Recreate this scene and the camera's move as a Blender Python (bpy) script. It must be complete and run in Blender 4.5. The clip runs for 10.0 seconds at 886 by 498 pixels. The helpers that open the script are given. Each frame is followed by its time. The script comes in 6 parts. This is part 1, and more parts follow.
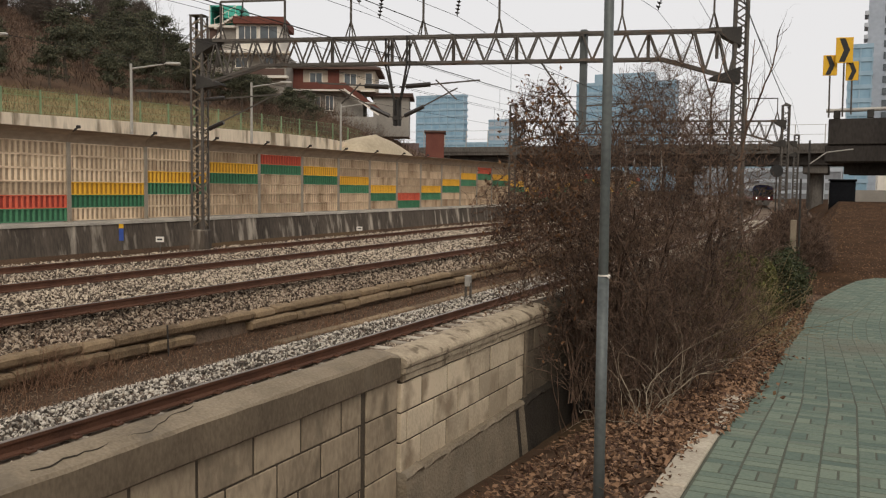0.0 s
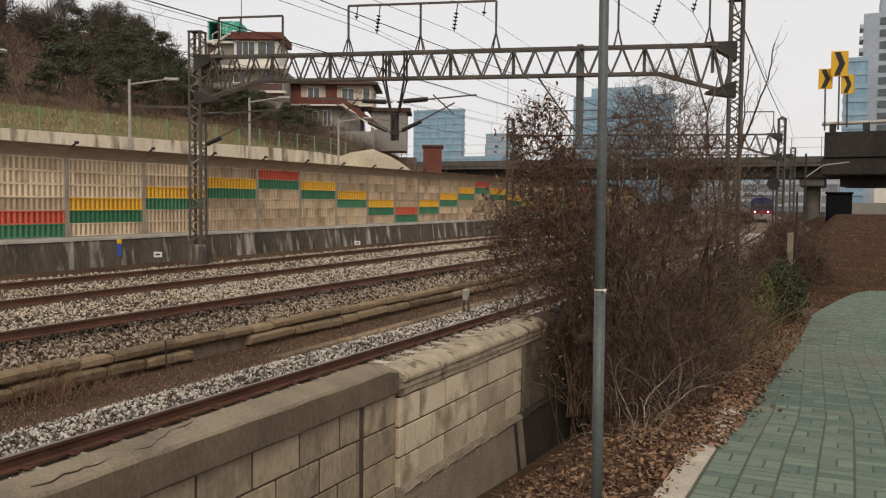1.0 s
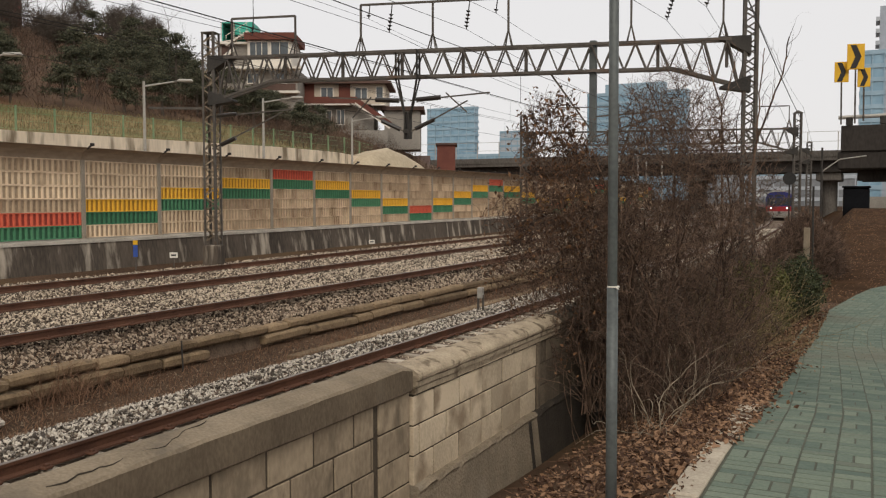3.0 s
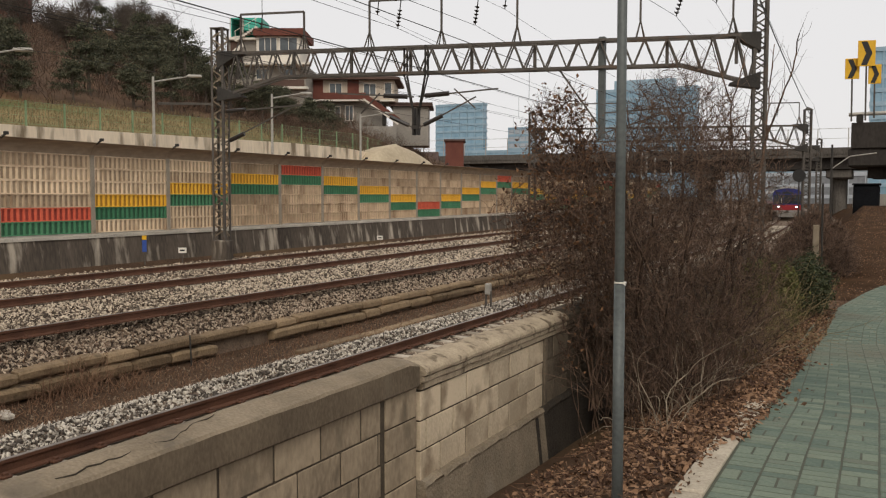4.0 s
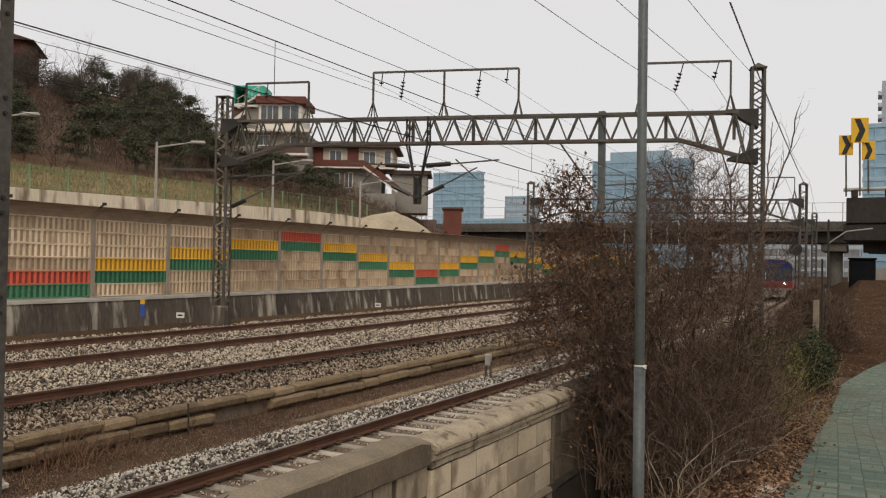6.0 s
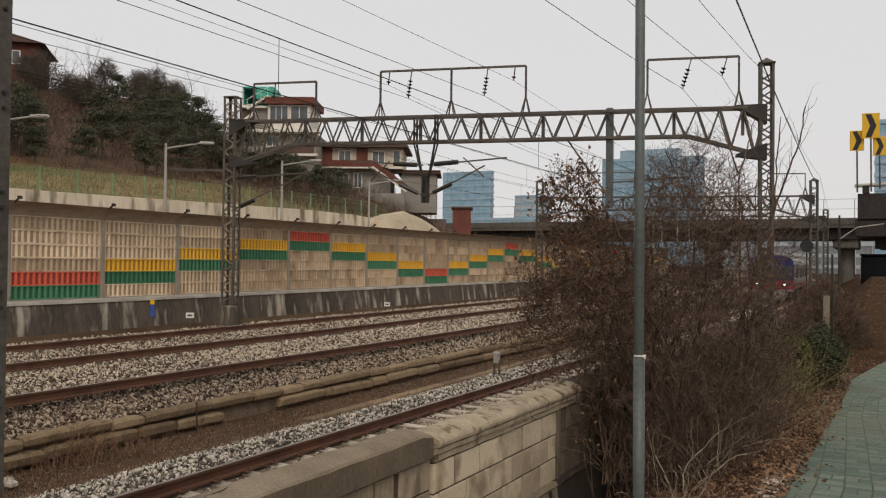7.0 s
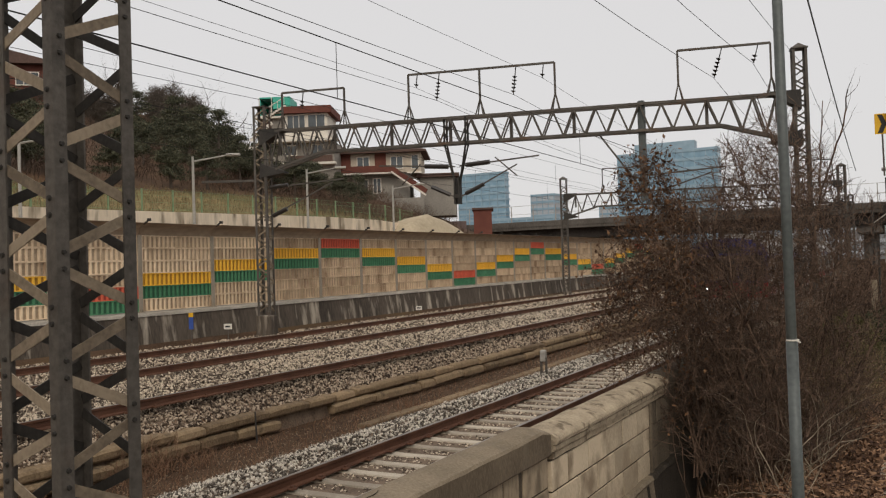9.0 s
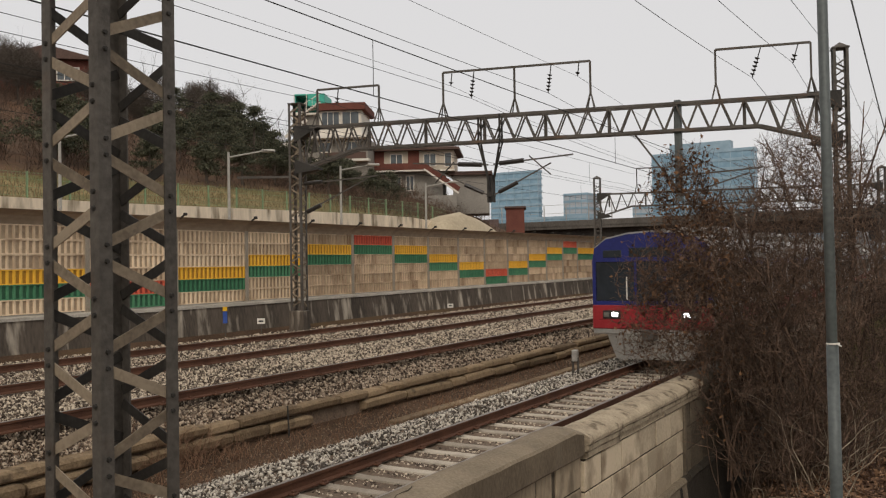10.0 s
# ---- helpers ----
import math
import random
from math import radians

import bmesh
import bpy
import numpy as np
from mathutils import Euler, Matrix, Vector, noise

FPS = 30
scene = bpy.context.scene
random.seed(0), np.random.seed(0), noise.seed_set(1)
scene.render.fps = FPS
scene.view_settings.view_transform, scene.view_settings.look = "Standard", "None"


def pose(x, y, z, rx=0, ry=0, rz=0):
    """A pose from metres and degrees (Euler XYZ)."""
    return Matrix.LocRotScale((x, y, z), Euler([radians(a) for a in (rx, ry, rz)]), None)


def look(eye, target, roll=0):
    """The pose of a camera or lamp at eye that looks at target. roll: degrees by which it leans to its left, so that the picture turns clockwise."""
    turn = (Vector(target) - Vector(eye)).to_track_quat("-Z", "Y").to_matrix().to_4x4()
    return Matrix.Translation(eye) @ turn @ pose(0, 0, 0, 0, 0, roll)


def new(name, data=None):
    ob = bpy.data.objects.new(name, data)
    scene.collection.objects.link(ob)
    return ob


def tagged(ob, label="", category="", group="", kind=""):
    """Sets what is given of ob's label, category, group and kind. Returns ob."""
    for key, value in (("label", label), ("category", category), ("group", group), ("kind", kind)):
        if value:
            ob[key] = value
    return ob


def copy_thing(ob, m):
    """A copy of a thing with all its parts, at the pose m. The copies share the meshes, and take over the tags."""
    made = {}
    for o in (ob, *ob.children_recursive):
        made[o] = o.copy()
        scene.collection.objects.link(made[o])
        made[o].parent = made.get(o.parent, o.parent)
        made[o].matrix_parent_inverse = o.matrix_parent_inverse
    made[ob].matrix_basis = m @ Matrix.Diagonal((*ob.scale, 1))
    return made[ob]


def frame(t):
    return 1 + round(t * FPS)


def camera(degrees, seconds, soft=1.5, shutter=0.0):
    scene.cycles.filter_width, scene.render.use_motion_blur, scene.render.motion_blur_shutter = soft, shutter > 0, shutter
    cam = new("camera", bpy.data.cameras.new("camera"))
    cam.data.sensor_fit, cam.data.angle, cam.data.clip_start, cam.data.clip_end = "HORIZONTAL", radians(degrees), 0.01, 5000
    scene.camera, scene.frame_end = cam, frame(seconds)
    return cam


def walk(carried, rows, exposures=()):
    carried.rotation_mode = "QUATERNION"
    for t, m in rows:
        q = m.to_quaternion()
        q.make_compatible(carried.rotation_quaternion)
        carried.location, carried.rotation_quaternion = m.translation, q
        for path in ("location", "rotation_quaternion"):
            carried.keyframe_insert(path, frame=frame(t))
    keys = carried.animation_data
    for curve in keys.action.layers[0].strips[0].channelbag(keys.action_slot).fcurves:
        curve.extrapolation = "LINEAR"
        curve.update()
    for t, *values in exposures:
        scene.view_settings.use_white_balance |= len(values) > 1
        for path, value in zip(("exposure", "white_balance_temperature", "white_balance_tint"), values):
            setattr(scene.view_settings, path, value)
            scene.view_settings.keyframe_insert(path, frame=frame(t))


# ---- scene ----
cam = camera(54.0, 10.0, soft=1.2)
PATH = [
    (0, (-1.696, 0.371, 2.748), (-2.549, 2.174, 2.61), 0.7),
    (0.5, (-1.687, 0.356, 2.753), (-2.536, 2.162, 2.62), 0.7),
    (1, (-1.678, 0.338, 2.757), (-2.528, 2.145, 2.651), 0.5),
    (1.5, (-1.682, 0.358, 2.756), (-2.535, 2.164, 2.654), 0.3),
    (2, (-1.67, 0.338, 2.757), (-2.534, 2.138, 2.653), 0.1),
    (2.5, (-1.669, 0.353, 2.757), (-2.543, 2.149, 2.649), -0.1),
    (4, (-1.657, 0.345, 2.752), (-2.554, 2.129, 2.633), 0.1),
    (4.5, (-1.668, 0.355, 2.749), (-2.58, 2.131, 2.621), 0.0),
    (5, (-1.689, 0.361, 2.754), (-2.624, 2.127, 2.667), 0.6),
    (5.5, (-1.715, 0.341, 2.77), (-2.668, 2.099, 2.768), 1.4),
    (5.7, (-1.745, 0.267, 2.823), (-2.67, 2.04, 2.843), 1.3),
    (6.8, (-1.793, 0.309, 2.823), (-2.662, 2.109, 2.867), 0.8),
    (7, (-1.719, 0.315, 2.775), (-2.631, 2.095, 2.809), 0.6),
    (7.5, (-1.849, 0.192, 2.764), (-2.757, 1.974, 2.749), -1.3),
    (8, (-2.122, 0.118, 2.773), (-2.954, 1.937, 2.788), -3.8),
    (8.5, (-2.265, 0.129, 2.727), (-3.17, 1.913, 2.758), -2.8),
    (9, (-2.357, 0.081, 2.733), (-3.302, 1.844, 2.774), -1.8),
    (9.5, (-2.374, 0.049, 2.74), (-3.362, 1.787, 2.797), -1.0),
    (10, (-2.376, 0.059, 2.731), (-3.384, 1.785, 2.769), -1.0),
]
walk(cam, [(t, look(eye, target, roll)) for t, eye, target, roll in PATH], [(0.0, 0.17), (4.5, 0.17), (5.5, 0.14), (7.0, 0.0), (10.0, 0.0)])

# ---- light ----
world = bpy.data.worlds.new("overcast_sky")
scene.world = world
world.use_nodes = True
wn, wl = world.node_tree.nodes, world.node_tree.links
sky = wn.new("ShaderNodeTexSky")
sky.sky_type, sky.sun_disc = "NISHITA", False
sky.sun_elevation, sky.sun_rotation, sky.air_density, sky.dust_density = radians(38), radians(150), 1.0, 4.0
veil = wn.new("ShaderNodeMix")
veil.data_type = "RGBA"
veil.inputs["Factor"].default_value = 0.93
veil.inputs["B"].default_value = (7.6, 7.42, 7.36, 1)
wl.new(sky.outputs[0], veil.inputs["A"])
wl.new(veil.outputs["Result"], wn["Background"].inputs["Color"])
wn["Background"].inputs["Strength"].default_value = 0.1
sun = new("sun", bpy.data.lights.new("sun", "SUN"))
sun.data.energy, sun.data.angle, sun.data.color = 1.1, radians(25), (1.0, 0.94, 0.85)
sun.matrix_world = look((20, -30, 40), (0, 10, 0))
scene.view_settings.exposure = 0.0


# ---- materials ----
def mat(name, dark, light, scale=4.0, fine=40.0, rough=0.85, metal=0.0, bump=0.3, stretch=(1, 1, 1), rnd=0.0, stain=None, stain_scale=1.0,
        stain_at=(0.55, 0.7), island=0.0, spec=0.3):
    """Two scales of noise between two colours, an optional stain, relief from the fine noise."""
    warm = lambda c: c if c[2] > c[0] else (c[0] * 1.05, c[1] * 0.99, c[2] * 0.90)
    dark, light, stain = warm(dark), warm(light), stain and warm(stain)
    m = bpy.data.materials.new(name)
    m.use_nodes = True
    n, l = m.node_tree.nodes, m.node_tree.links
    p = n["Principled BSDF"]
    p.inputs["Roughness"].default_value, p.inputs["Metallic"].default_value = rough, metal
    p.inputs["Specular IOR Level"].default_value = spec
    tc = n.new("ShaderNodeTexCoord")
    mp = n.new("ShaderNodeMapping")
    mp.inputs["Scale"].default_value = stretch
    l.new(tc.outputs["Object"], mp.inputs["Vector"])
    if rnd:
        # every piece takes its grain from another part of the noise
        away = n.new("ShaderNodeMath")
        away.operation = "MULTIPLY"
        away.inputs[1].default_value = 61.0
        l.new(n.new("ShaderNodeObjectInfo").outputs["Random"], away.inputs[0])
        l.new(away.outputs[0], mp.inputs["Location"])
    a, b = n.new("ShaderNodeTexNoise"), n.new("ShaderNodeTexNoise")
    a.inputs["Scale"].default_value, b.inputs["Scale"].default_value = scale, fine
    a.inputs["Detail"].default_value, b.inputs["Detail"].default_value = 4, 3
    l.new(mp.outputs[0], a.inputs["Vector"])
    l.new(mp.outputs[0], b.inputs["Vector"])
    s = n.new("ShaderNodeMath")
    s.operation = "MULTIPLY_ADD"
    s.inputs[1].default_value = 0.45
    l.new(b.outputs[0], s.inputs[0])
    s2 = n.new("ShaderNodeMath")
    s2.operation = "MULTIPLY"
    s2.inputs[1].default_value = 0.55
    l.new(a.outputs[0], s2.inputs[0])
    l.new(s2.outputs[0], s.inputs[2])
    last = s.outputs[0]
    if rnd or island:
        src = n.new("ShaderNodeObjectInfo").outputs["Random"] if rnd else n.new("ShaderNodeNewGeometry").outputs["Random Per Island"]
        k = n.new("ShaderNodeMath")
        k.operation = "MULTIPLY_ADD"
        k.inputs[1].default_value = rnd or island
        l.new(src, k.inputs[0])
        off = n.new("ShaderNodeMath")
        off.operation = "SUBTRACT"
        off.inputs[1].default_value = (rnd or island) / 2
        l.new(last, off.inputs[0])
        l.new(off.outputs[0], k.inputs[2])
        last = k.outputs[0]
    r = n.new("ShaderNodeValToRGB")
    r.color_ramp.elements[0].position, r.color_ramp.elements[1].position = 0.32, 0.68
    r.color_ramp.elements[0].color, r.color_ramp.elements[1].color = (*dark, 1), (*light, 1)
    l.new(last, r.inputs[0])
    col = r.outputs[0]
    if stain:
        c = n.new("ShaderNodeTexNoise")
        c.inputs["Scale"].default_value, c.inputs["Detail"].default_value = stain_scale, 5
        l.new(mp.outputs[0], c.inputs["Vector"])
        cr = n.new("ShaderNodeMapRange")
        cr.inputs["From Min"].default_value, cr.inputs["From Max"].default_value = stain_at
        l.new(c.outputs[0], cr.inputs["Value"])
        mx = n.new("ShaderNodeMix")
        mx.data_type = "RGBA"
        l.new(cr.outputs[0], mx.inputs["Factor"])
        l.new(col, mx.inputs["A"])
        mx.inputs["B"].default_value = (*stain, 1)
        col = mx.outputs["Result"]
    l.new(col, p.inputs["Base Color"])
    if bump:
        bp = n.new("ShaderNodeBump")
        bp.inputs["Strength"].default_value, bp.inputs["Distance"].default_value = bump, 0.02
        l.new(b.outputs[0], bp.inputs["Height"])
        l.new(bp.outputs[0], p.inputs["Normal"])
    return m


def glow(name, colour, strength):
    m = bpy.data.materials.new(name)
    m.use_nodes = True
    p = m.node_tree.nodes["Principled BSDF"]
    p.inputs["Base Color"].default_value = (*colour, 1)
    p.inputs["Emission Color"].default_value, p.inputs["Emission Strength"].default_value = (*colour, 1), strength
    return m


EARTH = mat("earth", (0.042, 0.027, 0.018), (0.12, 0.078, 0.053), 0.6, 14, 0.95, spec=0.1, bump=0.8, stain=(0.11, 0.075, 0.042), stain_scale=0.25)
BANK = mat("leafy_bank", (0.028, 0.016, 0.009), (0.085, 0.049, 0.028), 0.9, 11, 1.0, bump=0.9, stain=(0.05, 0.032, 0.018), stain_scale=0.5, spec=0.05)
HILL = mat("hillside", (0.055, 0.035, 0.023), (0.15, 0.092, 0.056), 0.25, 4, 0.95, bump=0.6, stain=(0.17, 0.095, 0.052), stain_scale=0.15)
GRASS = mat("verge_grass", (0.12, 0.10, 0.04), (0.32, 0.245, 0.12), 0.5, 7, 0.95, bump=0.9, stretch=(1, 0.4, 1), stain=(0.105, 0.125, 0.042), stain_scale=0.3, stain_at=(0.5, 0.68))
BALLAST_BED = mat("ballast_bed", (0.065, 0.048, 0.036), (0.22, 0.165, 0.125), 3, 22, 0.95, bump=1.0)
STONE = mat("ballast_stone", (0.07, 0.06, 0.052), (0.60, 0.565, 0.51), 0.35, 30, 0.9, island=0.85, bump=0.3)
STONE_RUST = mat("ballast_stone_rusty", (0.045, 0.032, 0.024), (0.46, 0.385, 0.31), 0.35, 30, 0.9, island=0.95, bump=0.3)
STONE_OLD = mat("ballast_stone_old", (0.062, 0.047, 0.037), (0.60, 0.525, 0.43), 0.35, 30, 0.9, island=0.85, bump=0.3)
DITCH_STONE = mat("ditch_stone", (0.05, 0.036, 0.026), (0.24, 0.185, 0.14), 0.35, 30, 0.95, island=0.8, bump=0.3)
RAIL_RUST = mat("rail_rust", (0.065, 0.031, 0.021), (0.15, 0.074, 0.047), 2, 60, 0.75, metal=0.15, bump=0.3)
RAIL_TOP = mat("rail_running_face", (0.16, 0.14, 0.13), (0.30, 0.27, 0.25), 2, 60, 0.4, metal=0.7, bump=0.05)
SLEEPER = mat("sleeper_concrete", (0.27, 0.24, 0.20), (0.52, 0.475, 0.41), 3, 40, 0.9, rnd=0.4, bump=0.4)
WALL_OLD = mat("weathered_block", (0.22, 0.18, 0.132), (0.41, 0.34, 0.25), 3.0, 30, 0.92, rnd=0.25, bump=0.5, stretch=(1, 1, 0.5), stain=(0.15, 0.122, 0.09), stain_scale=5.0)
WALL_NEW = mat("pale_block", (0.36, 0.305, 0.23), (0.60, 0.515, 0.395), 2.6, 45, 0.92, rnd=0.4, bump=0.35, stretch=(1, 1, 0.8), stain=(0.27, 0.215, 0.155), stain_scale=3.0, stain_at=(0.52, 0.68))
MORTAR = mat("mortar", (0.045, 0.036, 0.027), (0.10, 0.082, 0.06), 4, 40, 0.95, bump=0.4)
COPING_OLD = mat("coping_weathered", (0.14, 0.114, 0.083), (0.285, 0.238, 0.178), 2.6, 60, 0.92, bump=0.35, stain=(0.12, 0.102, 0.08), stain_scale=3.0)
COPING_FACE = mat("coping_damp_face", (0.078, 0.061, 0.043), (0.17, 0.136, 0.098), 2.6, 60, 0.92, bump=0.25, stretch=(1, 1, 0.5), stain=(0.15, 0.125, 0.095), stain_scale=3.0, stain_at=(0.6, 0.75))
COPING_NEW = mat("coping_pale", (0.24, 0.20, 0.15), (0.48, 0.41, 0.31), 5, 45, 0.92, bump=0.7, stain=(0.15, 0.12, 0.085), stain_scale=7.0, stain_at=(0.55, 0.65))
# wall and footing behind the bush: dirt plus the bush's shade, painted dark
WALL_DIRT_SHADE = mat("dirty_shaded_block", (0.065, 0.053, 0.039), (0.16, 0.132, 0.098), 2.2, 30, 0.9, rnd=0.3, bump=0.5, stain=(0.04, 0.033, 0.026), stain_scale=2.0)
FOOTING_SHADE = mat("shaded_footing", (0.022, 0.018, 0.014), (0.055, 0.046, 0.036), 3, 40, 0.9, bump=0.8)
DARK_CRACK = mat("crack", (0.03, 0.026, 0.02), (0.06, 0.05, 0.04), 5, 40, 0.95, bump=0)
FOOTING = mat("footing", (0.15, 0.125, 0.094), (0.29, 0.245, 0.185), 3, 40, 0.95, bump=0.8, stain=(0.26, 0.23, 0.185), stain_scale=2.0, stain_at=(0.6, 0.75))
BARRIER_BASE = mat("stained_concrete", (0.04, 0.034, 0.029), (0.125, 0.105, 0.088), 1.3, 14, 0.95, bump=0.3, stretch=(1, 1, 0.16), stain=(0.40, 0.365, 0.315), stain_scale=2.2, stain_at=(0.54, 0.68))
BARRIER_LEDGE = mat("pale_ledge", (0.26, 0.25, 0.23), (0.60, 0.58, 0.54), 1.3, 20, 0.9, bump=0.3)
PANEL = mat("barrier_beige", (0.53, 0.425, 0.315), (0.80, 0.665, 0.505), 1.1, 12, 0.75, rnd=0.35, bump=0.1, stretch=(1, 1, 0.4), stain=(0.30, 0.215, 0.145), stain_scale=1.5, stain_at=(0.52, 0.72))
# recess tones: panel paint darkened to paint in the shade between the ribs
PANEL_SHADE = mat("barrier_beige_recess_shade", (0.26, 0.20, 0.145), (0.47, 0.385, 0.285), 0.7, 9, 0.8, rnd=0.25, bump=0.1)
PANEL_SOILED = mat("barrier_beige_soiled", (0.36, 0.275, 0.195), (0.60, 0.475, 0.35), 1.1, 12, 0.8, rnd=0.35, bump=0.1, stretch=(1, 1, 0.4), stain=(0.24, 0.165, 0.11), stain_scale=1.5, stain_at=(0.5, 0.7))
YELLOW = mat("barrier_yellow", (0.66, 0.37, 0.035), (0.80, 0.48, 0.06), 1, 12, 0.6, rnd=0.2, bump=0.05)
YELLOW_SHADE = mat("barrier_yellow_recess_shade", (0.33, 0.18, 0.02), (0.45, 0.26, 0.04), 1, 12, 0.7, bump=0.05)
GREEN = mat("barrier_green", (0.045, 0.16, 0.08), (0.085, 0.24, 0.125), 1, 12, 0.6, rnd=0.2, bump=0.05)
GREEN_SHADE = mat("barrier_green_recess_shade", (0.025, 0.085, 0.045), (0.045, 0.13, 0.07), 1, 12, 0.7, bump=0.05)
RED = mat("barrier_red", (0.48, 0.085, 0.05), (0.64, 0.14, 0.085), 1, 12, 0.6, rnd=0.2, bump=0.05)
RED_SHADE = mat("barrier_red_recess_shade", (0.24, 0.04, 0.03), (0.34, 0.07, 0.05), 1, 12, 0.7, bump=0.05)
BARRIER_POST = mat("galvanised_post", (0.24, 0.215, 0.185), (0.40, 0.365, 0.315), 1, 20, 0.6, metal=0.3, bump=0.1)
BARRIER_CAP = mat("barrier_cap", (0.19, 0.146, 0.108), (0.36, 0.285, 0.215), 0.8, 9, 0.7, bump=0.2, stretch=(1, 1, 0.3))
STEEL = mat("weathered_steel", (0.055, 0.05, 0.046), (0.135, 0.125, 0.115), 1.5, 25, 0.6, metal=0.35, bump=0.25, stain=(0.13, 0.075, 0.045), stain_scale=1.2,
            stain_at=(0.58, 0.8))
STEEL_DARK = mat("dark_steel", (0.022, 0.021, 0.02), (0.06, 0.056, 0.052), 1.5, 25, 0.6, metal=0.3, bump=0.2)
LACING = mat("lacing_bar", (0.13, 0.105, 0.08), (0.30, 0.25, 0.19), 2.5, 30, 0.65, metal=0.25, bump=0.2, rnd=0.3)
POLE_GREY = mat("painted_pole", (0.075, 0.082, 0.078), (0.135, 0.145, 0.137), 3, 40, 0.5, metal=0.2, bump=0.1)
WIRE = mat("wire", (0.02, 0.02, 0.02), (0.05, 0.05, 0.048), 2, 20, 0.6, metal=0.3, bump=0)
INSUL = mat("insulator", (0.015, 0.013, 0.012), (0.04, 0.034, 0.03), 2, 20, 0.35, bump=0)
PAVER = mat("green_paver", (0.088, 0.120, 0.094), (0.163, 0.204, 0.163), 0.5, 45, 0.9, rnd=0.3, bump=0.3, stain=(0.125, 0.13, 0.105), stain_scale=0.5)
PAVER_FAR = mat("green_paver_far", (0.088, 0.120, 0.094), (0.163, 0.204, 0.163), 0.5, 45, 0.9, island=0.3, bump=0.3, stain=(0.125, 0.13, 0.105), stain_scale=0.5)
JOINT = mat("paver_joint", (0.052, 0.060, 0.046), (0.10, 0.11, 0.088), 3, 40, 0.95, bump=0.4)
KERB = mat("kerb_stone", (0.25, 0.22, 0.18), (0.46, 0.42, 0.35), 3, 50, 0.92, rnd=0.3, bump=0.4, stain=(0.16, 0.13, 0.10), stain_scale=3)
LEDGE_STONE = mat("old_kerb_stone", (0.12, 0.086, 0.054), (0.30, 0.225, 0.145), 3, 25, 0.95, rnd=0.3, bump=0.8, stain=(0.07, 0.052, 0.035), stain_scale=3.0, stain_at=(0.58, 0.72))
# dark ramp concrete; on the bridge girders it paints the soffit's shade
CONC = mat("ramp_concrete_and_soffit_shade", (0.016, 0.014, 0.013), (0.055, 0.049, 0.045), 0.4, 6, 0.9, bump=0.2, stretch=(1, 1, 0.4))
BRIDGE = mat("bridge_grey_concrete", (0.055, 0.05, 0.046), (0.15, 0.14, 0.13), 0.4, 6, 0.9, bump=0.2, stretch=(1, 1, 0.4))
# far woods and depot: distance haze is mixed into the base colours
FAR_WOOD = mat("far_woods_haze_tint", (0.15, 0.165, 0.175), (0.25, 0.265, 0.275), 0.03, 0.4, 0.9, bump=0)
DEPOT = mat("depot_render_haze_tint", (0.17, 0.175, 0.18), (0.28, 0.285, 0.29), 0.1, 1.2, 0.9, bump=0)
CONC_PALE = mat("pale_concrete", (0.60, 0.53, 0.43), (0.82, 0.74, 0.62), 1.1, 8, 0.9, bump=0.2, stretch=(1, 1, 0.2), stain=(0.22, 0.18, 0.13), stain_scale=1.6, stain_at=(0.50, 0.66))
SHOTCRETE = mat("sprayed_concrete", (0.36, 0.31, 0.23), (0.54, 0.47, 0.36), 0.4, 5, 0.95, bump=0.4)
TWIG = mat("twig", (0.046, 0.030, 0.023), (0.175, 0.118, 0.087), 1.5, 30, 0.9, island=0.5, bump=0)
TWIG_PALE = mat("pale_stem", (0.17, 0.14, 0.105), (0.37, 0.32, 0.25), 1.5, 30, 0.9, island=0.4, bump=0)
DRY_STEM = mat("dry_stem", (0.12, 0.092, 0.048), (0.26, 0.205, 0.115), 1.5, 30, 0.9, island=0.4, bump=0)
BARK = mat("bark", (0.06, 0.05, 0.042), (0.13, 0.11, 0.095), 2, 20, 0.95, bump=0.4)
DEAD_LEAF = mat("dead_leaf", (0.06, 0.032, 0.02), (0.27, 0.165, 0.102), 1.5, 20, 0.85, island=0.8, bump=0)
VINE_LEAF = mat("withered_leaf", (0.06, 0.033, 0.02), (0.20, 0.108, 0.056), 1.5, 20, 0.85, island=0.5, bump=0)
SHRUB_LEAF = mat("shrub_leaf", (0.018, 0.026, 0.012), (0.058, 0.068, 0.030), 1.5, 20, 0.8, island=0.6, bump=0)
OLIVE_LEAF = mat("olive_leaf", (0.036, 0.042, 0.011), (0.115, 0.118, 0.036), 1.5, 20, 0.8, island=0.6, bump=0)
NEEDLE = mat("pine_needle", (0.034, 0.041, 0.027), (0.125, 0.128, 0.084), 0.3, 5, 0.85, island=0.5, bump=0)
WEED = mat("dry_weed", (0.125, 0.07, 0.045), (0.28, 0.175, 0.115), 1, 20, 0.95, island=0.5, bump=0)
LIGHT_PAINT = mat("white_paint", (0.62, 0.60, 0.56), (0.76, 0.74, 0.70), 0.5, 8, 0.7, bump=0.05)
CREAM = mat("cream_render", (0.44, 0.39, 0.33), (0.60, 0.55, 0.47), 0.4, 6, 0.85, bump=0.1)
BRICK_RED = mat("maroon_brick", (0.10, 0.035, 0.028), (0.19, 0.075, 0.058), 0.6, 14, 0.9, bump=0.3)
ROOF_DARK = mat("dark_roof", (0.07, 0.045, 0.04), (0.14, 0.09, 0.075), 0.6, 8, 0.8, bump=0.2)
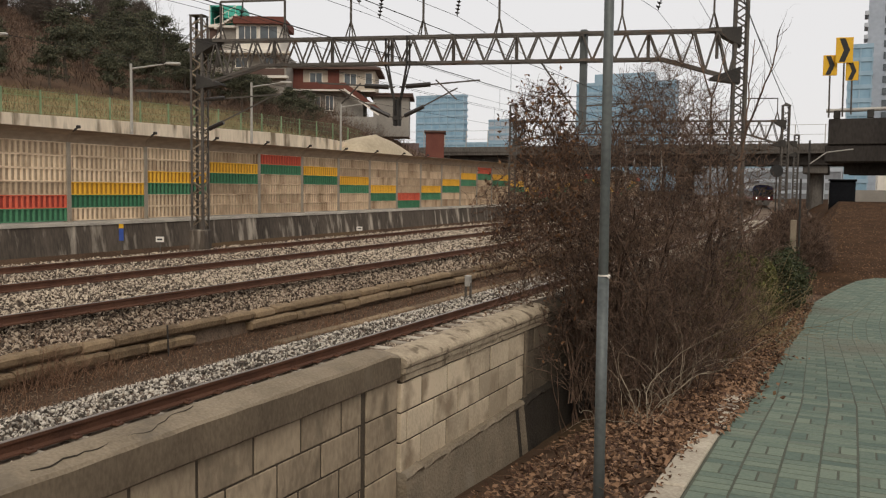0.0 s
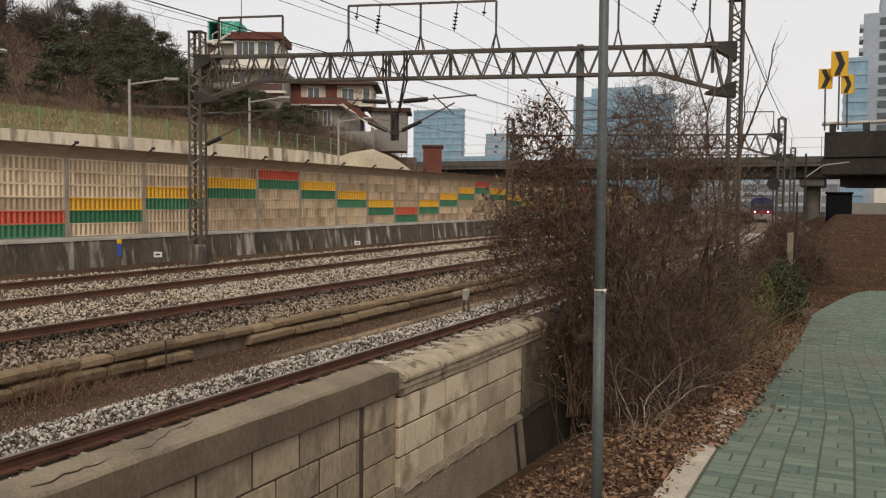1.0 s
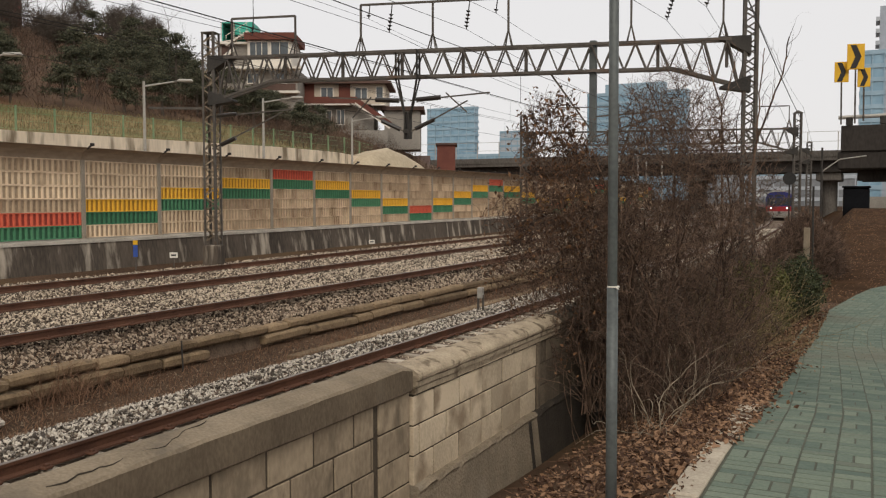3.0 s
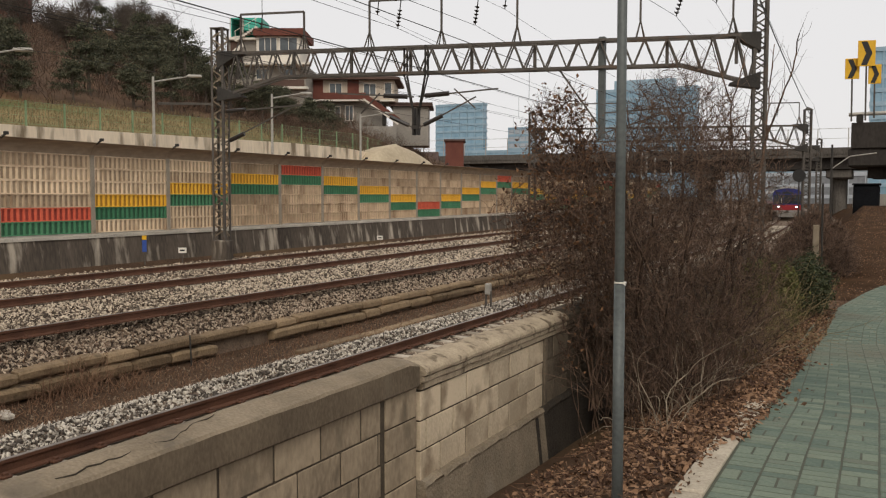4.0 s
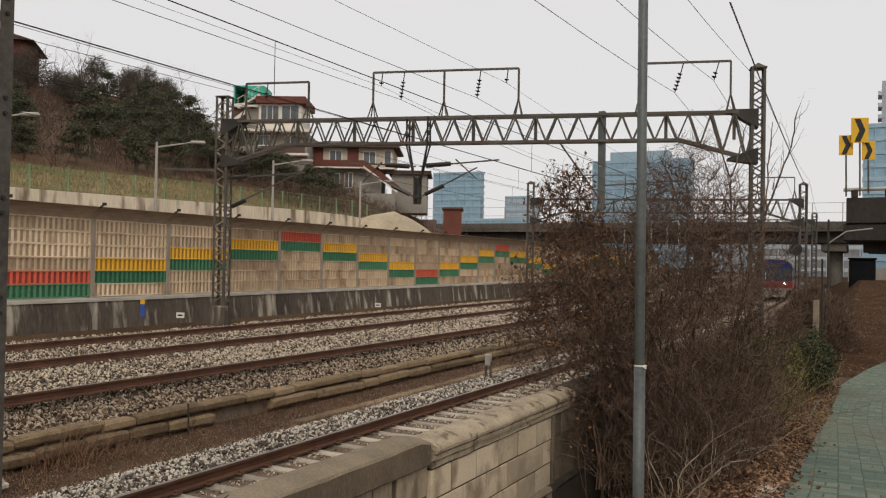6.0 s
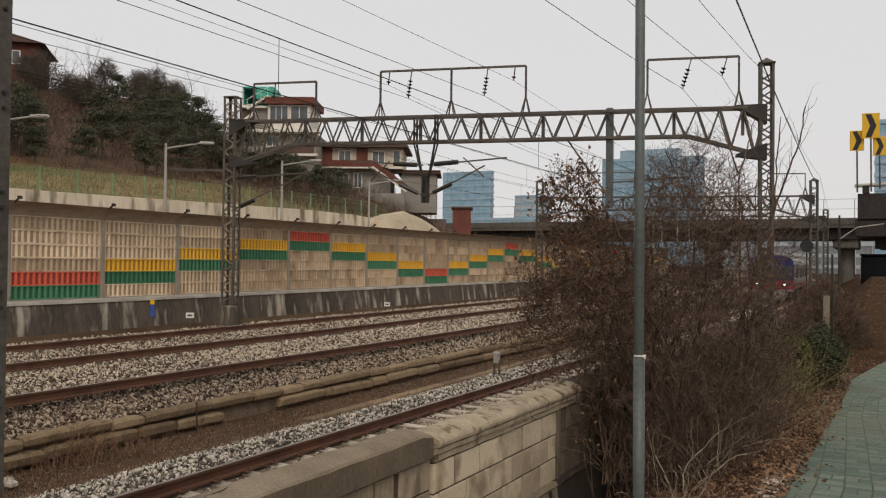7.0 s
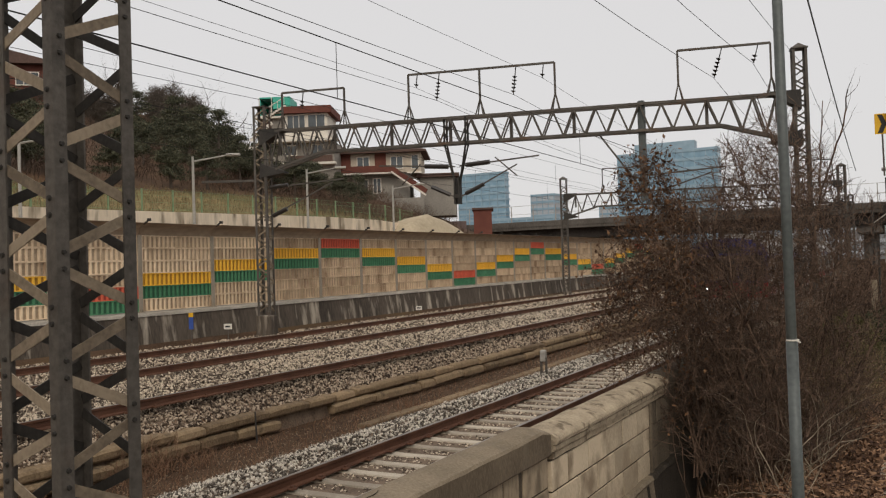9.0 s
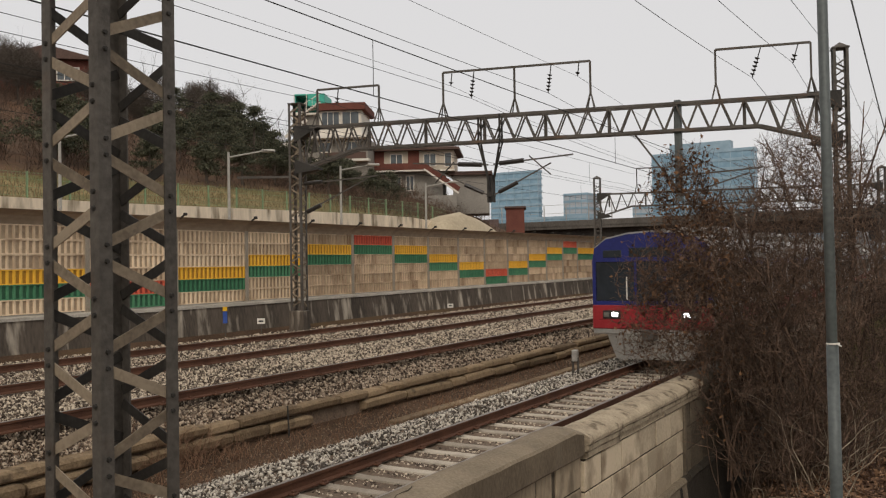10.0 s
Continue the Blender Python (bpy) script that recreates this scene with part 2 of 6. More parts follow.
GREY_RENDER = mat("grey_render", (0.20, 0.19, 0.18), (0.34, 0.325, 0.30), 0.4, 6, 0.9, bump=0.1)
WINDOW = mat("dark_glass", (0.05, 0.06, 0.065), (0.11, 0.125, 0.13), 0.5, 3, 0.12, bump=0, spec=0.6)
TEAL = mat("teal_canopy", (0.04, 0.34, 0.25), (0.08, 0.46, 0.34), 0.6, 6, 0.5, bump=0.05)
BLUE_GLASS = mat("blue_curtain_glass", (0.16, 0.28, 0.36), (0.29, 0.43, 0.52), 0.05, 0.4, 0.25, bump=0, spec=0.5)
BLUE_BAND = mat("blue_grey_spandrel", (0.22, 0.33, 0.40), (0.34, 0.45, 0.52), 0.05, 0.4, 0.5, bump=0)
# grey of the far blocks, lightened to paint in distance haze
HAZE_GREY = mat("far_grey_haze_tint", (0.38, 0.40, 0.42), (0.52, 0.54, 0.56), 0.05, 0.5, 0.8, bump=0)
APT = mat("apartment_render", (0.30, 0.33, 0.37), (0.43, 0.46, 0.50), 0.1, 1, 0.8, bump=0)
FENCE_GREEN = mat("green_fence", (0.13, 0.21, 0.12), (0.24, 0.34, 0.21), 1, 10, 0.6, bump=0)
LAMP_GREY = mat("lamp_post_grey", (0.30, 0.30, 0.29), (0.46, 0.45, 0.43), 1, 10, 0.5, metal=0.3, bump=0)
SIGN_YELLOW = mat("sign_yellow", (0.62, 0.36, 0.02), (0.75, 0.46, 0.03), 1, 10, 0.45, bump=0)
SIGN_BLACK = mat("sign_black", (0.012, 0.012, 0.012), (0.03, 0.03, 0.03), 1, 10, 0.5, bump=0)
TRAIN_BLUE = mat("train_blue", (0.016, 0.02, 0.10), (0.026, 0.032, 0.16), 0.8, 10, 0.3, bump=0.02)
TRAIN_RED = mat("train_red", (0.22, 0.018, 0.024), (0.32, 0.03, 0.038), 0.8, 10, 0.3, bump=0.02)
TRAIN_GREY = mat("train_steel", (0.27, 0.27, 0.27), (0.42, 0.42, 0.41), 0.8, 12, 0.4, metal=0.5, bump=0.05, stretch=(1, 0.2, 1))
TRAIN_UNDER = mat("train_underframe", (0.06, 0.058, 0.055), (0.15, 0.145, 0.14), 1.5, 14, 0.8, bump=0.3)
TRAIN_GLASS = mat("cab_glass", (0.015, 0.019, 0.024), (0.035, 0.042, 0.05), 1, 5, 0.08, bump=0, spec=0.6)
HEADLIGHT = glow("headlight_lens", (1.0, 0.97, 0.95), 14.0)
LIGHT_OFF = mat("unlit_lens", (0.12, 0.12, 0.11), (0.2, 0.2, 0.19), 3, 20, 0.2, bump=0)
SIGN_WHITE = mat("sign_white", (0.66, 0.65, 0.62), (0.80, 0.79, 0.76), 2, 20, 0.6, bump=0)
SIGN_BLUE = mat("sign_blue", (0.03, 0.07, 0.26), (0.05, 0.10, 0.36), 2, 20, 0.6, bump=0)
TARP_BLACK = mat("black_box", (0.006, 0.006, 0.007), (0.016, 0.017, 0.019), 0.7, 6, 0.95, bump=0.1, spec=0.05)


# ---- mesh helpers ----
class Shape:
    """Gathers plain pieces into one mesh."""

    def __init__(self):
        self.v, self.f = [], []

    def add(self, verts, faces):
        o = len(self.v)
        self.v += [tuple(p) for p in verts]
        self.f += [tuple(i + o for i in f) for f in faces]
        return self

    def box(self, x0, y0, z0, x1, y1, z1, c=0.0, m=None):
        """A block, its edges cut off by c."""
        v, f = block(x1 - x0, y1 - y0, z1 - z0, c)
        mid = Vector(((x0 + x1) / 2, (y0 + y1) / 2, (z0 + z1) / 2))
        pts = [Vector(p) + mid for p in v]
        return self.add([m @ p for p in pts] if m else pts, f)

    def beam(self, p, q, w, h, up=(0, 0, 1)):
        """A straight bar from p to q, w wide and h deep."""
        p, q = Vector(p), Vector(q)
        d = (q - p).normalized()
        u = Vector(up)
        if abs(d.dot(u)) > 0.98:
            u = Vector((0, 1, 0))
        s = d.cross(u).normalized() * (w / 2)
        t = s.cross(d).normalized() * (h / 2)
        v = [p - s - t, p + s - t, p + s + t, p - s + t, q - s - t, q + s - t, q + s + t, q - s + t]
        return self.add(v, [(3, 2, 1, 0), (4, 5, 6, 7), (0, 1, 5, 4), (1, 2, 6, 5), (2, 3, 7, 6), (3, 0, 4, 7)])

    def rod(self, p, q, r0, r1=None, n=6):
        """A round bar that may taper."""
        r1 = r0 if r1 is None else r1
        p, q = Vector(p), Vector(q)
        d = (q - p).normalized()
        a = d.orthogonal().normalized()
        b = d.cross(a)
        ring = [(math.cos(2 * math.pi * i / n), math.sin(2 * math.pi * i / n)) for i in range(n)]
        v = [p + (a * c + b * s) * r0 for c, s in ring] + [q + (a * c + b * s) * r1 for c, s in ring]
        f = [(i, (i + 1) % n, n + (i + 1) % n, n + i) for i in range(n)] + [tuple(range(n))[::-1], tuple(range(n, 2 * n))]
        return self.add(v, f)

    def sweep(self, profile, path):
        """A profile of (across, up) drawn along a path of points that runs mostly along y."""
        n, o = len(profile), len(self.v)
        for i, p in enumerate(path):
            a, b = Vector(path[max(i - 1, 0)]), Vector(path[min(i + 1, len(path) - 1)])
            d = (b - a).normalized()
            s = d.cross(Vector((0, 0, 1))).normalized()
            self.v += [tuple(Vector(p) + s * x + Vector((0, 0, z))) for x, z in profile]
        for i in range(len(path) - 1):
            self.f += [(o + i * n + j, o + i * n + (j + 1) % n, o + (i + 1) * n + (j + 1) % n, o + (i + 1) * n + j) for j in range(n)]
        self.f += [tuple(o + j for j in range(n)), tuple(o + (len(path) - 1) * n + j for j in range(n))[::-1]]
        return self

    def mesh(self, name, *mats):
        me = bpy.data.meshes.new(name)
        me.from_pydata(self.v, [], self.f)
        for m in mats:
            me.materials.append(m)
        bm = bmesh.new()
        bm.from_mesh(me)
        bmesh.ops.recalc_face_normals(bm, faces=bm.faces)
        bm.to_mesh(me)
        bm.free()
        return me


def block(w, d, h, c=0.0):
    """Corners and faces of a block about its middle, its edges cut off by c."""
    x, y, z = w / 2, d / 2, h / 2
    signs = [(-1, -1, -1), (1, -1, -1), (1, 1, -1), (-1, 1, -1), (-1, -1, 1), (1, -1, 1), (1, 1, 1), (-1, 1, 1)]
    quads = [(3, 2, 1, 0), (4, 5, 6, 7), (0, 1, 5, 4), (1, 2, 6, 5), (2, 3, 7, 6), (3, 0, 4, 7)]
    if c <= 0:
        return [(a * x, b * y, e * z) for a, b, e in signs], quads
    v, idx = [], {}
    for k, (a, b, e) in enumerate(signs):
        for axis, p in enumerate(((a * x, b * (y - c), e * (z - c)), (a * (x - c), b * y, e * (z - c)), (a * (x - c), b * (y - c), e * z))):
            idx[k, axis] = len(v)
            v.append(p)
    axes = [2, 2, 1, 0, 1, 0]
    f = [tuple(idx[k, ax] for k in q) for q, ax in zip(quads, axes)]
    for k in range(8):
        f.append((idx[k, 0], idx[k, 1], idx[k, 2]))
    for i in range(8):
        for j in range(i + 1, 8):
            diff = [n for n in range(3) if signs[i][n] != signs[j][n]]
            if len(diff) == 1:
                u, w2 = [n for n in range(3) if n != diff[0]]
                f.append((idx[i, u], idx[i, w2], idx[j, w2], idx[j, u]))
    return v, f


def thing(name, label, category, group="", kind="", m=None):
    ob = new(name)
    ob.empty_display_size = 0.2
    if m is not None:
        ob.matrix_world = m
    return tagged(ob, label, category, group, kind)


def part(name, shape, material=None, parent=None, label=""):
    """One mesh object under a thing or a part; shape is a Shape or ready mesh data."""
    me = shape.mesh(name, *(material if isinstance(material, (list, tuple)) else (material,))) if isinstance(shape, Shape) else shape
    ob = new(name, me)
    if parent:
        ob.parent = parent
    return tagged(ob, label)


def solo(name, shape, material, label, category, group="", kind=""):
    return tagged(part(name, shape, material), label, category, group, kind)


def smooth(ob):
    for p in ob.data.polygons:
        p.use_smooth = True
    return ob


def bulk(name, verts, faces, material):
    """A large mesh out of number arrays; faces all have the same count of corners."""
    me = bpy.data.meshes.new(name)
    k = faces.shape[1]
    me.vertices.add(len(verts))
    me.vertices.foreach_set("co", np.asarray(verts, np.float32).ravel())
    me.loops.add(faces.size)
    me.loops.foreach_set("vertex_index", np.asarray(faces, np.int32).ravel())
    me.polygons.add(len(faces))
    me.polygons.foreach_set("loop_start", np.arange(0, faces.size, k, dtype=np.int32))
    me.polygons.foreach_set("loop_total", np.full(len(faces), k, np.int32))
    me.update(calc_edges=True)
    me.validate()
    me.materials.append(material)
    return me


rng = np.random.default_rng(7)


# ---- the lie of the land ----
def shift(y):
    """How far the line has swung to the side at y."""
    return -0.00056 * (min(max(y - 58.0, 0.0), 202.0) ** 2) - 0.226 * max(y - 260.0, 0.0)


def swing(y):
    """The same for the near track, which begins to bend sooner."""
    return -0.00058 * (min(max(y - 46.0, 0.0), 202.0) ** 2) - 0.234 * max(y - 248.0, 0.0)


def rise(y):
    return 0.004 * min(max(y - 22.0, 0.0), 200.0)


def line(off, z, y0, y1, step=4.0, bend=shift):
    n = max(2, int((y1 - y0) / step) + 1)
    return [(off + bend(y), y, z + rise(y)) for y in np.linspace(y0, y1, n)]


def path_z(y):
    return float(np.interp(y, [-30, 4, 6.3, 8.1, 10.3, 15.3, 19.2, 26, 60], [1.35, 1.2, 1.14, 1.02, 0.87, 0.55, 0.42, 0.42, 0.5]))


def bank_z(x, y):
    """The earth bank beyond the bend of the path."""
    a = float(np.interp(y, [26, 33, 45, 60, 90, 130, 200], [0, 0.35, 1.2, 1.75, 1.6, 0.8, 0.3]))
    return a * float(np.interp(x, [-6.0, -3.6, 20], [0, 1, 1]))


def ground_z(x, y):
    u = x - shift(y)
    p = path_z(y)
    if u > -2.6:
        z = p - 0.06 + bank_z(u, y)
    elif u > -4.75:
        foot = float(np.interp(y, [0, 5, 7, 9, 14, 20, 30, 60], [0.25, 0.25, 0.12, 0.0, -0.1, 0.0, 0.0, 0.0]))
        k = (-2.6 - u) / 2.15
        z = (p - 0.06) * (1 - k) + foot * k + bank_z(u, y) * (1 - k)
    else:
        z = float(np.interp(-u, [4.75, 5.2, 7.2, 11.0, 11.9, 12.4, 13.2, 13.5, 13.6, 14.35, 22.0, 24.6, 26.2, 27.0, 33.9, 34.0], [-0.15, -0.25, -0.25, -0.2, -0.45, -0.52, -0.46, -0.42, 0.02,
                  0.38, 0.40, 0.30, 0.30, 2.2, 2.2, 2.2])) + rise(y)
    if u < -34.2:
        d = -34.2 - u
        f = float(np.interp(y, [-100, 55, 75, 92, 135, 200], [1, 1, 0.9, 0.76, 0.12, 0.0]))
        h = float(np.interp(d, [0, 4, 8, 45, 90, 160, 400], [5.55, 6.5, 7.6, 20.0, 23, 24, 16])) - 5.55
        h += 3.4 * float(np.interp(d, [30, 42], [0, 1])) * float(np.interp(y, [56, 66, 75, 88], [0, 0.7, 1.0, 0.5]))
        z = float(np.interp(y, [-50, 25, 44, 52, 60], [5.3, 5.55, 5.9, 5.9, 5.6])) + h * f
        if y > 55:
            z = float(np.interp(y, [55, 92, 140], [z, z, 1.5 + h * f]))
            z -= float(np.interp(y, [58, 72, 110, 140], [0, 4.0, 3.0, 0])) * float(np.interp(d, [0, 9, 20], [1, 0.9, 0]))
    return z


# ---- ground ----
def build_ground():
    us = sorted(set([-900, -600, -420, -300, -220, -170, -130, -110, -95, -85, -76, -68, -62, -57, -52, -48, -45, -42.2, -40, -38.2, -36, -34.3, -34.15, -33.8, -27, -26.4, -24.6, -22, -14.35,
                     -13.6, -13.5, -13.2, -12.4, -11.9, -11.0, -7.2, -5.2, -4.76, -4.74, -4.3, -3.9, -3.5, -3.1, -2.75, -2.61, -2.59, 1, 3, 6, 10, 20, 40, 90, 200, 500, 900]))
    ys = sorted(set(list(np.arange(-30, 40, 1.5)) + list(np.arange(40, 160, 5.0)) + [170, 190, 220, 260, 320, 400, 600, 1000, 1800] + [-60, -120, -300]))
    s = Shape()
    for y in ys:
        for u in us:
            x = u + shift(y)
            s.v.append((x, y, ground_z(x, y) + 0.03 * noise.noise((x * 0.9, y * 0.9, 0)) * (0 if -24 < u < -5 or u > -2.6 else 1)))
    w = len(us)
    for j in range(len(ys) - 1):
        for i in range(w - 1):
            s.f.append((j * w + i, j * w + i + 1, (j + 1) * w + i + 1, (j + 1) * w + i))
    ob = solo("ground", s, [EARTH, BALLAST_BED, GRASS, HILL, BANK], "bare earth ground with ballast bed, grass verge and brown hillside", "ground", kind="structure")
    for p in ob.data.polygons:
        u = p.center.x - shift(p.center.y)
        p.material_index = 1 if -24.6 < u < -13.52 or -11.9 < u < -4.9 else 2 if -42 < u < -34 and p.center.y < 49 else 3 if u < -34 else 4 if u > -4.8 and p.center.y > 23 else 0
    return ob


build_ground()


# ---- railway ----
RAIL_PROFILE = [(-0.065, -0.17), (0.065, -0.17), (0.065, -0.15), (0.012, -0.13), (0.012, -0.045), (0.036, -0.035), (0.036, -0.004), (-0.036, -0.004), (-0.036, -0.035), (-0.012, -0.045),
                (-0.012, -0.13), (-0.065, -0.15)]


def build_rail(track, off, z, y1, bend=shift):
    r = part("rail", Shape().sweep(RAIL_PROFILE, line(off, z, -25, y1, bend=bend)), RAIL_RUST, track, "rusty brown steel rail")
    part("running_face", Shape().sweep([(-0.031, -0.006), (0.031, -0.006), (0.031, 0.002), (-0.031, 0.002)], line(off, z, -25, y1, bend=bend)), RAIL_TOP, r, "worn grey running face")
    return r


def build_clips(track, off, z, y0, y1, gap, side):
    """Fastenings at the foot of the rail, all on one mesh."""
    s = Shape().box(-0.05, -0.06, 0, 0.05, 0.06, 0.035, 0.01).box(-0.02, -0.03, 0.03, 0.03, 0.03, 0.06, 0.006)
    me = s.mesh("rail_clip", RAIL_RUST)
    for y in np.arange(y0, y1, gap):
        ob = part("rail_clip", me, None, track)
        ob.location = (off + side * 0.11, y, z - 0.165)


near = thing("railway_track", "single near railway track with rusty rails on pale concrete sleepers", "railway track", "railway tracks")
build_rail(near, -9.8, 0.0, 420, swing)
build_rail(near, -8.3, 0.0, 420, swing)
sl = Shape()
sl.add([(-1.2, -0.13, -0.2), (1.2, -0.13, -0.2), (1.2, 0.13, -0.2), (-1.2, 0.13, -0.2), (-1.18, -0.09, 0.0), (-0.45, -0.09, -0.03), (0.45, -0.09, -0.03), (1.18, -0.09, 0.0),
        (-1.18, 0.09, 0.0), (-0.45, 0.09, -0.03), (0.45, 0.09, -0.03), (1.18, 0.09, 0.0)],
       [(0, 3, 2, 1), (4, 5, 9, 8), (5, 6, 10, 9), (6, 7, 11, 10), (0, 1, 7, 6, 5, 4), (3, 8, 9, 10, 11, 2), (0, 4, 8, 3), (1, 2, 11, 7)])
SLEEPER_MESH = sl.mesh("sleeper", SLEEPER)
for k in range(150):
    y = -3 + 0.62 * k
    o = part("sleeper", SLEEPER_MESH, None, near)
    o.matrix_world = pose(-9.05 + swing(y) + random.uniform(-0.02, 0.02), y, -0.168 + rise(y), 0, 0, random.uniform(-0.8, 0.8))
build_clips(near, -9.8, 0.0, 2.5, 30, 0.62, 1)
mid = thing("railway_track", "railway track with dark thick-webbed rails on the raised ballast bed", "railway track", "railway tracks")
build_rail(mid, -14.16, 0.6, 420)
build_rail(mid, -18.0, 0.6, 420)
build_clips(mid, -14.16, 0.6, 8, 34, 0.62, 1)
far = thing("railway_track", "far railway rail with reddish rust beside the barrier wall", "railway track", "railway tracks")
build_rail(far, -21.35, 0.6, 420)


def scatter(name, spots, lo, hi, material, label):
    """Angular stones: eight-faced lumps strewn over strips (u0, u1, y0, y1, count, lift)."""
    pts = []
    for u0, u1, y0, y1, n, lift in spots:
        u, y = rng.uniform(u0, u1, n), y0 + (y1 - y0) * rng.uniform(0, 1, n) ** 1.5
        for a, b in zip(u, y):
            pts.append((a + shift(b), b, ground_z(a + shift(b), b) + lift * rng.uniform(-0.3, 1)))
    c = np.array(pts)
    n = len(c)
    base = np.array([[1, 0, 0], [-1, 0, 0], [0, 1, 0], [0, -1, 0], [0, 0, 1], [0, 0, -1]], float)
    tri = np.array([[0, 2, 4], [2, 1, 4], [1, 3, 4], [3, 0, 4], [2, 0, 5], [1, 2, 5], [3, 1, 5], [0, 3, 5]])
    q = rng.normal(size=(n, 3, 3))
    q, _ = np.linalg.qr(q)
    far_k = 1 + np.clip((c[:, 1] - 15) / 40, 0, 1.2)
    size = rng.uniform(lo, hi, (n, 1, 1)) * rng.uniform(0.6, 1.0, (n, 6, 1)) * far_k[:, None, None] * rng.uniform((0.9, 0.5, 0.3), (1.4, 0.9, 0.6), (n, 3))[:, None]
    v = (base[None] * size) @ q + c[:, None]
    f = (tri[None] + 6 * np.arange(n)[:, None, None]).reshape(-1, 3)
    return tagged(part(name, bulk(name, v.reshape(-1, 3), f, material)), label, "gravel", kind="stuff")


scatter("ballast", [(-12.0, -9.90, 3, 46, 32000, 0.045), (-8.15, -6.2, 2, 34, 9000, 0.0)], 0.028, 0.06, STONE,
        "pale grey crushed stone ballast of the near track")
scatter("ballast", [(-9.7, -8.4, -2.93 + 0.62 * k + 0.2, -2.93 + 0.62 * k + 0.62, 90, 0.0) for k in range(8, 70)], 0.022, 0.045, STONE_OLD,
        "dark crushed stone between the sleepers of the near track")
scatter("ballast", [(-14.5, -13.62, 5, 60, 22000, 0.035)], 0.030, 0.062, STONE_RUST, "rust-stained dark crushed stone on the shoulder above the stone kerb")
scatter("ballast", [(-17.85, -14.3, 6, 75, 46000, 0.035), (-21.25, -18.1, 8, 80, 26000, 0.035), (-24.4, -21.45, 10, 80, 12000, 0.03)], 0.030, 0.06, STONE_OLD,
        "brownish crushed stone ballast of the raised tracks")

scatter("ditch_gravel", [(-13.35, -11.7, 5, 45, 9000, 0.01), (-12.4, -11.6, 5, 40, 5000, 0.01)], 0.014, 0.035, DITCH_STONE, "brown half-buried gravel in the ditch between the tracks")
for x, y, z, k, lab in ((-12.8, 8.55, -0.41, 0.10, "pale loose stone lying in the ditch"), (-13.1, 8.75, -0.43, 0.07, "small pale loose stone lying in the ditch")):
    st = Shape()
    v, f = block(k * 2.2, k * 1.5, k, k * 0.3)
    solo("loose_stone", st.add([(a + x + 0.15 * k * noise.noise((a * 20, b * 20, c)), b + y, c + z) for a, b, c in v], f), STONE, lab, "stone", "loose stones")


# ---- near boundary wall ----
def courses(wall, face, y0, y1, z_top, h, length, starts, material, back=0.24):
    """Courses of blocks with a recessed joint, each block an object; starts gives one upright joint of each course."""
    made = {}
    for r, first in enumerate(starts):
        z1 = z_top - r * h
        y = first - length * (int((first - y0) / length) + 1)
        while y < y1 - 0.02:
            a, b = max(y, y0), min(y + length, y1)
            if b - a > 0.03:
                key = (round(b - a, 2), r % 3)
                if key not in made:
                    made[key] = Shape().box(-back, 0, -h, 0, b - a - 0.020, -0.014, 0.004).mesh("block", material)
                o = part("block", made[key], None, wall)
                o.location = (face + random.uniform(-0.005, 0.003), a, z1)
            y += length


wall = thing("boundary_wall", "weathered concrete block wall with a cracked rounded coping beside the track", "wall", kind="structure")
part("wall_core", Shape().box(-4.92, -6, -0.4, -4.748, 6.04, 1.335), MORTAR, wall)
courses(wall, -4.74, -1.2, 5.53, 1.335, 0.229, 0.47, (5.267, 5.02, 5.24, 5.03, 5.27, 5.02), WALL_OLD)
courses(wall, -4.735, 5.575, 6.045, 1.335, 0.229, 0.47, (5.575,) * 6, WALL_OLD)
prof = [(-4.93, 1.34), (-4.70, 1.34), (-4.692, 1.35), (-4.692, 1.44), (-4.695, 1.518), (-4.708, 1.535), (-4.79, 1.56), (-4.85, 1.568), (-4.905, 1.566), (-4.93, 1.545)]
cs = Shape()
ys = np.arange(-6, 6.07, 0.15)
for y in ys:
    for x, z in prof:
        d = 0.006 * noise.noise((x * 9, y * 2.2, z * 9)) + 0.004 * noise.noise((x * 30, y * 14, z * 30))
        end = 0.03 if y > 5.98 else 0
        cs.v.append((x + d, y, z + 1.5 * d - end * (z > 1.5)))
k = len(prof)
for i in range(len(ys) - 1):
    cs.f += [(i * k + j, i * k + (j + 1) % k, (i + 1) * k + (j + 1) % k, (i + 1) * k + j) for j in range(k)]
cs.f += [tuple(range(k))[::-1], tuple((len(ys) - 1) * k + j for j in range(k))]
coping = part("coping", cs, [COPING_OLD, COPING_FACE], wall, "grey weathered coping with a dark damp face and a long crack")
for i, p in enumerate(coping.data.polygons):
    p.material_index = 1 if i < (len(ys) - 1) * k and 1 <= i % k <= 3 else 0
crack = Shape()
p0 = Vector((-4.76, 2.85, 1.552))
for i in range(24):
    p1 = p0 + Vector((random.uniform(-0.022, 0.018) if i < 17 else random.uniform(-0.03, 0.006), 0.05 + random.uniform(-0.02, 0.02), 0))
    p1.x = max(min(p1.x, -4.745), -4.90)
    p1.z = 1.566 if p1.x < -4.82 else 1.566 - (p1.x + 4.82) * 0.22
    crack.beam(p0, p1, 0.0022, 0.008)
    p0 = p1
part("crack", crack, DARK_CRACK, coping)
part("joint_strip", Shape().box(-4.80, 5.535, -0.3, -4.752, 5.572, 1.335), DARK_CRACK, wall)

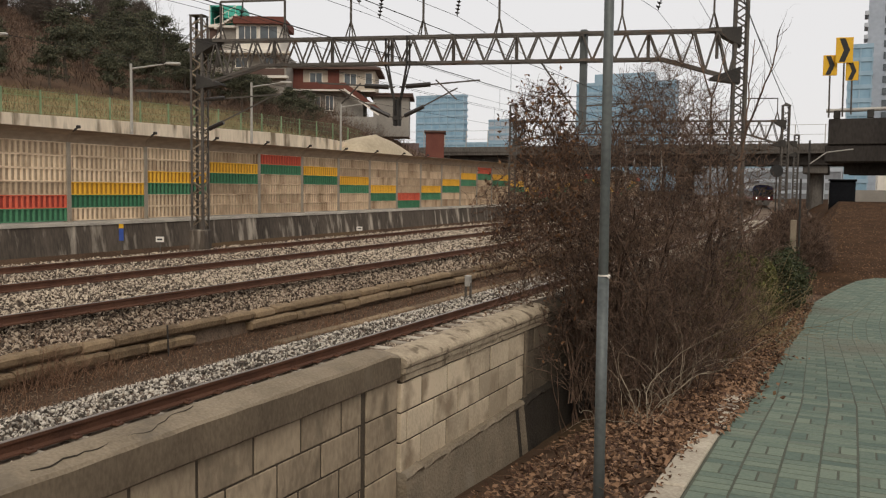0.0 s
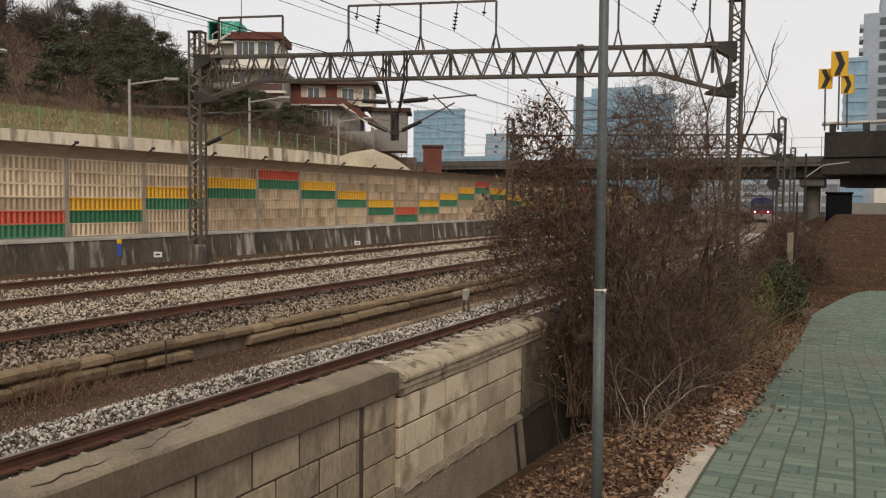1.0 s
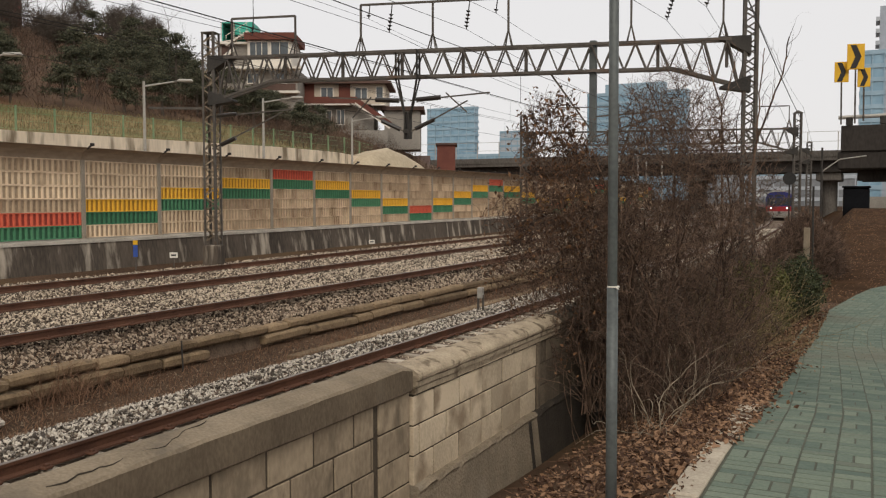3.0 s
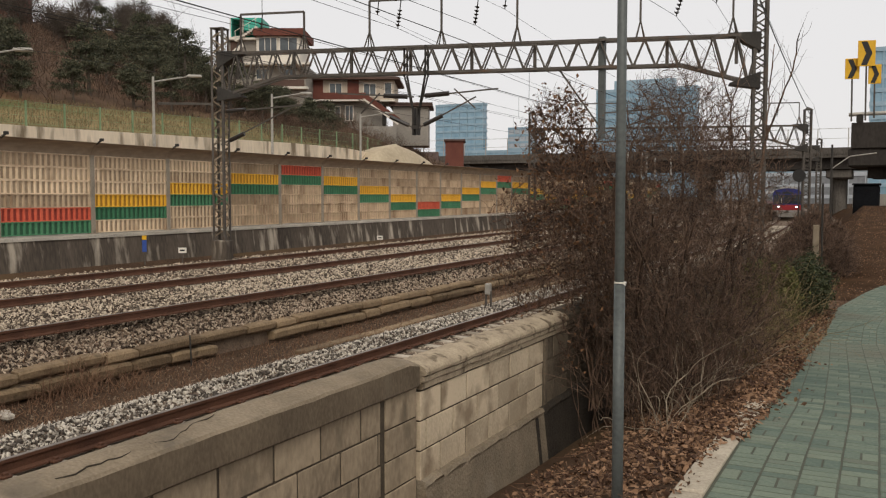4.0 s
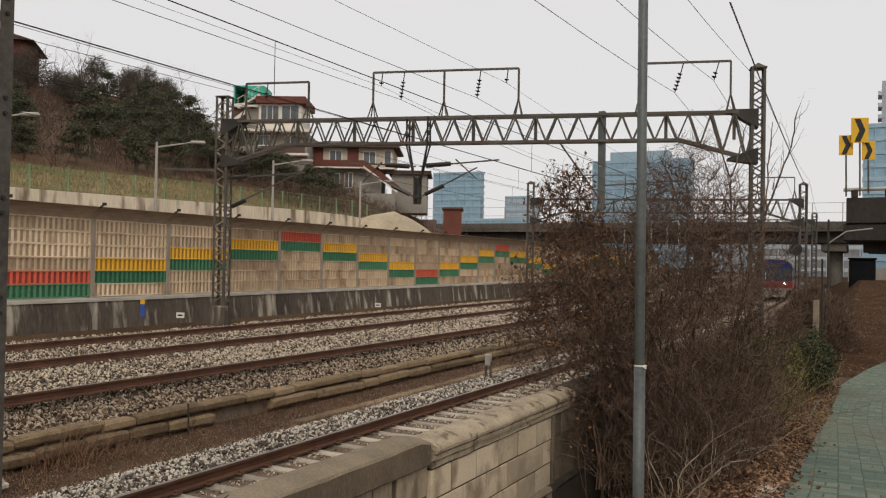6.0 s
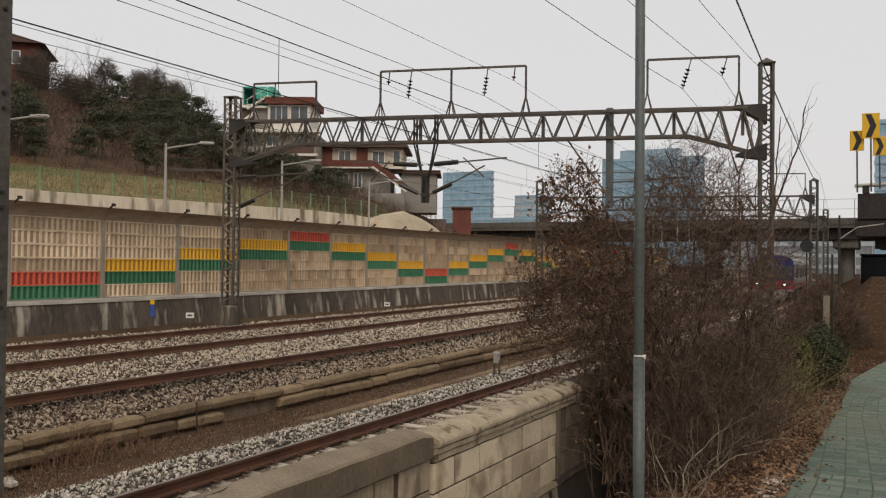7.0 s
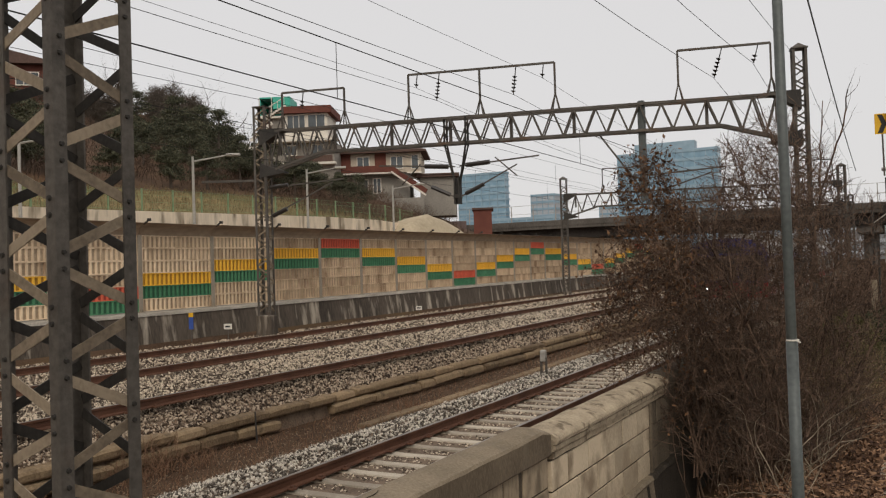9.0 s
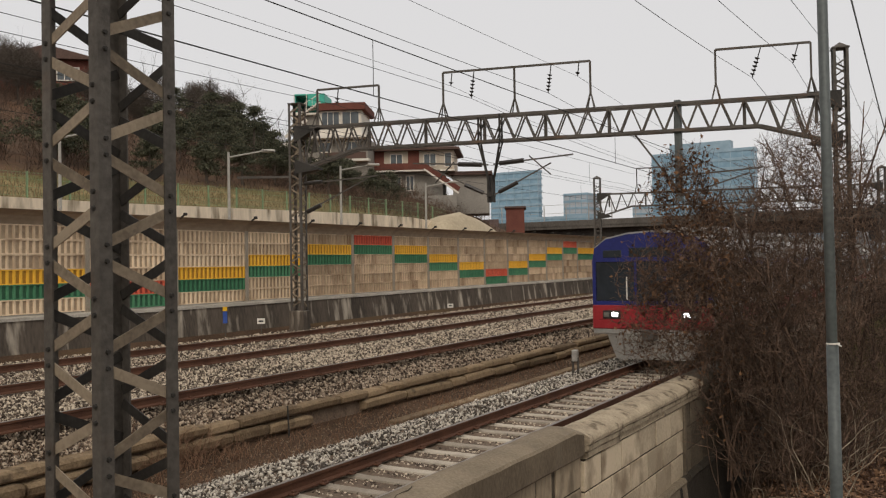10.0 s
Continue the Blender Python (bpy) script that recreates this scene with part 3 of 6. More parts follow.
wall2 = thing("boundary_wall", "paler block wall with a moulded coping, running on behind the bush", "wall", kind="structure")
part("wall_core", Shape().box(-4.98, 6.06, -0.4, -4.725, 26, 1.30), MORTAR, wall2)
courses(wall2, -4.715, 6.05, 8.74, 1.298, 0.231, 0.473, (6.411, 6.155, 6.40), WALL_NEW)
courses(wall2, -4.72, 8.83, 14.5, 1.298, 0.231, 0.473, (9.05, 9.29, 9.05), WALL_DIRT_SHADE)
part("pilaster", Shape().box(-4.95, 8.745, -0.3, -4.70, 8.825, 1.30, 0.01), WALL_DIRT_SHADE, wall2)
y = 6.05
while y < 26:
    L = random.choice((0.47, 0.62, 0.75, 0.94))
    chip = random.choice((0.0, 0.0, 0.012, 0.03))
    worn = lambda k: 0.006 * noise.noise((k * 3.1, 0, 1))
    prof = [(-0.26, 0.0), (0.012, 0.0), (0.016 - chip, 0.004), (0.016 - chip, 0.044), (-0.004, 0.047), (-0.004, 0.055), (0.032, 0.058), (0.034, 0.096), (0.012, 0.099), (0.012, 0.107), (0.048, 0.110), (0.052, 0.135),
            (0.040, 0.158), (0.005, 0.182), (-0.05, 0.202), (-0.12, 0.212), (-0.20, 0.205), (-0.26, 0.175)]
    pts = [(-4.715 + worn(k) + random.uniform(-0.003, 0.003), k, 1.303 + worn(k + 9)) for k in np.linspace(y + 0.006, y + L - 0.006, 6)]
    part("coping_stone", Shape().sweep(prof, pts), COPING_NEW if y < 9 else WALL_DIRT_SHADE, wall2, "pale moulded coping stone with three ledges" if y < 9 else "")
    y += L
foot = Shape()
for i, y in enumerate(np.arange(6.052, 26, 0.08)):
    n = noise.noise((y * 1.7, 0, 0)) * 0.03
    n2 = noise.noise((y * 6.0, 3, 0)) * 0.03
    n3 = noise.noise((y * 15.0, 3, 7)) * 0.02
    foot.v += [(-4.8, y, -0.4), (-4.56 + n, y, -0.4), (-4.665 + n * 0.5, y, 0.55 + n2), (-4.655 + 0.5 * n2 + n3, y, 0.575 + n2 + n3), (-4.675 + n3, y, 0.605 + n3 + n2 * 0.5), (-4.8, y, 0.62)]
for i in range(len(foot.v) // 6 - 1):
    foot.f += [(i * 6 + j, i * 6 + (j + 1) % 6, i * 6 + 6 + (j + 1) % 6, i * 6 + 6 + j) for j in range(6)]
foot.f.append(tuple(range(6))[::-1])
footing = part("footing", foot, [FOOTING, FOOTING_SHADE], wall2, "rough sloped concrete footing, with painted shade further on")
# the shade under the bush is painted onto the footing from about y 8.5
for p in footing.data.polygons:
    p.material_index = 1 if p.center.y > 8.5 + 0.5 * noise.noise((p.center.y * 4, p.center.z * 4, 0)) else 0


# ---- noise barrier ----
def post_y(k):
    return 21.78 + 3.6 * k - 0.035 * min(k, 12) ** 2 if k >= 0 else 21.78 + 3.64 * k


BX, BZ, ROW = -26.0, 1.5, 0.444
barrier = thing("noise_barrier", "tall ribbed beige noise barrier with red, yellow and green painted bands", "noise barrier", kind="structure")
base = Shape()
base.sweep([(-0.9, -0.6), (1.08, -0.6), (1.0, 0.2), (0.82, 1.36), (-0.9, 1.36)], [(x - 0.05, y, z) for x, y, z in line(BX, 0.0, -30, 150)])
part("base_wall", base, BARRIER_BASE, barrier, "dark stained concrete base wall with pale run-off streaks")
part("ledge", Shape().sweep([(-0.9, 1.362), (0.86, 1.362), (0.86, 1.46), (-0.9, 1.46)], [(x - 0.05, y, z) for x, y, z in line(BX, 0.0, -30, 150)]), BARRIER_LEDGE, barrier, "pale concrete ledge")


def panel_row(width, rib, recess):
    """One row of a panel: a sunk back plate in a painted shade tone, a frame and upright ribs."""
    s = Shape().box(-0.08, 0, 0, -0.035, width, ROW)
    n = 16
    step = width / n
    t = Shape()
    for i in range(n + 1):
        y = min(max(i * step, 0.02), width - 0.02)
        t.add([(-0.036, y - 0.045, 0.03), (-0.036, y + 0.045, 0.03), (0.012, y + 0.026, 0.03), (0.012, y - 0.026, 0.03), (-0.036, y - 0.045, ROW - 0.03), (-0.036, y + 0.045, ROW - 0.03),
               (0.012, y + 0.026, ROW - 0.03), (0.012, y - 0.026, ROW - 0.03)], [(2, 3, 7, 6), (0, 3, 2, 1), (4, 5, 6, 7), (1, 2, 6, 5), (3, 0, 4, 7)])
    t.box(-0.036, 0, 0, 0.016, width, 0.035).box(-0.036, 0, ROW - 0.035, 0.016, width, ROW - 0.002)
    o = len(s.f)
    s.add(t.v, t.f)
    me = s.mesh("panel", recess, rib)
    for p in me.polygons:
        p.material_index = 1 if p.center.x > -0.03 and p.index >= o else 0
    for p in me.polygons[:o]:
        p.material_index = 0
    return me


# rib paint, then its copy with the recess shade put into the colour
TONES = {"beige": (PANEL, PANEL_SHADE), "soiled": (PANEL_SOILED, PANEL_SHADE), "yellow": (YELLOW, YELLOW_SHADE), "green": (GREEN, GREEN_SHADE), "red": (RED, RED_SHADE)}
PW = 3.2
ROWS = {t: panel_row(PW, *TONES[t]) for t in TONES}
post_mesh = Shape().box(-0.09, -0.085, 0, 0.05, 0.085, 2.72, 0.006).box(-0.12, -0.13, 0, 0.10, 0.13, 0.03).box(0.05, -0.05, 0.02, 0.085, -0.03, 0.14).box(0.05, 0.03, 0.02, 0.085, 0.05, 0.14).mesh("post", BARRIER_POST)
cap_s = Shape()
arc = [(0.0, 0.0), (0.03, 0.12), (0.10, 0.25), (0.22, 0.36), (0.38, 0.42)]
for y in (0, 1):
    cap_s.v += [(a, y, z) for a, z in arc] + [(a - 0.05, y, z + 0.01) for a, z in arc]
n = len(arc)
for i in range(n - 1):
    cap_s.f += [(i, i + 1, 2 * n + i + 1, 2 * n + i), (n + i, 3 * n + i, 3 * n + i + 1, n + i + 1)]
cap_s.f += [(n - 1, 2 * n - 1, 4 * n - 1, 3 * n - 1), (0, 2 * n, 3 * n, n)] + [tuple(range(n)) + tuple(range(2 * n - 1, n - 1, -1)), tuple(range(2 * n, 3 * n)) + tuple(range(4 * n - 1, 3 * n - 1, -1))]
CAP_MESH = cap_s.mesh("cap_panel", BARRIER_CAP)
clip_mesh = Shape().beam((0.26, 0, 0.38), (0.50, 0.02, 0.52), 0.05, 0.05).box(0.45, -0.05, 0.47, 0.57, 0.06, 0.57, 0.01).mesh("bracket", STEEL_DARK)
wave = [1, 2, 3, 4, 5, 4, 3, 2]
for k in range(-8, 28):
    y0, y1 = post_y(k), post_y(k + 1)
    x0, x1 = BX + shift(y0), BX + shift(y1)
    yaw = math.degrees(math.atan2(-(x1 - x0), y1 - y0))
    o = part("post", post_mesh, None, barrier, "grey steel post")
    o.matrix_world = pose(x0, y0, BZ - 0.04 + rise(y0), 0, 0, yaw)
    top = wave[(k + 1) % 8]
    w = y1 - y0 - 0.19
    for r in range(6):
        tone = "soiled" if k > 1 else "beige"
        if r == top:
            tone = "red" if top in (1, 5) else "yellow"
        elif r == top - 1:
            tone = "green"
        o = part("panel", ROWS[tone], None, barrier, "" if tone in ("beige", "soiled") else f"{tone} painted panel")
        o.matrix_world = pose(x0, y0, BZ + r * ROW + rise(y0), 0, 0, yaw) @ Matrix.Translation((0, 0.095, 0)) @ Matrix.Diagonal((1, w / PW, 1, 1))
    o = part("cap_panel", CAP_MESH, None, barrier, "brown curved cap panel")
    o.matrix_world = pose(x0, y0, BZ + 6 * ROW + 0.004 + rise(y0), 0, 0, yaw) @ Matrix.Diagonal((1, y1 - y0 - 0.03, 1, 1))
    o = part("bracket", clip_mesh, None, barrier)
    o.matrix_world = pose(x0, y0, BZ + 6 * ROW + rise(y0), 0, 0, yaw)


# ---- lattice masts and portals ----
def lattice_mast(m, z1, label, size=0.5, pitch=0.563, leg=0.085, bolts=False, head=True, shade=None, lace=None):
    """Four angle legs with flat lacing bars in zigzag on every face."""
    mast = thing("lattice_mast", label, "railway mast", "lattice masts", m=m)
    h = size / 2
    steel = shade or STEEL
    for sx, sy in ((-1, -1), (1, -1), (1, 1), (-1, 1)):
        s = Shape()
        x, y = sx * h, sy * h
        s.box(min(x, x - sx * leg), min(y, y - sy * 0.012), 0, max(x, x - sx * leg), max(y, y - sy * 0.012), z1)
        s.box(min(x, x - sx * 0.012), min(y - sy * 0.012, y - sy * leg), 0, max(x, x - sx * 0.012), max(y - sy * 0.012, y - sy * leg), z1)
        part("leg", s, steel, mast, "riveted steel angle leg")
        if bolts:
            rivet = Shape().rod((0, 0, 0), (0, 0.014, 0), 0.016, 0.012, 6).mesh("rivet", STEEL_DARK)
            for i in range(int(z1 / pitch) + 1):
                for d in (-0.045, 0.045):
                    z = i * pitch + d + 0.15
                    if 0.05 < z < z1 - 0.4:
                        part("rivet", rivet, None, mast).matrix_local = pose(x - sx * leg * 0.55, y, z + (pitch / 2 if sx > 0 else 0), 0, 0, 0 if sy > 0 else 180)
                        part("rivet", rivet, None, mast).matrix_local = pose(x, y - sy * leg * 0.55, z + (pitch / 2 if sy > 0 else 0), 0, 0, -90 if sx > 0 else 90)
    bar = Shape()
    g = h - leg * 0.5
    half = pitch / 2
    bar.beam((-g - 0.02, 0, 0.04 if bolts else 0), (g + 0.02, 0, half - (0.04 if bolts else 0)), 0.06 if bolts else 0.05, 0.008, up=(0, 1, 0))
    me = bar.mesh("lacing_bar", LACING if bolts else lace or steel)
    # with bolts, sides 2 and 3 take bars of darker steel
    dark_bar = bar.mesh("lacing_bar", STEEL_DARK) if bolts else me
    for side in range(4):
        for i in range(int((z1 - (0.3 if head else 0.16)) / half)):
            o = part("lacing_bar", me if side < 2 else dark_bar, None, mast)
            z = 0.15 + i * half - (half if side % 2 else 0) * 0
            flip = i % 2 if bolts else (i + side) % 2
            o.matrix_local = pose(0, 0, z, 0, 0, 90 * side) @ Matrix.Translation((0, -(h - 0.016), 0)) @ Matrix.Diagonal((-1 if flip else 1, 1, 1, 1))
    if head:
        part("cap", Shape().box(-h - 0.03, -h - 0.03, z1, h + 0.03, h + 0.03, z1 + 0.04).add([(-h, -h, z1 + 0.04), (h, -h, z1 + 0.04), (h, h, z1 + 0.04), (-h, h, z1 + 0.04), (0, 0, z1 + 0.22)],
             [(0, 1, 4), (1, 2, 4), (2, 3, 4), (3, 0, 4)]), steel, mast, "pyramid cap")
    else:
        part("cap", Shape().box(-h - 0.02, -h - 0.02, z1, h + 0.02, h + 0.02, z1 + 0.03), steel, mast, "flat head plate")
    part("plinth", Shape().box(-h - 0.06, -h - 0.06, -0.9, h + 0.06, h + 0.06, 0.02, 0.03), BARRIER_BASE, mast, "dark concrete plinth")
    return mast


near_mast = lattice_mast(pose(-6.572, 3.435, -0.22, 0, 0, -3), 8.4, "weathered riveted lattice steel mast standing behind the boundary wall", size=0.517, pitch=0.58, leg=0.08, bolts=True)


def truss(a, b, z0, z1, label, bays, drop=1.3):
    """A Warren girder from mast a to mast b, its lower chord bent down near the ends."""
    t = thing("portal_girder", label, "portal girder", "portal girders")
    a, b = Vector((*a, 0)), Vector((*b, 0))
    d = (b - a).normalized()
    s = Vector((-d.y, d.x, 0)) * 0.2
    L = (b - a).length

    def at(f, z, k):
        p = a + d * (f * L) + s * k
        return (p.x, p.y, z)

    low = lambda f: z0 - drop * max(0, (0.13 - f) / 0.13, (f - 0.87) / 0.13) * 0.55
    for k in (-1, 1):
        part("top_chord", Shape().beam(at(0, z1, k), at(1, z1, k), 0.07, 0.09), STEEL, t)
        c = Shape()
        for f0, f1 in ((0, 0.13), (0.13, 0.87), (0.87, 1)):
            c.beam(at(f0, low(f0), k), at(f1, low(f1), k), 0.07, 0.09)
        part("bottom_chord", c, STEEL, t)
        for i in range(bays):
            f0, f1, f2 = i / bays, (i + 0.5) / bays, (i + 1) / bays
            part("diagonal", Shape().beam(at(f0, z1, k), at(f1, low(f1), k), 0.05, 0.05), STEEL, t)
            part("diagonal", Shape().beam(at(f1, low(f1), k), at(f2, z1, k), 0.05, 0.05), STEEL, t)
    for i in range(1, bays, 3):
        f = i / bays
        part("strut", Shape().beam(at(f, z0, 0), at(f, z1, 0), 0.10, 0.07), STEEL, t)
    for f, w in ((0.0, 1), (1.0, -1)):
        for z, dn, hi in ((z1, 0.55, 0.08), (low(f), 0.12, 0.42)):
            p = a + d * (f * L)
            q = p + d * (w * 0.95)
            pl = Shape()
            n = Vector((-d.y, d.x, 0)) * 0.27
            pl.add([tuple(p + n + Vector((0, 0, z - dn))), tuple(p - n + Vector((0, 0, z - dn))), tuple(p - n + Vector((0, 0, z + hi))), tuple(p + n + Vector((0, 0, z + hi))),
                    tuple(q + n * 0.8 + Vector((0, 0, z + 0.02))), tuple(q - n * 0.8 + Vector((0, 0, z + 0.02))), tuple(q - n * 0.8 + Vector((0, 0, z + 0.08))), tuple(q + n * 0.8 + Vector((0, 0, z + 0.08)))],
                   [(0, 1, 2, 3), (4, 7, 6, 5), (0, 4, 5, 1), (1, 5, 6, 2), (2, 6, 7, 3), (3, 7, 4, 0)])
            part("gusset", pl, STEEL_DARK, t)
    return t, at


SK = 14.3
MASTL, MASTR = (-23.75, 25.8), (-5.3, 30.5)
lattice_mast(pose(*MASTL, 1.1, 0, 0, SK), 7.85, "lattice steel portal mast with rusty lacing standing before the barrier wall", size=0.5, head=False, lace=LACING)
lattice_mast(pose(*MASTR, -0.3, 0, 0, SK), 9.75, "lattice steel portal mast rising behind the bare bush", size=0.46)
girder, GAT = truss(MASTL, MASTR, 7.12, 8.02, "weathered steel lattice girder spanning the tracks", 26)
lattice_mast(pose(-23.6, 57.9, 0.7, 0, 0, SK), 7.9, "distant lattice steel portal mast by the barrier", size=0.5)
lattice_mast(pose(-6.1, 62.5, 0.1, 0, 0, SK), 8.4, "distant lattice steel portal mast beyond the bush", size=0.5)
girder2, GAT2 = truss((-23.6, 57.9), (-6.1, 62.5), 6.6, 7.5, "distant steel lattice girder over the tracks", 22)
lattice_mast(pose(-24.4, 91, 0.5, 0, 0, SK), 8.0, "far lattice steel portal mast near the bridge", size=0.5)
lattice_mast(pose(-7.3, 95, 0.3, 0, 0, SK), 8.2, "far lattice steel portal mast near the bridge", size=0.5)
truss((-24.4, 91), (-7.3, 95), 7.2, 7.9, "far steel lattice girder before the bridge", 20)


def insulator(parent, p, n, r=0.095, gap=0.125, tilt=(0, 0), drop=0.34):
    """A string of insulator discs hanging from p."""
    s = Shape().rod(p, (p[0] + tilt[0] * 0.3, p[1], p[2] - drop), 0.02)
    for i in range(n):
        z = p[2] - drop - i * gap
        x = p[0] + tilt[0] * (p[2] - z)
        s.rod((x, p[1], z), (x + tilt[0] * 0.05, p[1], z - 0.05), r, r * 0.4, 8)
        s.rod((x, p[1], z - 0.045), (x, p[1], z - gap), 0.02)
    part("insulator", s, INSUL, parent, "dark disc insulator string")
    return (p[0] + tilt[0] * (0.3 + n * gap), p[1], p[2] - drop - n * gap)


def feeder_frame(f0, f1, mids, hang, at, z1, z2, label, pull=-0.15):
    """A goalpost frame on top of the girder with hanging insulators. Returns the wires' ends."""
    t = thing("feeder_frame", label, "feeder frame", "feeder frames")
    part("crossbar", Shape().beam(at(f0, z2, 0), at(f1, z2, 0), 0.07, 0.07), STEEL, t)
    for f in (f0, f1, *mids):
        s = Shape().beam(at(f, z1 + 0.55, 0), at(f, z2, 0), 0.06, 0.06)
        s.beam(at(f - 0.007, z1, -1), at(f, z1 + 0.6, 0), 0.035, 0.035).beam(at(f + 0.007, z1, -1), at(f, z1 + 0.6, 0), 0.035, 0.035)
        s.beam(at(f - 0.007, z1, 1), at(f, z1 + 0.6, 0), 0.035, 0.035).beam(at(f + 0.007, z1, 1), at(f, z1 + 0.6, 0), 0.035, 0.035)
        part("upright", s, STEEL, t)
    return [insulator(t, at(f, z2 - 0.03, 0), n, tilt=(pull, 0)) for f, n in hang]


ends = feeder_frame(0.305, 0.583, (0.443,), ((0.323, 1), (0.366, 5), (0.512, 5), (0.563, 1)), GAT, 8.06, 9.72, "steel goalpost frame with hanging insulators on the girder")
ends += feeder_frame(0.80, 0.955, (), ((0.875, 5), (0.935, 2)), GAT, 8.06, 9.75, "small steel goalpost frame with hanging insulators on the girder", -0.32)
ends += feeder_frame(0.045, 0.175, (), ((0.09, 2),), GAT, 8.06, 9.45, "small steel feeder frame beside the barrier mast")
feeder_frame(0.15, 0.36, (), ((0.2, 4),), GAT2, 7.54, 9.2, "distant steel feeder frame on the far girder")
feeder_frame(0.84, 0.97, (), ((0.9, 4),), GAT2, 7.54, 9.0, "distant steel feeder frame on the far girder")


def wire(p, q, r, label, sag=0.0, n=12):
    """One sagging wire, three-sided."""
    sh = Shape()
    d = (Vector(q) - Vector(p)).normalized()
    u = d.orthogonal().normalized() * r
    w = d.cross(u)
    for i in range(n + 1):
        k = i / n
        c = Vector(p).lerp(Vector(q), k) - Vector((0, 0, sag * 4 * k * (1 - k)))
        sh.v += [tuple(c + u), tuple(c - u * 0.5 + w * 0.87), tuple(c - u * 0.5 - w * 0.87)]
    sh.f = [(3 * i + j, 3 * i + (j + 1) % 3, 3 * i + 3 + (j + 1) % 3, 3 * i + 3 + j) for i in range(n) for j in range(3)]
    return solo("overhead_wire", sh, WIRE, label, "cable", "overhead wires")


def run_wire(x, z, y, sag, r=0.012):
    """A feeder wire from behind the camera over the girder at y and on to the bridge."""
    wire((x, -28, z), (x, y, z), r, "thin dark feeder wire between the portals", sag)
    wire((x, y, z), (x + shift(60) - 0.3, 60, z - 0.5), r, "thin dark feeder wire between the portals", 0.3)
    wire((x - 0.3, 60, z - 0.5), (x + shift(132), 132, z - 0.4), r * 1.2, "thin dark feeder wire towards the bridge", 0.5)


for e, sag in zip(ends, (0.1, 0.15, 0.3, 0.2, 0.9, 1.1, 0.3)):
    run_wire(e[0], e[2], e[1], sag, 0.007 if sag in (0.1, 0.2) else 0.0095)
run_wire(-5.3, 9.1, 30.5, 1.1, 0.008)
for off, z0, z1, r in ((-9.05, 5.02, 5.83, 0.0085), (-15.9, 6.2, 7.1, 0.007), (-19.8, 6.2, 7.1, 0.008)):
    for y0, y1 in ((-28, 29), (29, 61), (61, 132)):
        s0, s1 = off + shift(y0), off + shift(y1)
        wire((s0, y0, z0 + rise(y0)), (s1, y1, z0 + rise(y1)), r, "thin contact wire above the track", 0.0)
        wire((s0, y0, z1 + rise(y0)), (s1, y1, z1 + rise(y1)), r, "thin catenary wire above the track", 0.06)
    for y in (-12, -0.5, 9.7, 19.5, 36, 45, 54):
        wire((off, y, z0 + rise(y)), (off, y, z1 - 0.03 + rise(y)), 0.006, "short dropper wire between catenary and contact wire", 0, 1)
wire((-3.35, 11.0, 6.0), (-3.8, 31.5, 5.45), 0.012, "thin dark stay wire running down behind the bush", 0.1)


# hanging bracket in the middle of the girder, with two arms
def drop_bracket(f, label):
    t = thing("drop_bracket", label, "catenary support")
    p = Vector(GAT(f, 7.12, 0))
    for k, dx in ((-1, -0.42), (-1, 0.42), (1, -0.42), (1, 0.42)):
        q = Vector(GAT(f, 7.12, k))
        part("hanger", Shape().beam((q.x + dx, q.y, 8.05), (q.x + dx, q.y, 7.0), 0.055, 0.055), STEEL_DARK, t)
        part("brace", Shape().beam((q.x + dx, q.y, 7.05), (p.x + dx * 0.18, p.y, 5.6), 0.055, 0.055), STEEL_DARK, t)
    part("post", Shape().box(p.x - 0.11, p.y - 0.11, 4.95, p.x - 0.05, p.y + 0.11, 5.9), STEEL_DARK, t)
    part("post", Shape().box(p.x + 0.05, p.y - 0.11, 4.95, p.x + 0.11, p.y + 0.11, 5.9), STEEL_DARK, t)
    part("clamp", Shape().box(p.x - 0.12, p.y - 0.12, 5.15, p.x + 0.12, p.y + 0.12, 5.3), STEEL_DARK, t)
    for w in (-1, 1):
        a = Shape().beam((p.x + w * 0.1, p.y, 6.3), (p.x + w * 2.9, p.y + w * 0.6, 6.5), 0.05, 0.05).beam((p.x + w * 0.1, p.y, 5.2), (p.x + w * 2.1, p.y + w * 0.5, 6.25), 0.045, 0.045)
        a.beam((p.x + w * 1.5, p.y, 6.5), (p.x + w * 2.3, p.y, 5.8), 0.04, 0.04)
        part("arm", a, STEEL, t)
        part("insulator", Shape().rod((p.x + w * 0.35, p.y, 6.32), (p.x + w * 1.2, p.y + w * 0.2, 6.38), 0.085, 0.085, 8), INSUL, t)
        part("insulator", Shape().rod((p.x + w * 0.3, p.y, 5.3), (p.x + w * 0.95, p.y + w * 0.2, 5.62), 0.075, 0.075, 8), INSUL, t)
    return t


drop_bracket(0.395, "dark hanging steel bracket with two insulated arms under the girder")
hang = thing("drop_post", "green-grey steel post hanging under the girder", "catenary support")
hp = Vector(GAT(0.735, 8.1, 0))
part("post", Shape().box(hp.x - 0.11, hp.y - 0.11, 4.75, hp.x + 0.11, hp.y + 0.11, 8.15, 0.02), POLE_GREY, hang)
part("brace", Shape().beam((hp.x - 1.4, hp.y - 0.35, 7.1), (hp.x - 0.1, hp.y, 5.2), 0.06, 0.06), STEEL, hang)
part("arm", Shape().beam((hp.x, hp.y, 5.6), (hp.x + 2.6, hp.y + 0.5, 5.75), 0.05, 0.05).beam((hp.x, hp.y, 4.9), (hp.x + 2.2, hp.y + 0.4, 5.6), 0.045, 0.045), STEEL, hang)
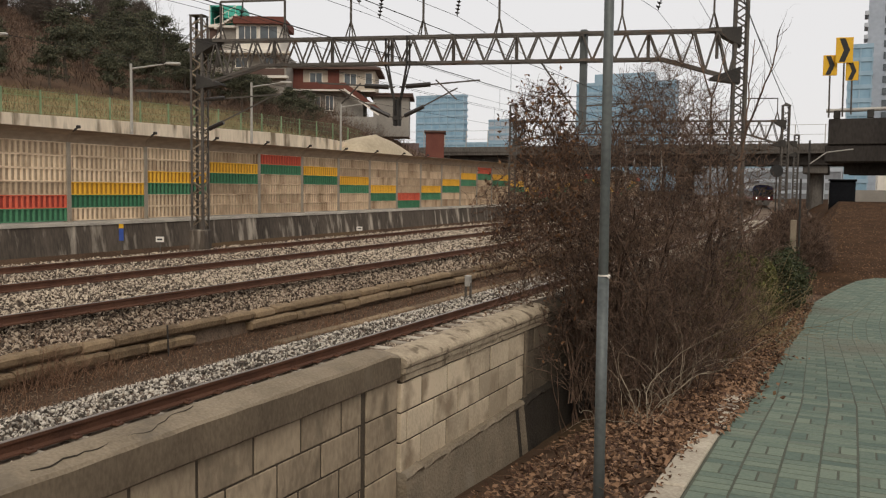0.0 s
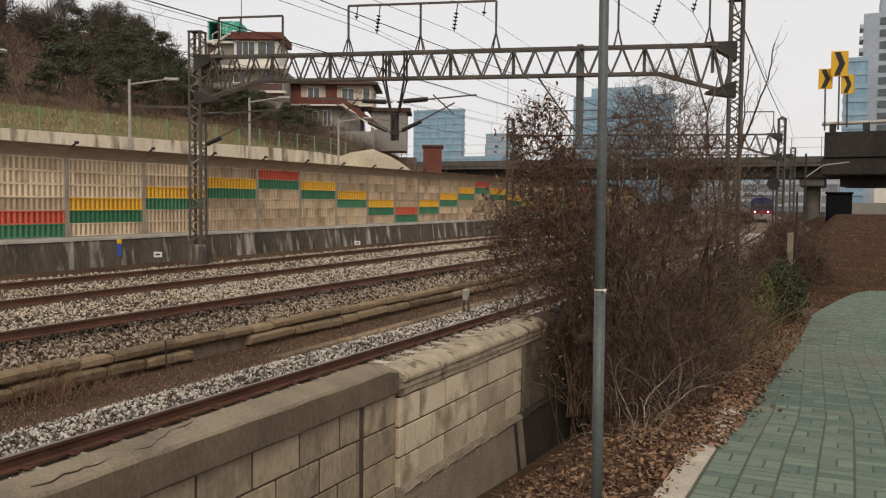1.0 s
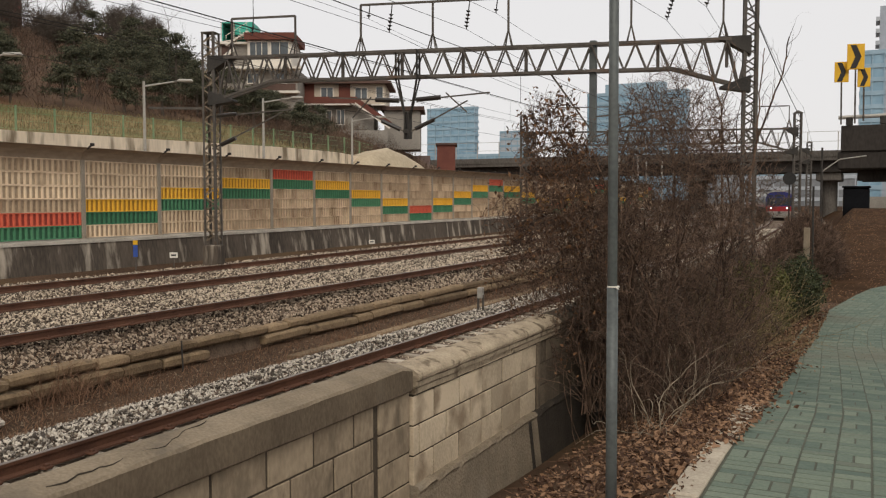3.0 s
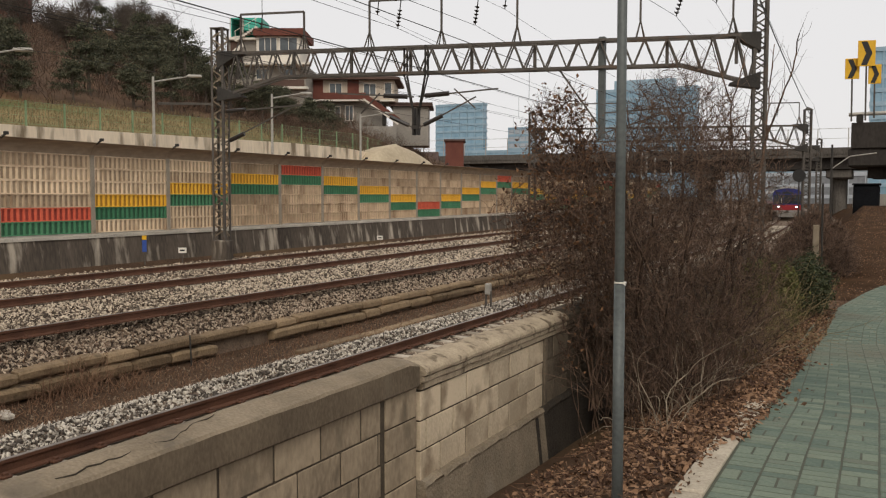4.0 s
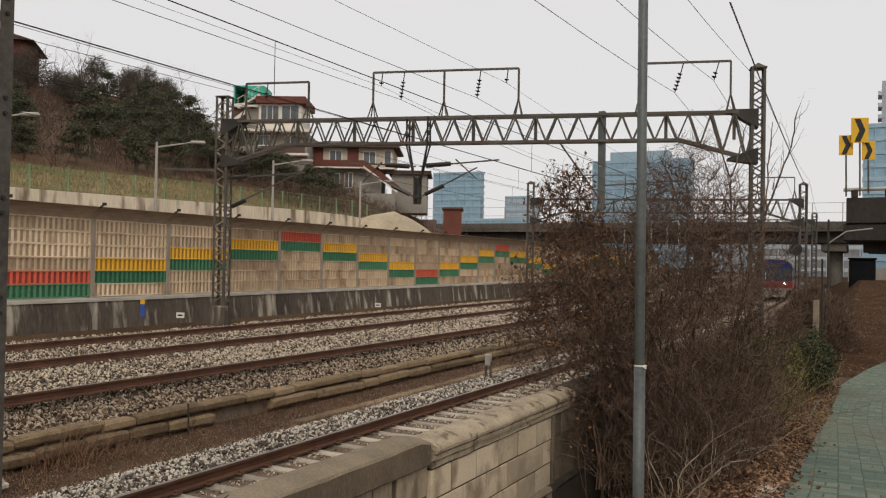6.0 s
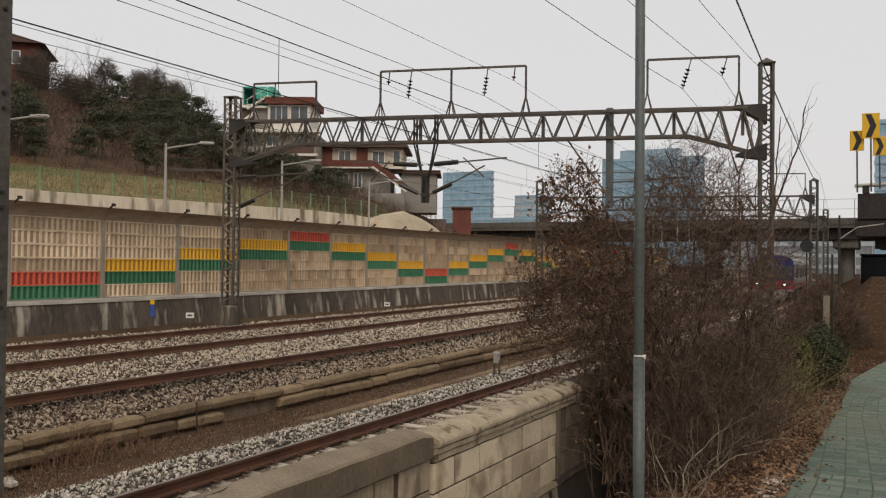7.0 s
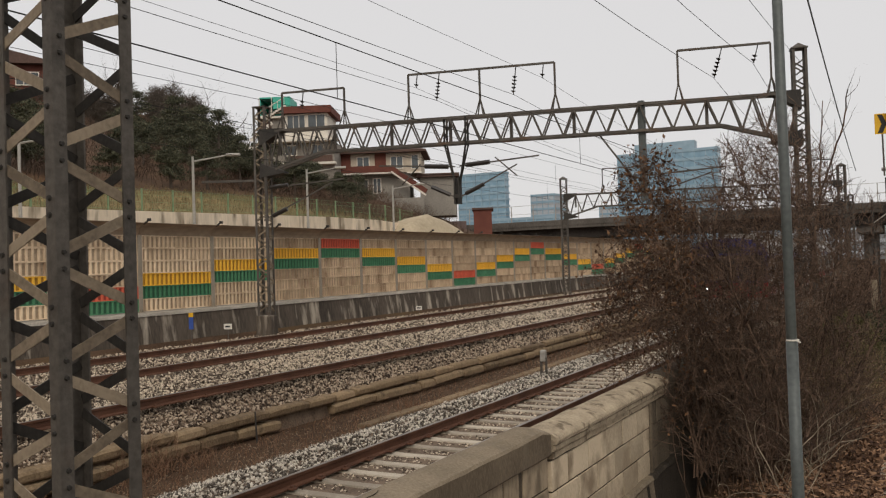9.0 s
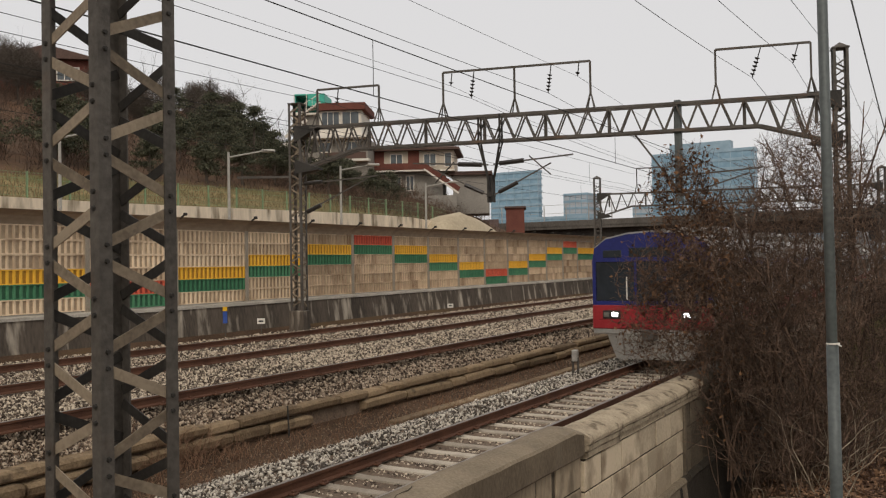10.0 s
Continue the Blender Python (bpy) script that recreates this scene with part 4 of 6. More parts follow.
arm = thing("cantilever_arm", "steel cantilever arms with insulators on the barrier mast", "catenary support")
mx, my = MASTL
part("arm", Shape().beam((mx, my, 5.9), (mx + 3.1, my + 0.8, 6.1), 0.05, 0.05).beam((mx, my, 4.7), (mx + 2.7, my + 0.7, 6.0), 0.045, 0.045).beam((mx - 2.6, my - 0.5, 6.3), (mx, my, 6.2), 0.07, 0.09), STEEL, arm)
part("insulator", Shape().rod((mx + 0.35, my + 0.1, 4.85), (mx + 0.9, my + 0.25, 5.1), 0.085, 0.085, 8), INSUL, arm)
part("insulator", Shape().rod((mx + 0.3, my, 5.92), (mx + 1.0, my + 0.2, 5.97), 0.07, 0.07, 8), INSUL, arm)


def catenary_pole(x, y, h, arm, label):
    t = thing("catenary_pole", label, "pole", "catenary poles", m=pose(x + shift(y), y, 0.3 + rise(y)))
    part("shaft", Shape().rod((0, 0, 0), (0, 0, h), 0.13, 0.10, 8), LAMP_GREY, t)
    for z in (h - 0.5, h - 1.5):
        part("crossarm", Shape().beam((-arm * 0.35, 0, z), (arm, 0, z + 0.1), 0.09, 0.09), STEEL, t)
    part("brace", Shape().beam((0, 0, h - 2.6), (arm * 0.8, 0, h - 1.5), 0.07, 0.07), STEEL, t)
    for f in (-0.3, 0.45, 0.9):
        part("insulator", Shape().rod((arm * f, 0, h - 1.42), (arm * f, 0, h - 1.0), 0.10, 0.07, 6), INSUL, t)


for x, y, h, arm in ((-25.5, 104, 9.5, 2.6), (-24.8, 118, 9.0, 3.0), (-27.6, 112, 8.2, 2.2), (-28.5, 128, 10.5, 2.8), (-24.9, 131, 9.4, 2.6), (-31.0, 120, 8.6, 2.4)):
    catenary_pole(x, y, h, arm, "slim grey catenary pole with crossarms beyond the barrier")


# ---- lamp pole by the path ----
pole = thing("steel_pole", "slim grey painted steel pole beside the path", "pole")
smooth(part("shaft", Shape().rod((-2.92, 5.02, 0.6), (-2.935, 5.02, 5.6), 0.0265, 0.0265, 20), POLE_GREY, pole))
smooth(part("sleeve", Shape().rod((-2.92, 5.02, 0.6), (-2.924, 5.02, 2.28), 0.0315, 0.0305, 20), POLE_GREY, pole, "slightly wider lower sleeve"))
part("cable_tie", Shape().rod((-2.92, 5.02, 2.283), (-2.92, 5.02, 2.291), 0.0335, 0.0335, 16).beam((-2.90, 4.995, 2.287), (-2.875, 4.96, 2.28), 0.006, 0.005), SIGN_WHITE, pole, "thin white cable tie")


# ---- between the tracks ----
kerb = thing("stone_kerb", "two uneven courses of old stone kerb holding the raised ballast", "kerb", kind="structure")
for row, (x, z, h) in enumerate(((-13.50, -0.115, 0.175), (-13.44, -0.345, 0.205))):
    y = 4.0 + row * 0.7
    while y < 62:
        L = random.choice((0.75, 0.95, 1.3, 1.7, 2.1))
        if not (row and 13.3 < y < 15.4):
            st = Shape()
            n = 7
            lean = random.uniform(-0.02, 0.02)
            for j in range(n + 1):
                e = 0.025 if j in (0, n) else 0.0
                b = (L - 0.05) * j / n
                top, bulge = h - e - 0.02 * abs(noise.noise((b * 2.5 + y * 3, row, 4))), 0.025 * noise.noise((b * 3 + y, 5, row))
                st.v += [(-0.18, b, 0.0), (0.075 - e + bulge, b, 0.0), (0.10 - e + bulge, b, 0.03), (0.105 - e + bulge + lean, b, top * 0.7), (0.07 - e + bulge + lean, b, top * 0.95), (-0.02, b, top), (-0.18, b, top)]
            st.f = [(j * 7 + i, j * 7 + (i + 1) % 7, j * 7 + 7 + (i + 1) % 7, j * 7 + 7 + i) for j in range(n) for i in range(7)] + [tuple(range(7)), tuple(n * 7 + i for i in range(7))]
            o = part("stone", st, LEDGE_STONE, kerb)
            o.matrix_world = pose(x + shift(y) + random.uniform(-0.025, 0.025), y, z + rise(y) + random.uniform(-0.015, 0.015), random.uniform(-0.8, 0.8), random.uniform(-3, 3), random.uniform(-1.0, 1.0))
        y += L
trough = thing("cable_trough", "low concrete cable trough edge in the weeds", "cable trough", kind="structure")
y = 15.0
while y < 60:
    o = part("cover", Shape().box(-0.14, 0, -0.2, 0.14, 1.18, 0.06, 0.02), LEDGE_STONE, trough)
    o.matrix_world = pose(-12.35 - 0.004 * (y - 15) + shift(y), y, -0.50 + rise(y), random.uniform(-0.6, 0.6), 0, random.uniform(-0.7, 0.7))
    y += 1.2
stake = thing("steel_stake", "short rusty steel stake beside the stone kerb", "stake")
part("rod", Shape().rod((-13.20, 12.75, -0.62), (-13.24, 12.75, 0.14), 0.018, 0.016, 6), STEEL_DARK, stake)
sig = thing("signal_box", "small grey trackside signal box on two legs", "signal box")
part("box", Shape().box(-11.05, 21.5, 0.15, -10.91, 21.68, 0.45, 0.02), LAMP_GREY, sig)
part("leg", Shape().beam((-11.05, 21.6, -0.55), (-11.05, 21.6, 0.25), 0.05, 0.05), STEEL, sig)
part("leg", Shape().beam((-10.91, 21.6, -0.55), (-10.91, 21.6, 0.25), 0.05, 0.05), STEEL, sig)
for x, y, z, m1, m2, lab, w, h in ((-24.75, 22.9, 1.02, SIGN_BLUE, SIGN_YELLOW, "small blue and yellow trackside marker plate on a stake", 0.16, 0.42), (-24.6, 24.6, 0.78, SIGN_WHITE, None, "small white trackside marker plate on a stake", 0.3, 0.2),
                                   (-24.45, 38.5, 0.68, SIGN_WHITE, None, "small white trackside marker plate on a stake", 0.3, 0.2)):
    t = thing("marker_plate", lab, "sign", "marker plates", m=pose(x, y, z, 0, 0, 25))
    part("stake", Shape().beam((0, 0.02, -0.75), (0, 0.02, 0.0), 0.03, 0.03), STEEL, t)
    part("plate", Shape().box(-w / 2, -0.015, -h / 2, w / 2, 0.015, h / 2, 0.006), m1, t)
    if m2:
        part("header", Shape().box(-w / 2, -0.02, h / 2 + 0.01, w / 2, 0.015, h / 2 + 0.16, 0.006), m2, t)
    else:
        part("print_bar", Shape().box(-0.09, -0.019, -0.03, 0.09, -0.014, 0.03), SIGN_BLACK, t)


def segments(segs, material, name):
    """Tapered three-sided twigs from rows of (x0, y0, z0, x1, y1, z1, r0, r1)."""
    a = np.asarray(segs, float)
    p, q, r0, r1 = a[:, 0:3], a[:, 3:6], a[:, 6], a[:, 7]
    d = q - p
    d /= np.linalg.norm(d, axis=1, keepdims=True) + 1e-9
    ref = np.where(np.abs(d[:, 2:3]) > 0.9, [[1.0, 0, 0]], [[0, 0, 1.0]])
    u = np.cross(d, ref)
    u /= np.linalg.norm(u, axis=1, keepdims=True) + 1e-9
    w = np.cross(d, u)
    n = len(a)
    v = np.zeros((n, 6, 3))
    for k in range(3):
        c, s = math.cos(2.094 * k), math.sin(2.094 * k)
        v[:, k] = p + (u * c + w * s) * r0[:, None]
        v[:, k + 3] = q + (u * c + w * s) * r1[:, None]
    f = np.array([[0, 1, 4, 3], [1, 2, 5, 4], [2, 0, 3, 5]])
    f = (f[None] + 6 * np.arange(n)[:, None, None]).reshape(-1, 4)
    return bulk(name, v.reshape(-1, 3), f, material)


def grow(out, tips, p, d, length, r, depth, wander=0.22, up=0.05, step=0.16, kids=0.5, spread=0.9, shrink=0.55, fence=None):
    """A branch that wanders upwards and throws off thinner ones."""
    n = max(2, int(length / step))
    for i in range(n):
        d = d + np.array([random.gauss(0, wander), random.gauss(0, wander), random.gauss(0, wander) + up])
        d /= np.linalg.norm(d)
        q = p + d * step
        if fence and not fence(q):
            break
        k0, k1 = 1 - 0.75 * i / n, 1 - 0.75 * (i + 1) / n
        out.append((*p, *q, r * k0, r * k1))
        p = q
        if depth and i > n * 0.2 and random.random() < kids:
            e = d + np.array([random.gauss(0, spread), random.gauss(0, spread), random.gauss(0, spread * 0.6)])
            grow(out, tips, p, e / np.linalg.norm(e), length * shrink * random.uniform(0.5, 1.0) * (1 - 0.4 * i / n), r * 0.55 * k1 + 0.0006, depth - 1, wander, up, step, kids, spread, shrink, fence)
    tips.append(p)


def fill(out, inside, lo, hi, n, reach=0.7, r=0.0045, tip=0.0016, twiglets=3, scale=1.0, deep=0.0):
    """Twigs that reach from the nearest branch into every part of an outline."""
    pts = rng.uniform(lo, hi, (n * 4, 3))
    pts = np.array([p for p in pts if inside(p)])[:n]
    base = np.array([out[0][0], out[0][1], out[0][2]])
    pts = pts[np.argsort(np.linalg.norm(pts - base, axis=1))]
    nodes = np.zeros((len(out) + len(pts) * 8, 3))
    m = len(out)
    nodes[:m] = np.array(out)[:, 3:6]
    for s in pts:
        d = nodes[:m] - s
        w = (d * d).sum(1) + 2.0 * np.maximum(d[:, 2] + 0.05 * scale, 0) ** 2
        i = int(w.argmin())
        p, L = nodes[i].copy(), float(np.linalg.norm(d[i]))
        if L > reach or L < 0.03 * scale:
            continue
        k = min(7, max(2, int(L / (0.09 * scale))))
        bow = rng.normal(0, 0.13 * L, 3)
        a = p
        for j in range(1, k + 1):
            f = j / k
            q = p + (s - p) * f + bow * 4 * f * (1 - f) * 0.5 + rng.normal(0, 0.012 * scale, 3)
            out.append((*a, *q, r + (tip - r) * (j - 1) / k * 0.6, r + (tip - r) * f * 0.6))
            nodes[m] = q
            m += 1
            a = q
        way = (s - p) / L
        for _ in range(twiglets):
            e = way + rng.normal(0, 0.75, 3) + (0, 0, 0.25)
            e /= np.linalg.norm(e)
            b, e2 = a if random.random() < 0.5 else q + (p - q) * 0.3, e
            for j in range(2):
                c = b + e2 * rng.uniform(0.05, 0.13) * scale
                out.append((*b, *c, tip * 1.3, tip * 0.9))
                b, e2 = c, e2 + rng.normal(0, 0.3, 3)
                e2 = e2 / np.linalg.norm(e2)


def leaves(points, lo, hi, material, name, jitter=0.05, flat=0.0):
    """Small folded leaves, one at every point."""
    c = np.asarray(points, float)
    n = len(c)
    c = c + rng.normal(0, jitter, c.shape) * (1, 1, 1 - flat)
    s = rng.uniform(lo, hi, (n, 1))
    a = rng.normal(size=(n, 3))
    a[:, 2] *= 1 - 0.85 * flat
    a /= np.linalg.norm(a, axis=1, keepdims=True)
    b = rng.normal(size=(n, 3))
    b[:, 2] *= 1 - 0.85 * flat
    b -= a * (a * b).sum(1, keepdims=True)
    b /= np.linalg.norm(b, axis=1, keepdims=True)
    u = np.cross(a, b)
    v = np.stack([c - a * s, c + b * s * 0.5 + u * s * 0.25, c + a * s, c - b * s * 0.5 + u * s * 0.25], 1)
    f = np.array([[0, 1, 2], [0, 2, 3]])
    f = (f[None] + 4 * np.arange(n)[:, None, None]).reshape(-1, 3)
    return bulk(name, v.reshape(-1, 3), f, material)


# weeds in the ditch and along the ballast
segs = []
for _ in range(3600):
    y = 5 + 34 * random.random() ** 1.4
    x = random.uniform(-13.35, -11.5) if random.random() < 0.85 else random.uniform(-14.0, -13.3)
    z = ground_z(x, y)
    h = random.uniform(0.05, 0.22) * (1.6 if 8 < y < 12 and x < -12.6 else 1)
    p = np.array([x, y, z])
    d = np.array([random.gauss(0, 0.5), random.gauss(0, 0.5), 1.0])
    tips = []
    grow(segs, tips, p, d / np.linalg.norm(d), h, 0.006, 1, step=0.07, kids=0.35)
for cx, cy, hh, n in ((-13.1, 10.3, 0.9, 60), (-13.2, 9.7, 0.6, 60), (-13.0, 11.0, 0.5, 40), (-12.6, 17.5, 0.35, 50)):
    for _ in range(n):
        d = np.array([random.gauss(0, 0.3), random.gauss(0, 0.3), 1.0])
        grow(segs, [], np.array([cx + random.gauss(0, 0.18), cy + random.gauss(0, 0.25), ground_z(cx, cy)]), d / np.linalg.norm(d), hh * random.uniform(0.4, 1), 0.007, 1, step=0.09, kids=0.4)
tagged(part("dry_weeds", segments(segs, WEED, "dry_weeds")), "dry reddish brown weeds in the ditch between the tracks", "weeds", kind="stuff")

# ---- path ----
path = thing("path", "footpath of green concrete pavers running down beside the bushes", "path", kind="structure")


def path_x(y):
    """How far the path has bent to the side at y."""
    return float(np.interp(y, [0, 8, 11, 14.5, 17, 19, 21, 24, 26, 28, 32], [0, 0, -0.1, -0.24, -0.24, -0.14, 0.1, 0.5, 0.85, 1.6, 4.0]))


bed = Shape()
yy = list(np.arange(-12, 33, 0.25))
for y in yy:
    bed.v += [(-2.45 + path_x(y), y, path_z(y) - 0.001), (1.0 + path_x(y), y, path_z(y) - 0.001)]
for i in range(len(yy) - 1):
    bed.f.append((2 * i, 2 * i + 1, 2 * i + 3, 2 * i + 2))
part("bed", bed, JOINT, path)
CW = 0.205
brick_a = Shape().box(0.004, 0.006, -0.05, CW - 0.005, 0.0955, 0.0, 0.005).mesh("paver", PAVER)
brick_b = Shape().box(0.004, 0.006, -0.05, CW / 2 - 0.004, 0.1955, 0.0, 0.005).mesh("paver", PAVER)
far_pavers = Shape()
count = 0
spots = []
for c in range(17):
    y, k = -2.0 + 0.05 * (c % 3), c
    while y < 31:
        x = -2.44 + c * CW
        if k % 5 == 2:
            spots += [(x, y, 1), (x + CW / 2, y, 1)]
            y += 0.2
        else:
            spots.append((x, y, 0))
            y += 0.1
        k += 1
spots.sort(key=lambda s: (not (4.6 < s[1] < 8.6 and s[0] < -1.0), s[1]))
for x, y, kind in spots:
    slope = (path_z(y + 0.2) - path_z(y)) / 0.2
    px = x + path_x(y)
    if count < 300 and 4.6 < y < 8.6 and x < -1.0:
        o = part("paver", brick_b if kind else brick_a, None, path)
        o.matrix_world = pose(px, y, path_z(y) + random.uniform(0.0005, 0.003), math.degrees(math.atan(slope)), random.uniform(-0.5, 0.5), 0)
        count += 1
    else:
        w, d = (CW / 2 - 0.007, 0.189) if kind else (CW - 0.009, 0.089)
        k = random.uniform(0.0005, 0.003)
        z, z1 = path_z(y) + k, path_z(y + d) + k
        far_pavers.add([(px + 0.003, y + 0.004, z), (px + w, y + 0.004, z), (px + w, y + d, z1), (px + 0.003, y + d, z1), (px, y, z - 0.02), (px + w + 0.003, y, z - 0.02), (px + w + 0.003, y + d + 0.003, z1 - 0.02), (px, y + d + 0.003, z1 - 0.02)],
                       [(0, 1, 2, 3), (4, 5, 1, 0), (5, 6, 2, 1), (6, 7, 3, 2), (7, 4, 0, 3)])
me = bpy.data.meshes.new("pavers")
me.from_pydata(far_pavers.v, [], far_pavers.f)
me.materials.append(PAVER_FAR)
tagged(part("pavers", me, None, path), kind="stuff")
kerb_mesh = Shape().box(-0.16, 0.006, -0.2, 0.0, 0.994, 0.012, 0.012).mesh("kerb_stone", KERB)
for k in range(-6, 10):
    y = k * 1.0
    slope = path_z(y + 1) - path_z(y)
    o = part("kerb_stone", kerb_mesh, None, path, "pale concrete kerb stone")
    o.matrix_world = pose(-2.452 + path_x(y), y, path_z(y) + random.uniform(0, 0.012) - (0.03 if k > 7 else 0.0), math.degrees(math.atan(slope)), random.uniform(-1, 1), -math.degrees(math.atan(path_x(y + 1) - path_x(y))))

# leaf litter
pts = []
for _ in range(26000):
    y = 3.2 + 17 * random.random() ** 1.3
    side = random.random()
    x = (-2.62 - abs(random.gauss(0, 0.75)) if side < 0.78 or y < 6.3 else random.uniform(-2.63, -2.40)) if side < 0.92 else -2.62 + abs(random.gauss(0, 0.1)) * (1.5 if 7.2 < y < 9.2 or 10.5 < y < 11.5 else 0.5)
    if x < -4.3 or (y < 5.6 and random.random() < 0.7):
        continue
    z = ground_z(x, y) + 0.02 if x < -2.61 else path_z(y) + 0.022
    pts.append((x, y, z + random.random() * 0.05 * (x < -2.6)))
for _ in range(14000):
    y = 20 + 40 * random.random() ** 1.3
    x = random.uniform(-5.5, 7.0)
    if x > -2.3 + path_x(min(y, 32)) and y < 30:
        continue
    pts.append((x, y, ground_z(x, y) + 0.02 + 0.05 * random.random()))
    pts.append((x + 0.1, y + 0.1, ground_z(x, y) + 0.05))
for _ in range(5000):
    y = 8.5 + 11 * random.random()
    x = -2.46 + path_x(y) - abs(random.gauss(0, 0.14)) + 0.05 * noise.noise((y * 2.3, 0, 0))
    pts.append((x, y, max(path_z(y) - 0.02, ground_z(x, y)) + 0.02 + 0.03 * random.random()))
tagged(part("leaf_litter", leaves(pts, 0.010, 0.036, DEAD_LEAF, "leaf_litter", 0.01, 0.6)), "dry brown fallen leaves along the kerb and under the bushes", "leaves", kind="stuff")
segs = []
for _ in range(1500):
    y = 3.5 + 12 * random.random()
    x = random.uniform(-4.2, -2.66)
    a = random.uniform(0, 6.28)
    L = random.uniform(0.05, 0.22)
    z = ground_z(x, y) + 0.025
    segs.append((x, y, z, x + L * math.cos(a), y + L * math.sin(a), z + random.uniform(-0.01, 0.05), 0.003, 0.0015))
tagged(part("dry_grass", segments(segs, WEED, "dry_grass")), "dry flattened grass stalks and twigs on the bank", "grass", kind="stuff")


# ---- bushes ----
def hull(cx, cy, rows, ky=1.0):
    """A lumpy outline: rows of height and radius round an upright axis."""
    zs, rs = [r[0] for r in rows], [r[1] for r in rows]

    def inside(p):
        r = float(np.interp(p[2], zs, rs, left=9.0, right=-1.0))
        a = math.hypot(p[0] - cx, (p[1] - cy) / ky)
        return a < r * (1.0 + 0.42 * noise.noise((p[0] * 2.1, p[1] * 2.1, p[2] * 2.1)))
    return inside


def bush(name, label, stems, material, leaf=None, size=(0.02, 0.04), r=0.012, depth=2, step=0.16, kids=0.5, up=0.03, keep=None, wander=0.22, fence=None, split=False, jitter=0.02, spread=0.9, shrink=0.55, piece="thicket"):
    """Stems that branch inside an outline; leaves sit on the thin twigs."""
    t = thing(name, label, "bush", "bushes")
    every = []
    for p, d, L in stems:
        d = np.array(d, float)
        segs = []
        grow(segs, [], np.array(p, float), d / np.linalg.norm(d), L, r * random.uniform(0.5, 1.2), depth, up=up, step=step, kids=kids, wander=wander, spread=spread, shrink=shrink, fence=fence)
        if split and segs:
            part("branch", segments(segs, material, "branch"), None, t)
        every += segs
    if not split:
        tagged(part(piece, segments(every, material, piece), None, t, "tangled bare branches"), kind="stuff")
    if leaf:
        thin = [s for s in every if s[7] < r * 0.45]
        pts = [np.array(s[3:6]) for s in thin for _ in range(int(keep) + (random.random() < keep % 1))]
        part("foliage", leaves(pts, *size, leaf, "foliage", jitter), None, t, "withered leaves" if leaf is VINE_LEAF else "small dark green leaves")
    return t


def vine(name, label, stems, inside, lo, hi, n, keep, size):
    """A leafy mass: a few stems, fine twigs that fill the outline, leaves on the twigs."""
    t = thing(name, label, "bush", "bushes")
    segs = []
    for p, d, L in stems:
        d, limb = np.array(d, float), []
        grow(limb, [], np.array(p, float), d / np.linalg.norm(d), L, random.uniform(0.006, 0.016), 0, wander=0.12, up=0.03, step=0.14, fence=inside)
        if limb:
            part("branch", segments(limb, TWIG, "branch"), None, t)
        segs += limb
    k = len(segs)
    fill(segs, inside, lo, hi, n, 0.7)
    tagged(part("twig_mass", segments(segs[k:], TWIG, "twig_mass"), None, t, "fine brown twigs"), kind="stuff")
    pts = [np.array(q[3:6]) for q in segs[k:] if random.random() < keep * 0.2]
    tagged(part("foliage", leaves(pts, *size, VINE_LEAF, "foliage", 0.015), None, t, "withered brown leaves"), kind="stuff")


stems = []
for i in range(30):
    a, k = i * 2.4 + random.uniform(-0.3, 0.3), random.random() ** 0.7
    x, y = -3.78 + 0.28 * math.cos(a), 10.6 + 0.55 * math.sin(a)
    stems.append(((x, y, ground_z(x, y) - 0.08), (0.5 * k * math.cos(a), 0.6 * k * math.sin(a), 1.0), random.uniform(2.6, 4.1)))
CROWN = hull(-3.76, 10.6, ((0.3, 1.0), (0.8, 0.95), (1.5, 1.22), (2.0, 1.22), (2.5, 1.06), (3.0, 1.0), (3.4, 0.92), (3.8, 0.62), (4.1, 0.36), (4.4, 0.14)), 1.3)
t = thing("bare_bush", "large tangled bare bush with dark brown twigs beside the path", "bush", "bushes")
segs = []
for p, d, L in stems:
    d, limb = np.array(d, float), []
    grow(limb, [], np.array(p, float), d / np.linalg.norm(d), L, random.uniform(0.012, 0.034), 1, wander=0.11, up=0.04, step=0.14, kids=0.35, spread=0.5, shrink=0.45, fence=CROWN)
    if limb:
        part("branch", segments(limb, TWIG, "branch"), None, t, "dark crooked branch")
    segs += limb
limbs = len(segs)
fill(segs, CROWN, (-5.4, 8.2, 0.45), (-2.2, 13.0, 4.35), 6800, 0.8)
tagged(part("twig_mass", segments(segs[limbs:], TWIG, "twig_mass"), None, t, "dense fine brown twigs"), kind="stuff")
stems = []
for _ in range(22):
    x, y = random.uniform(-4.5, -4.2), random.uniform(9.2, 10.9)
    stems.append(((x, y, ground_z(x, y)), (random.gauss(-0.2, 0.12), random.gauss(-0.05, 0.15), 1.0), random.uniform(1.8, 3.3)))
LEAN = hull(-4.78, 9.9, ((0.2, 0.7), (1.2, 0.62), (1.8, 0.8), (2.4, 0.85), (2.9, 0.62), (3.2, 0.42), (3.5, 0.2)), 1.4)
vine("vine_bush", "bush hung with withered brown leaves leaning over the wall", stems, LEAN, (-5.9, 8.4, 0.9), (-3.8, 11.3, 3.5), 1700, 0.7, (0.014, 0.032))
stems = []
for _ in range(9):
    stems.append(((random.uniform(-4.5, -4.3), random.uniform(9.5, 9.9), 0.4), (random.gauss(-0.13, 0.03), random.gauss(0, 0.03), 1.0), random.uniform(3.2, 3.7)))
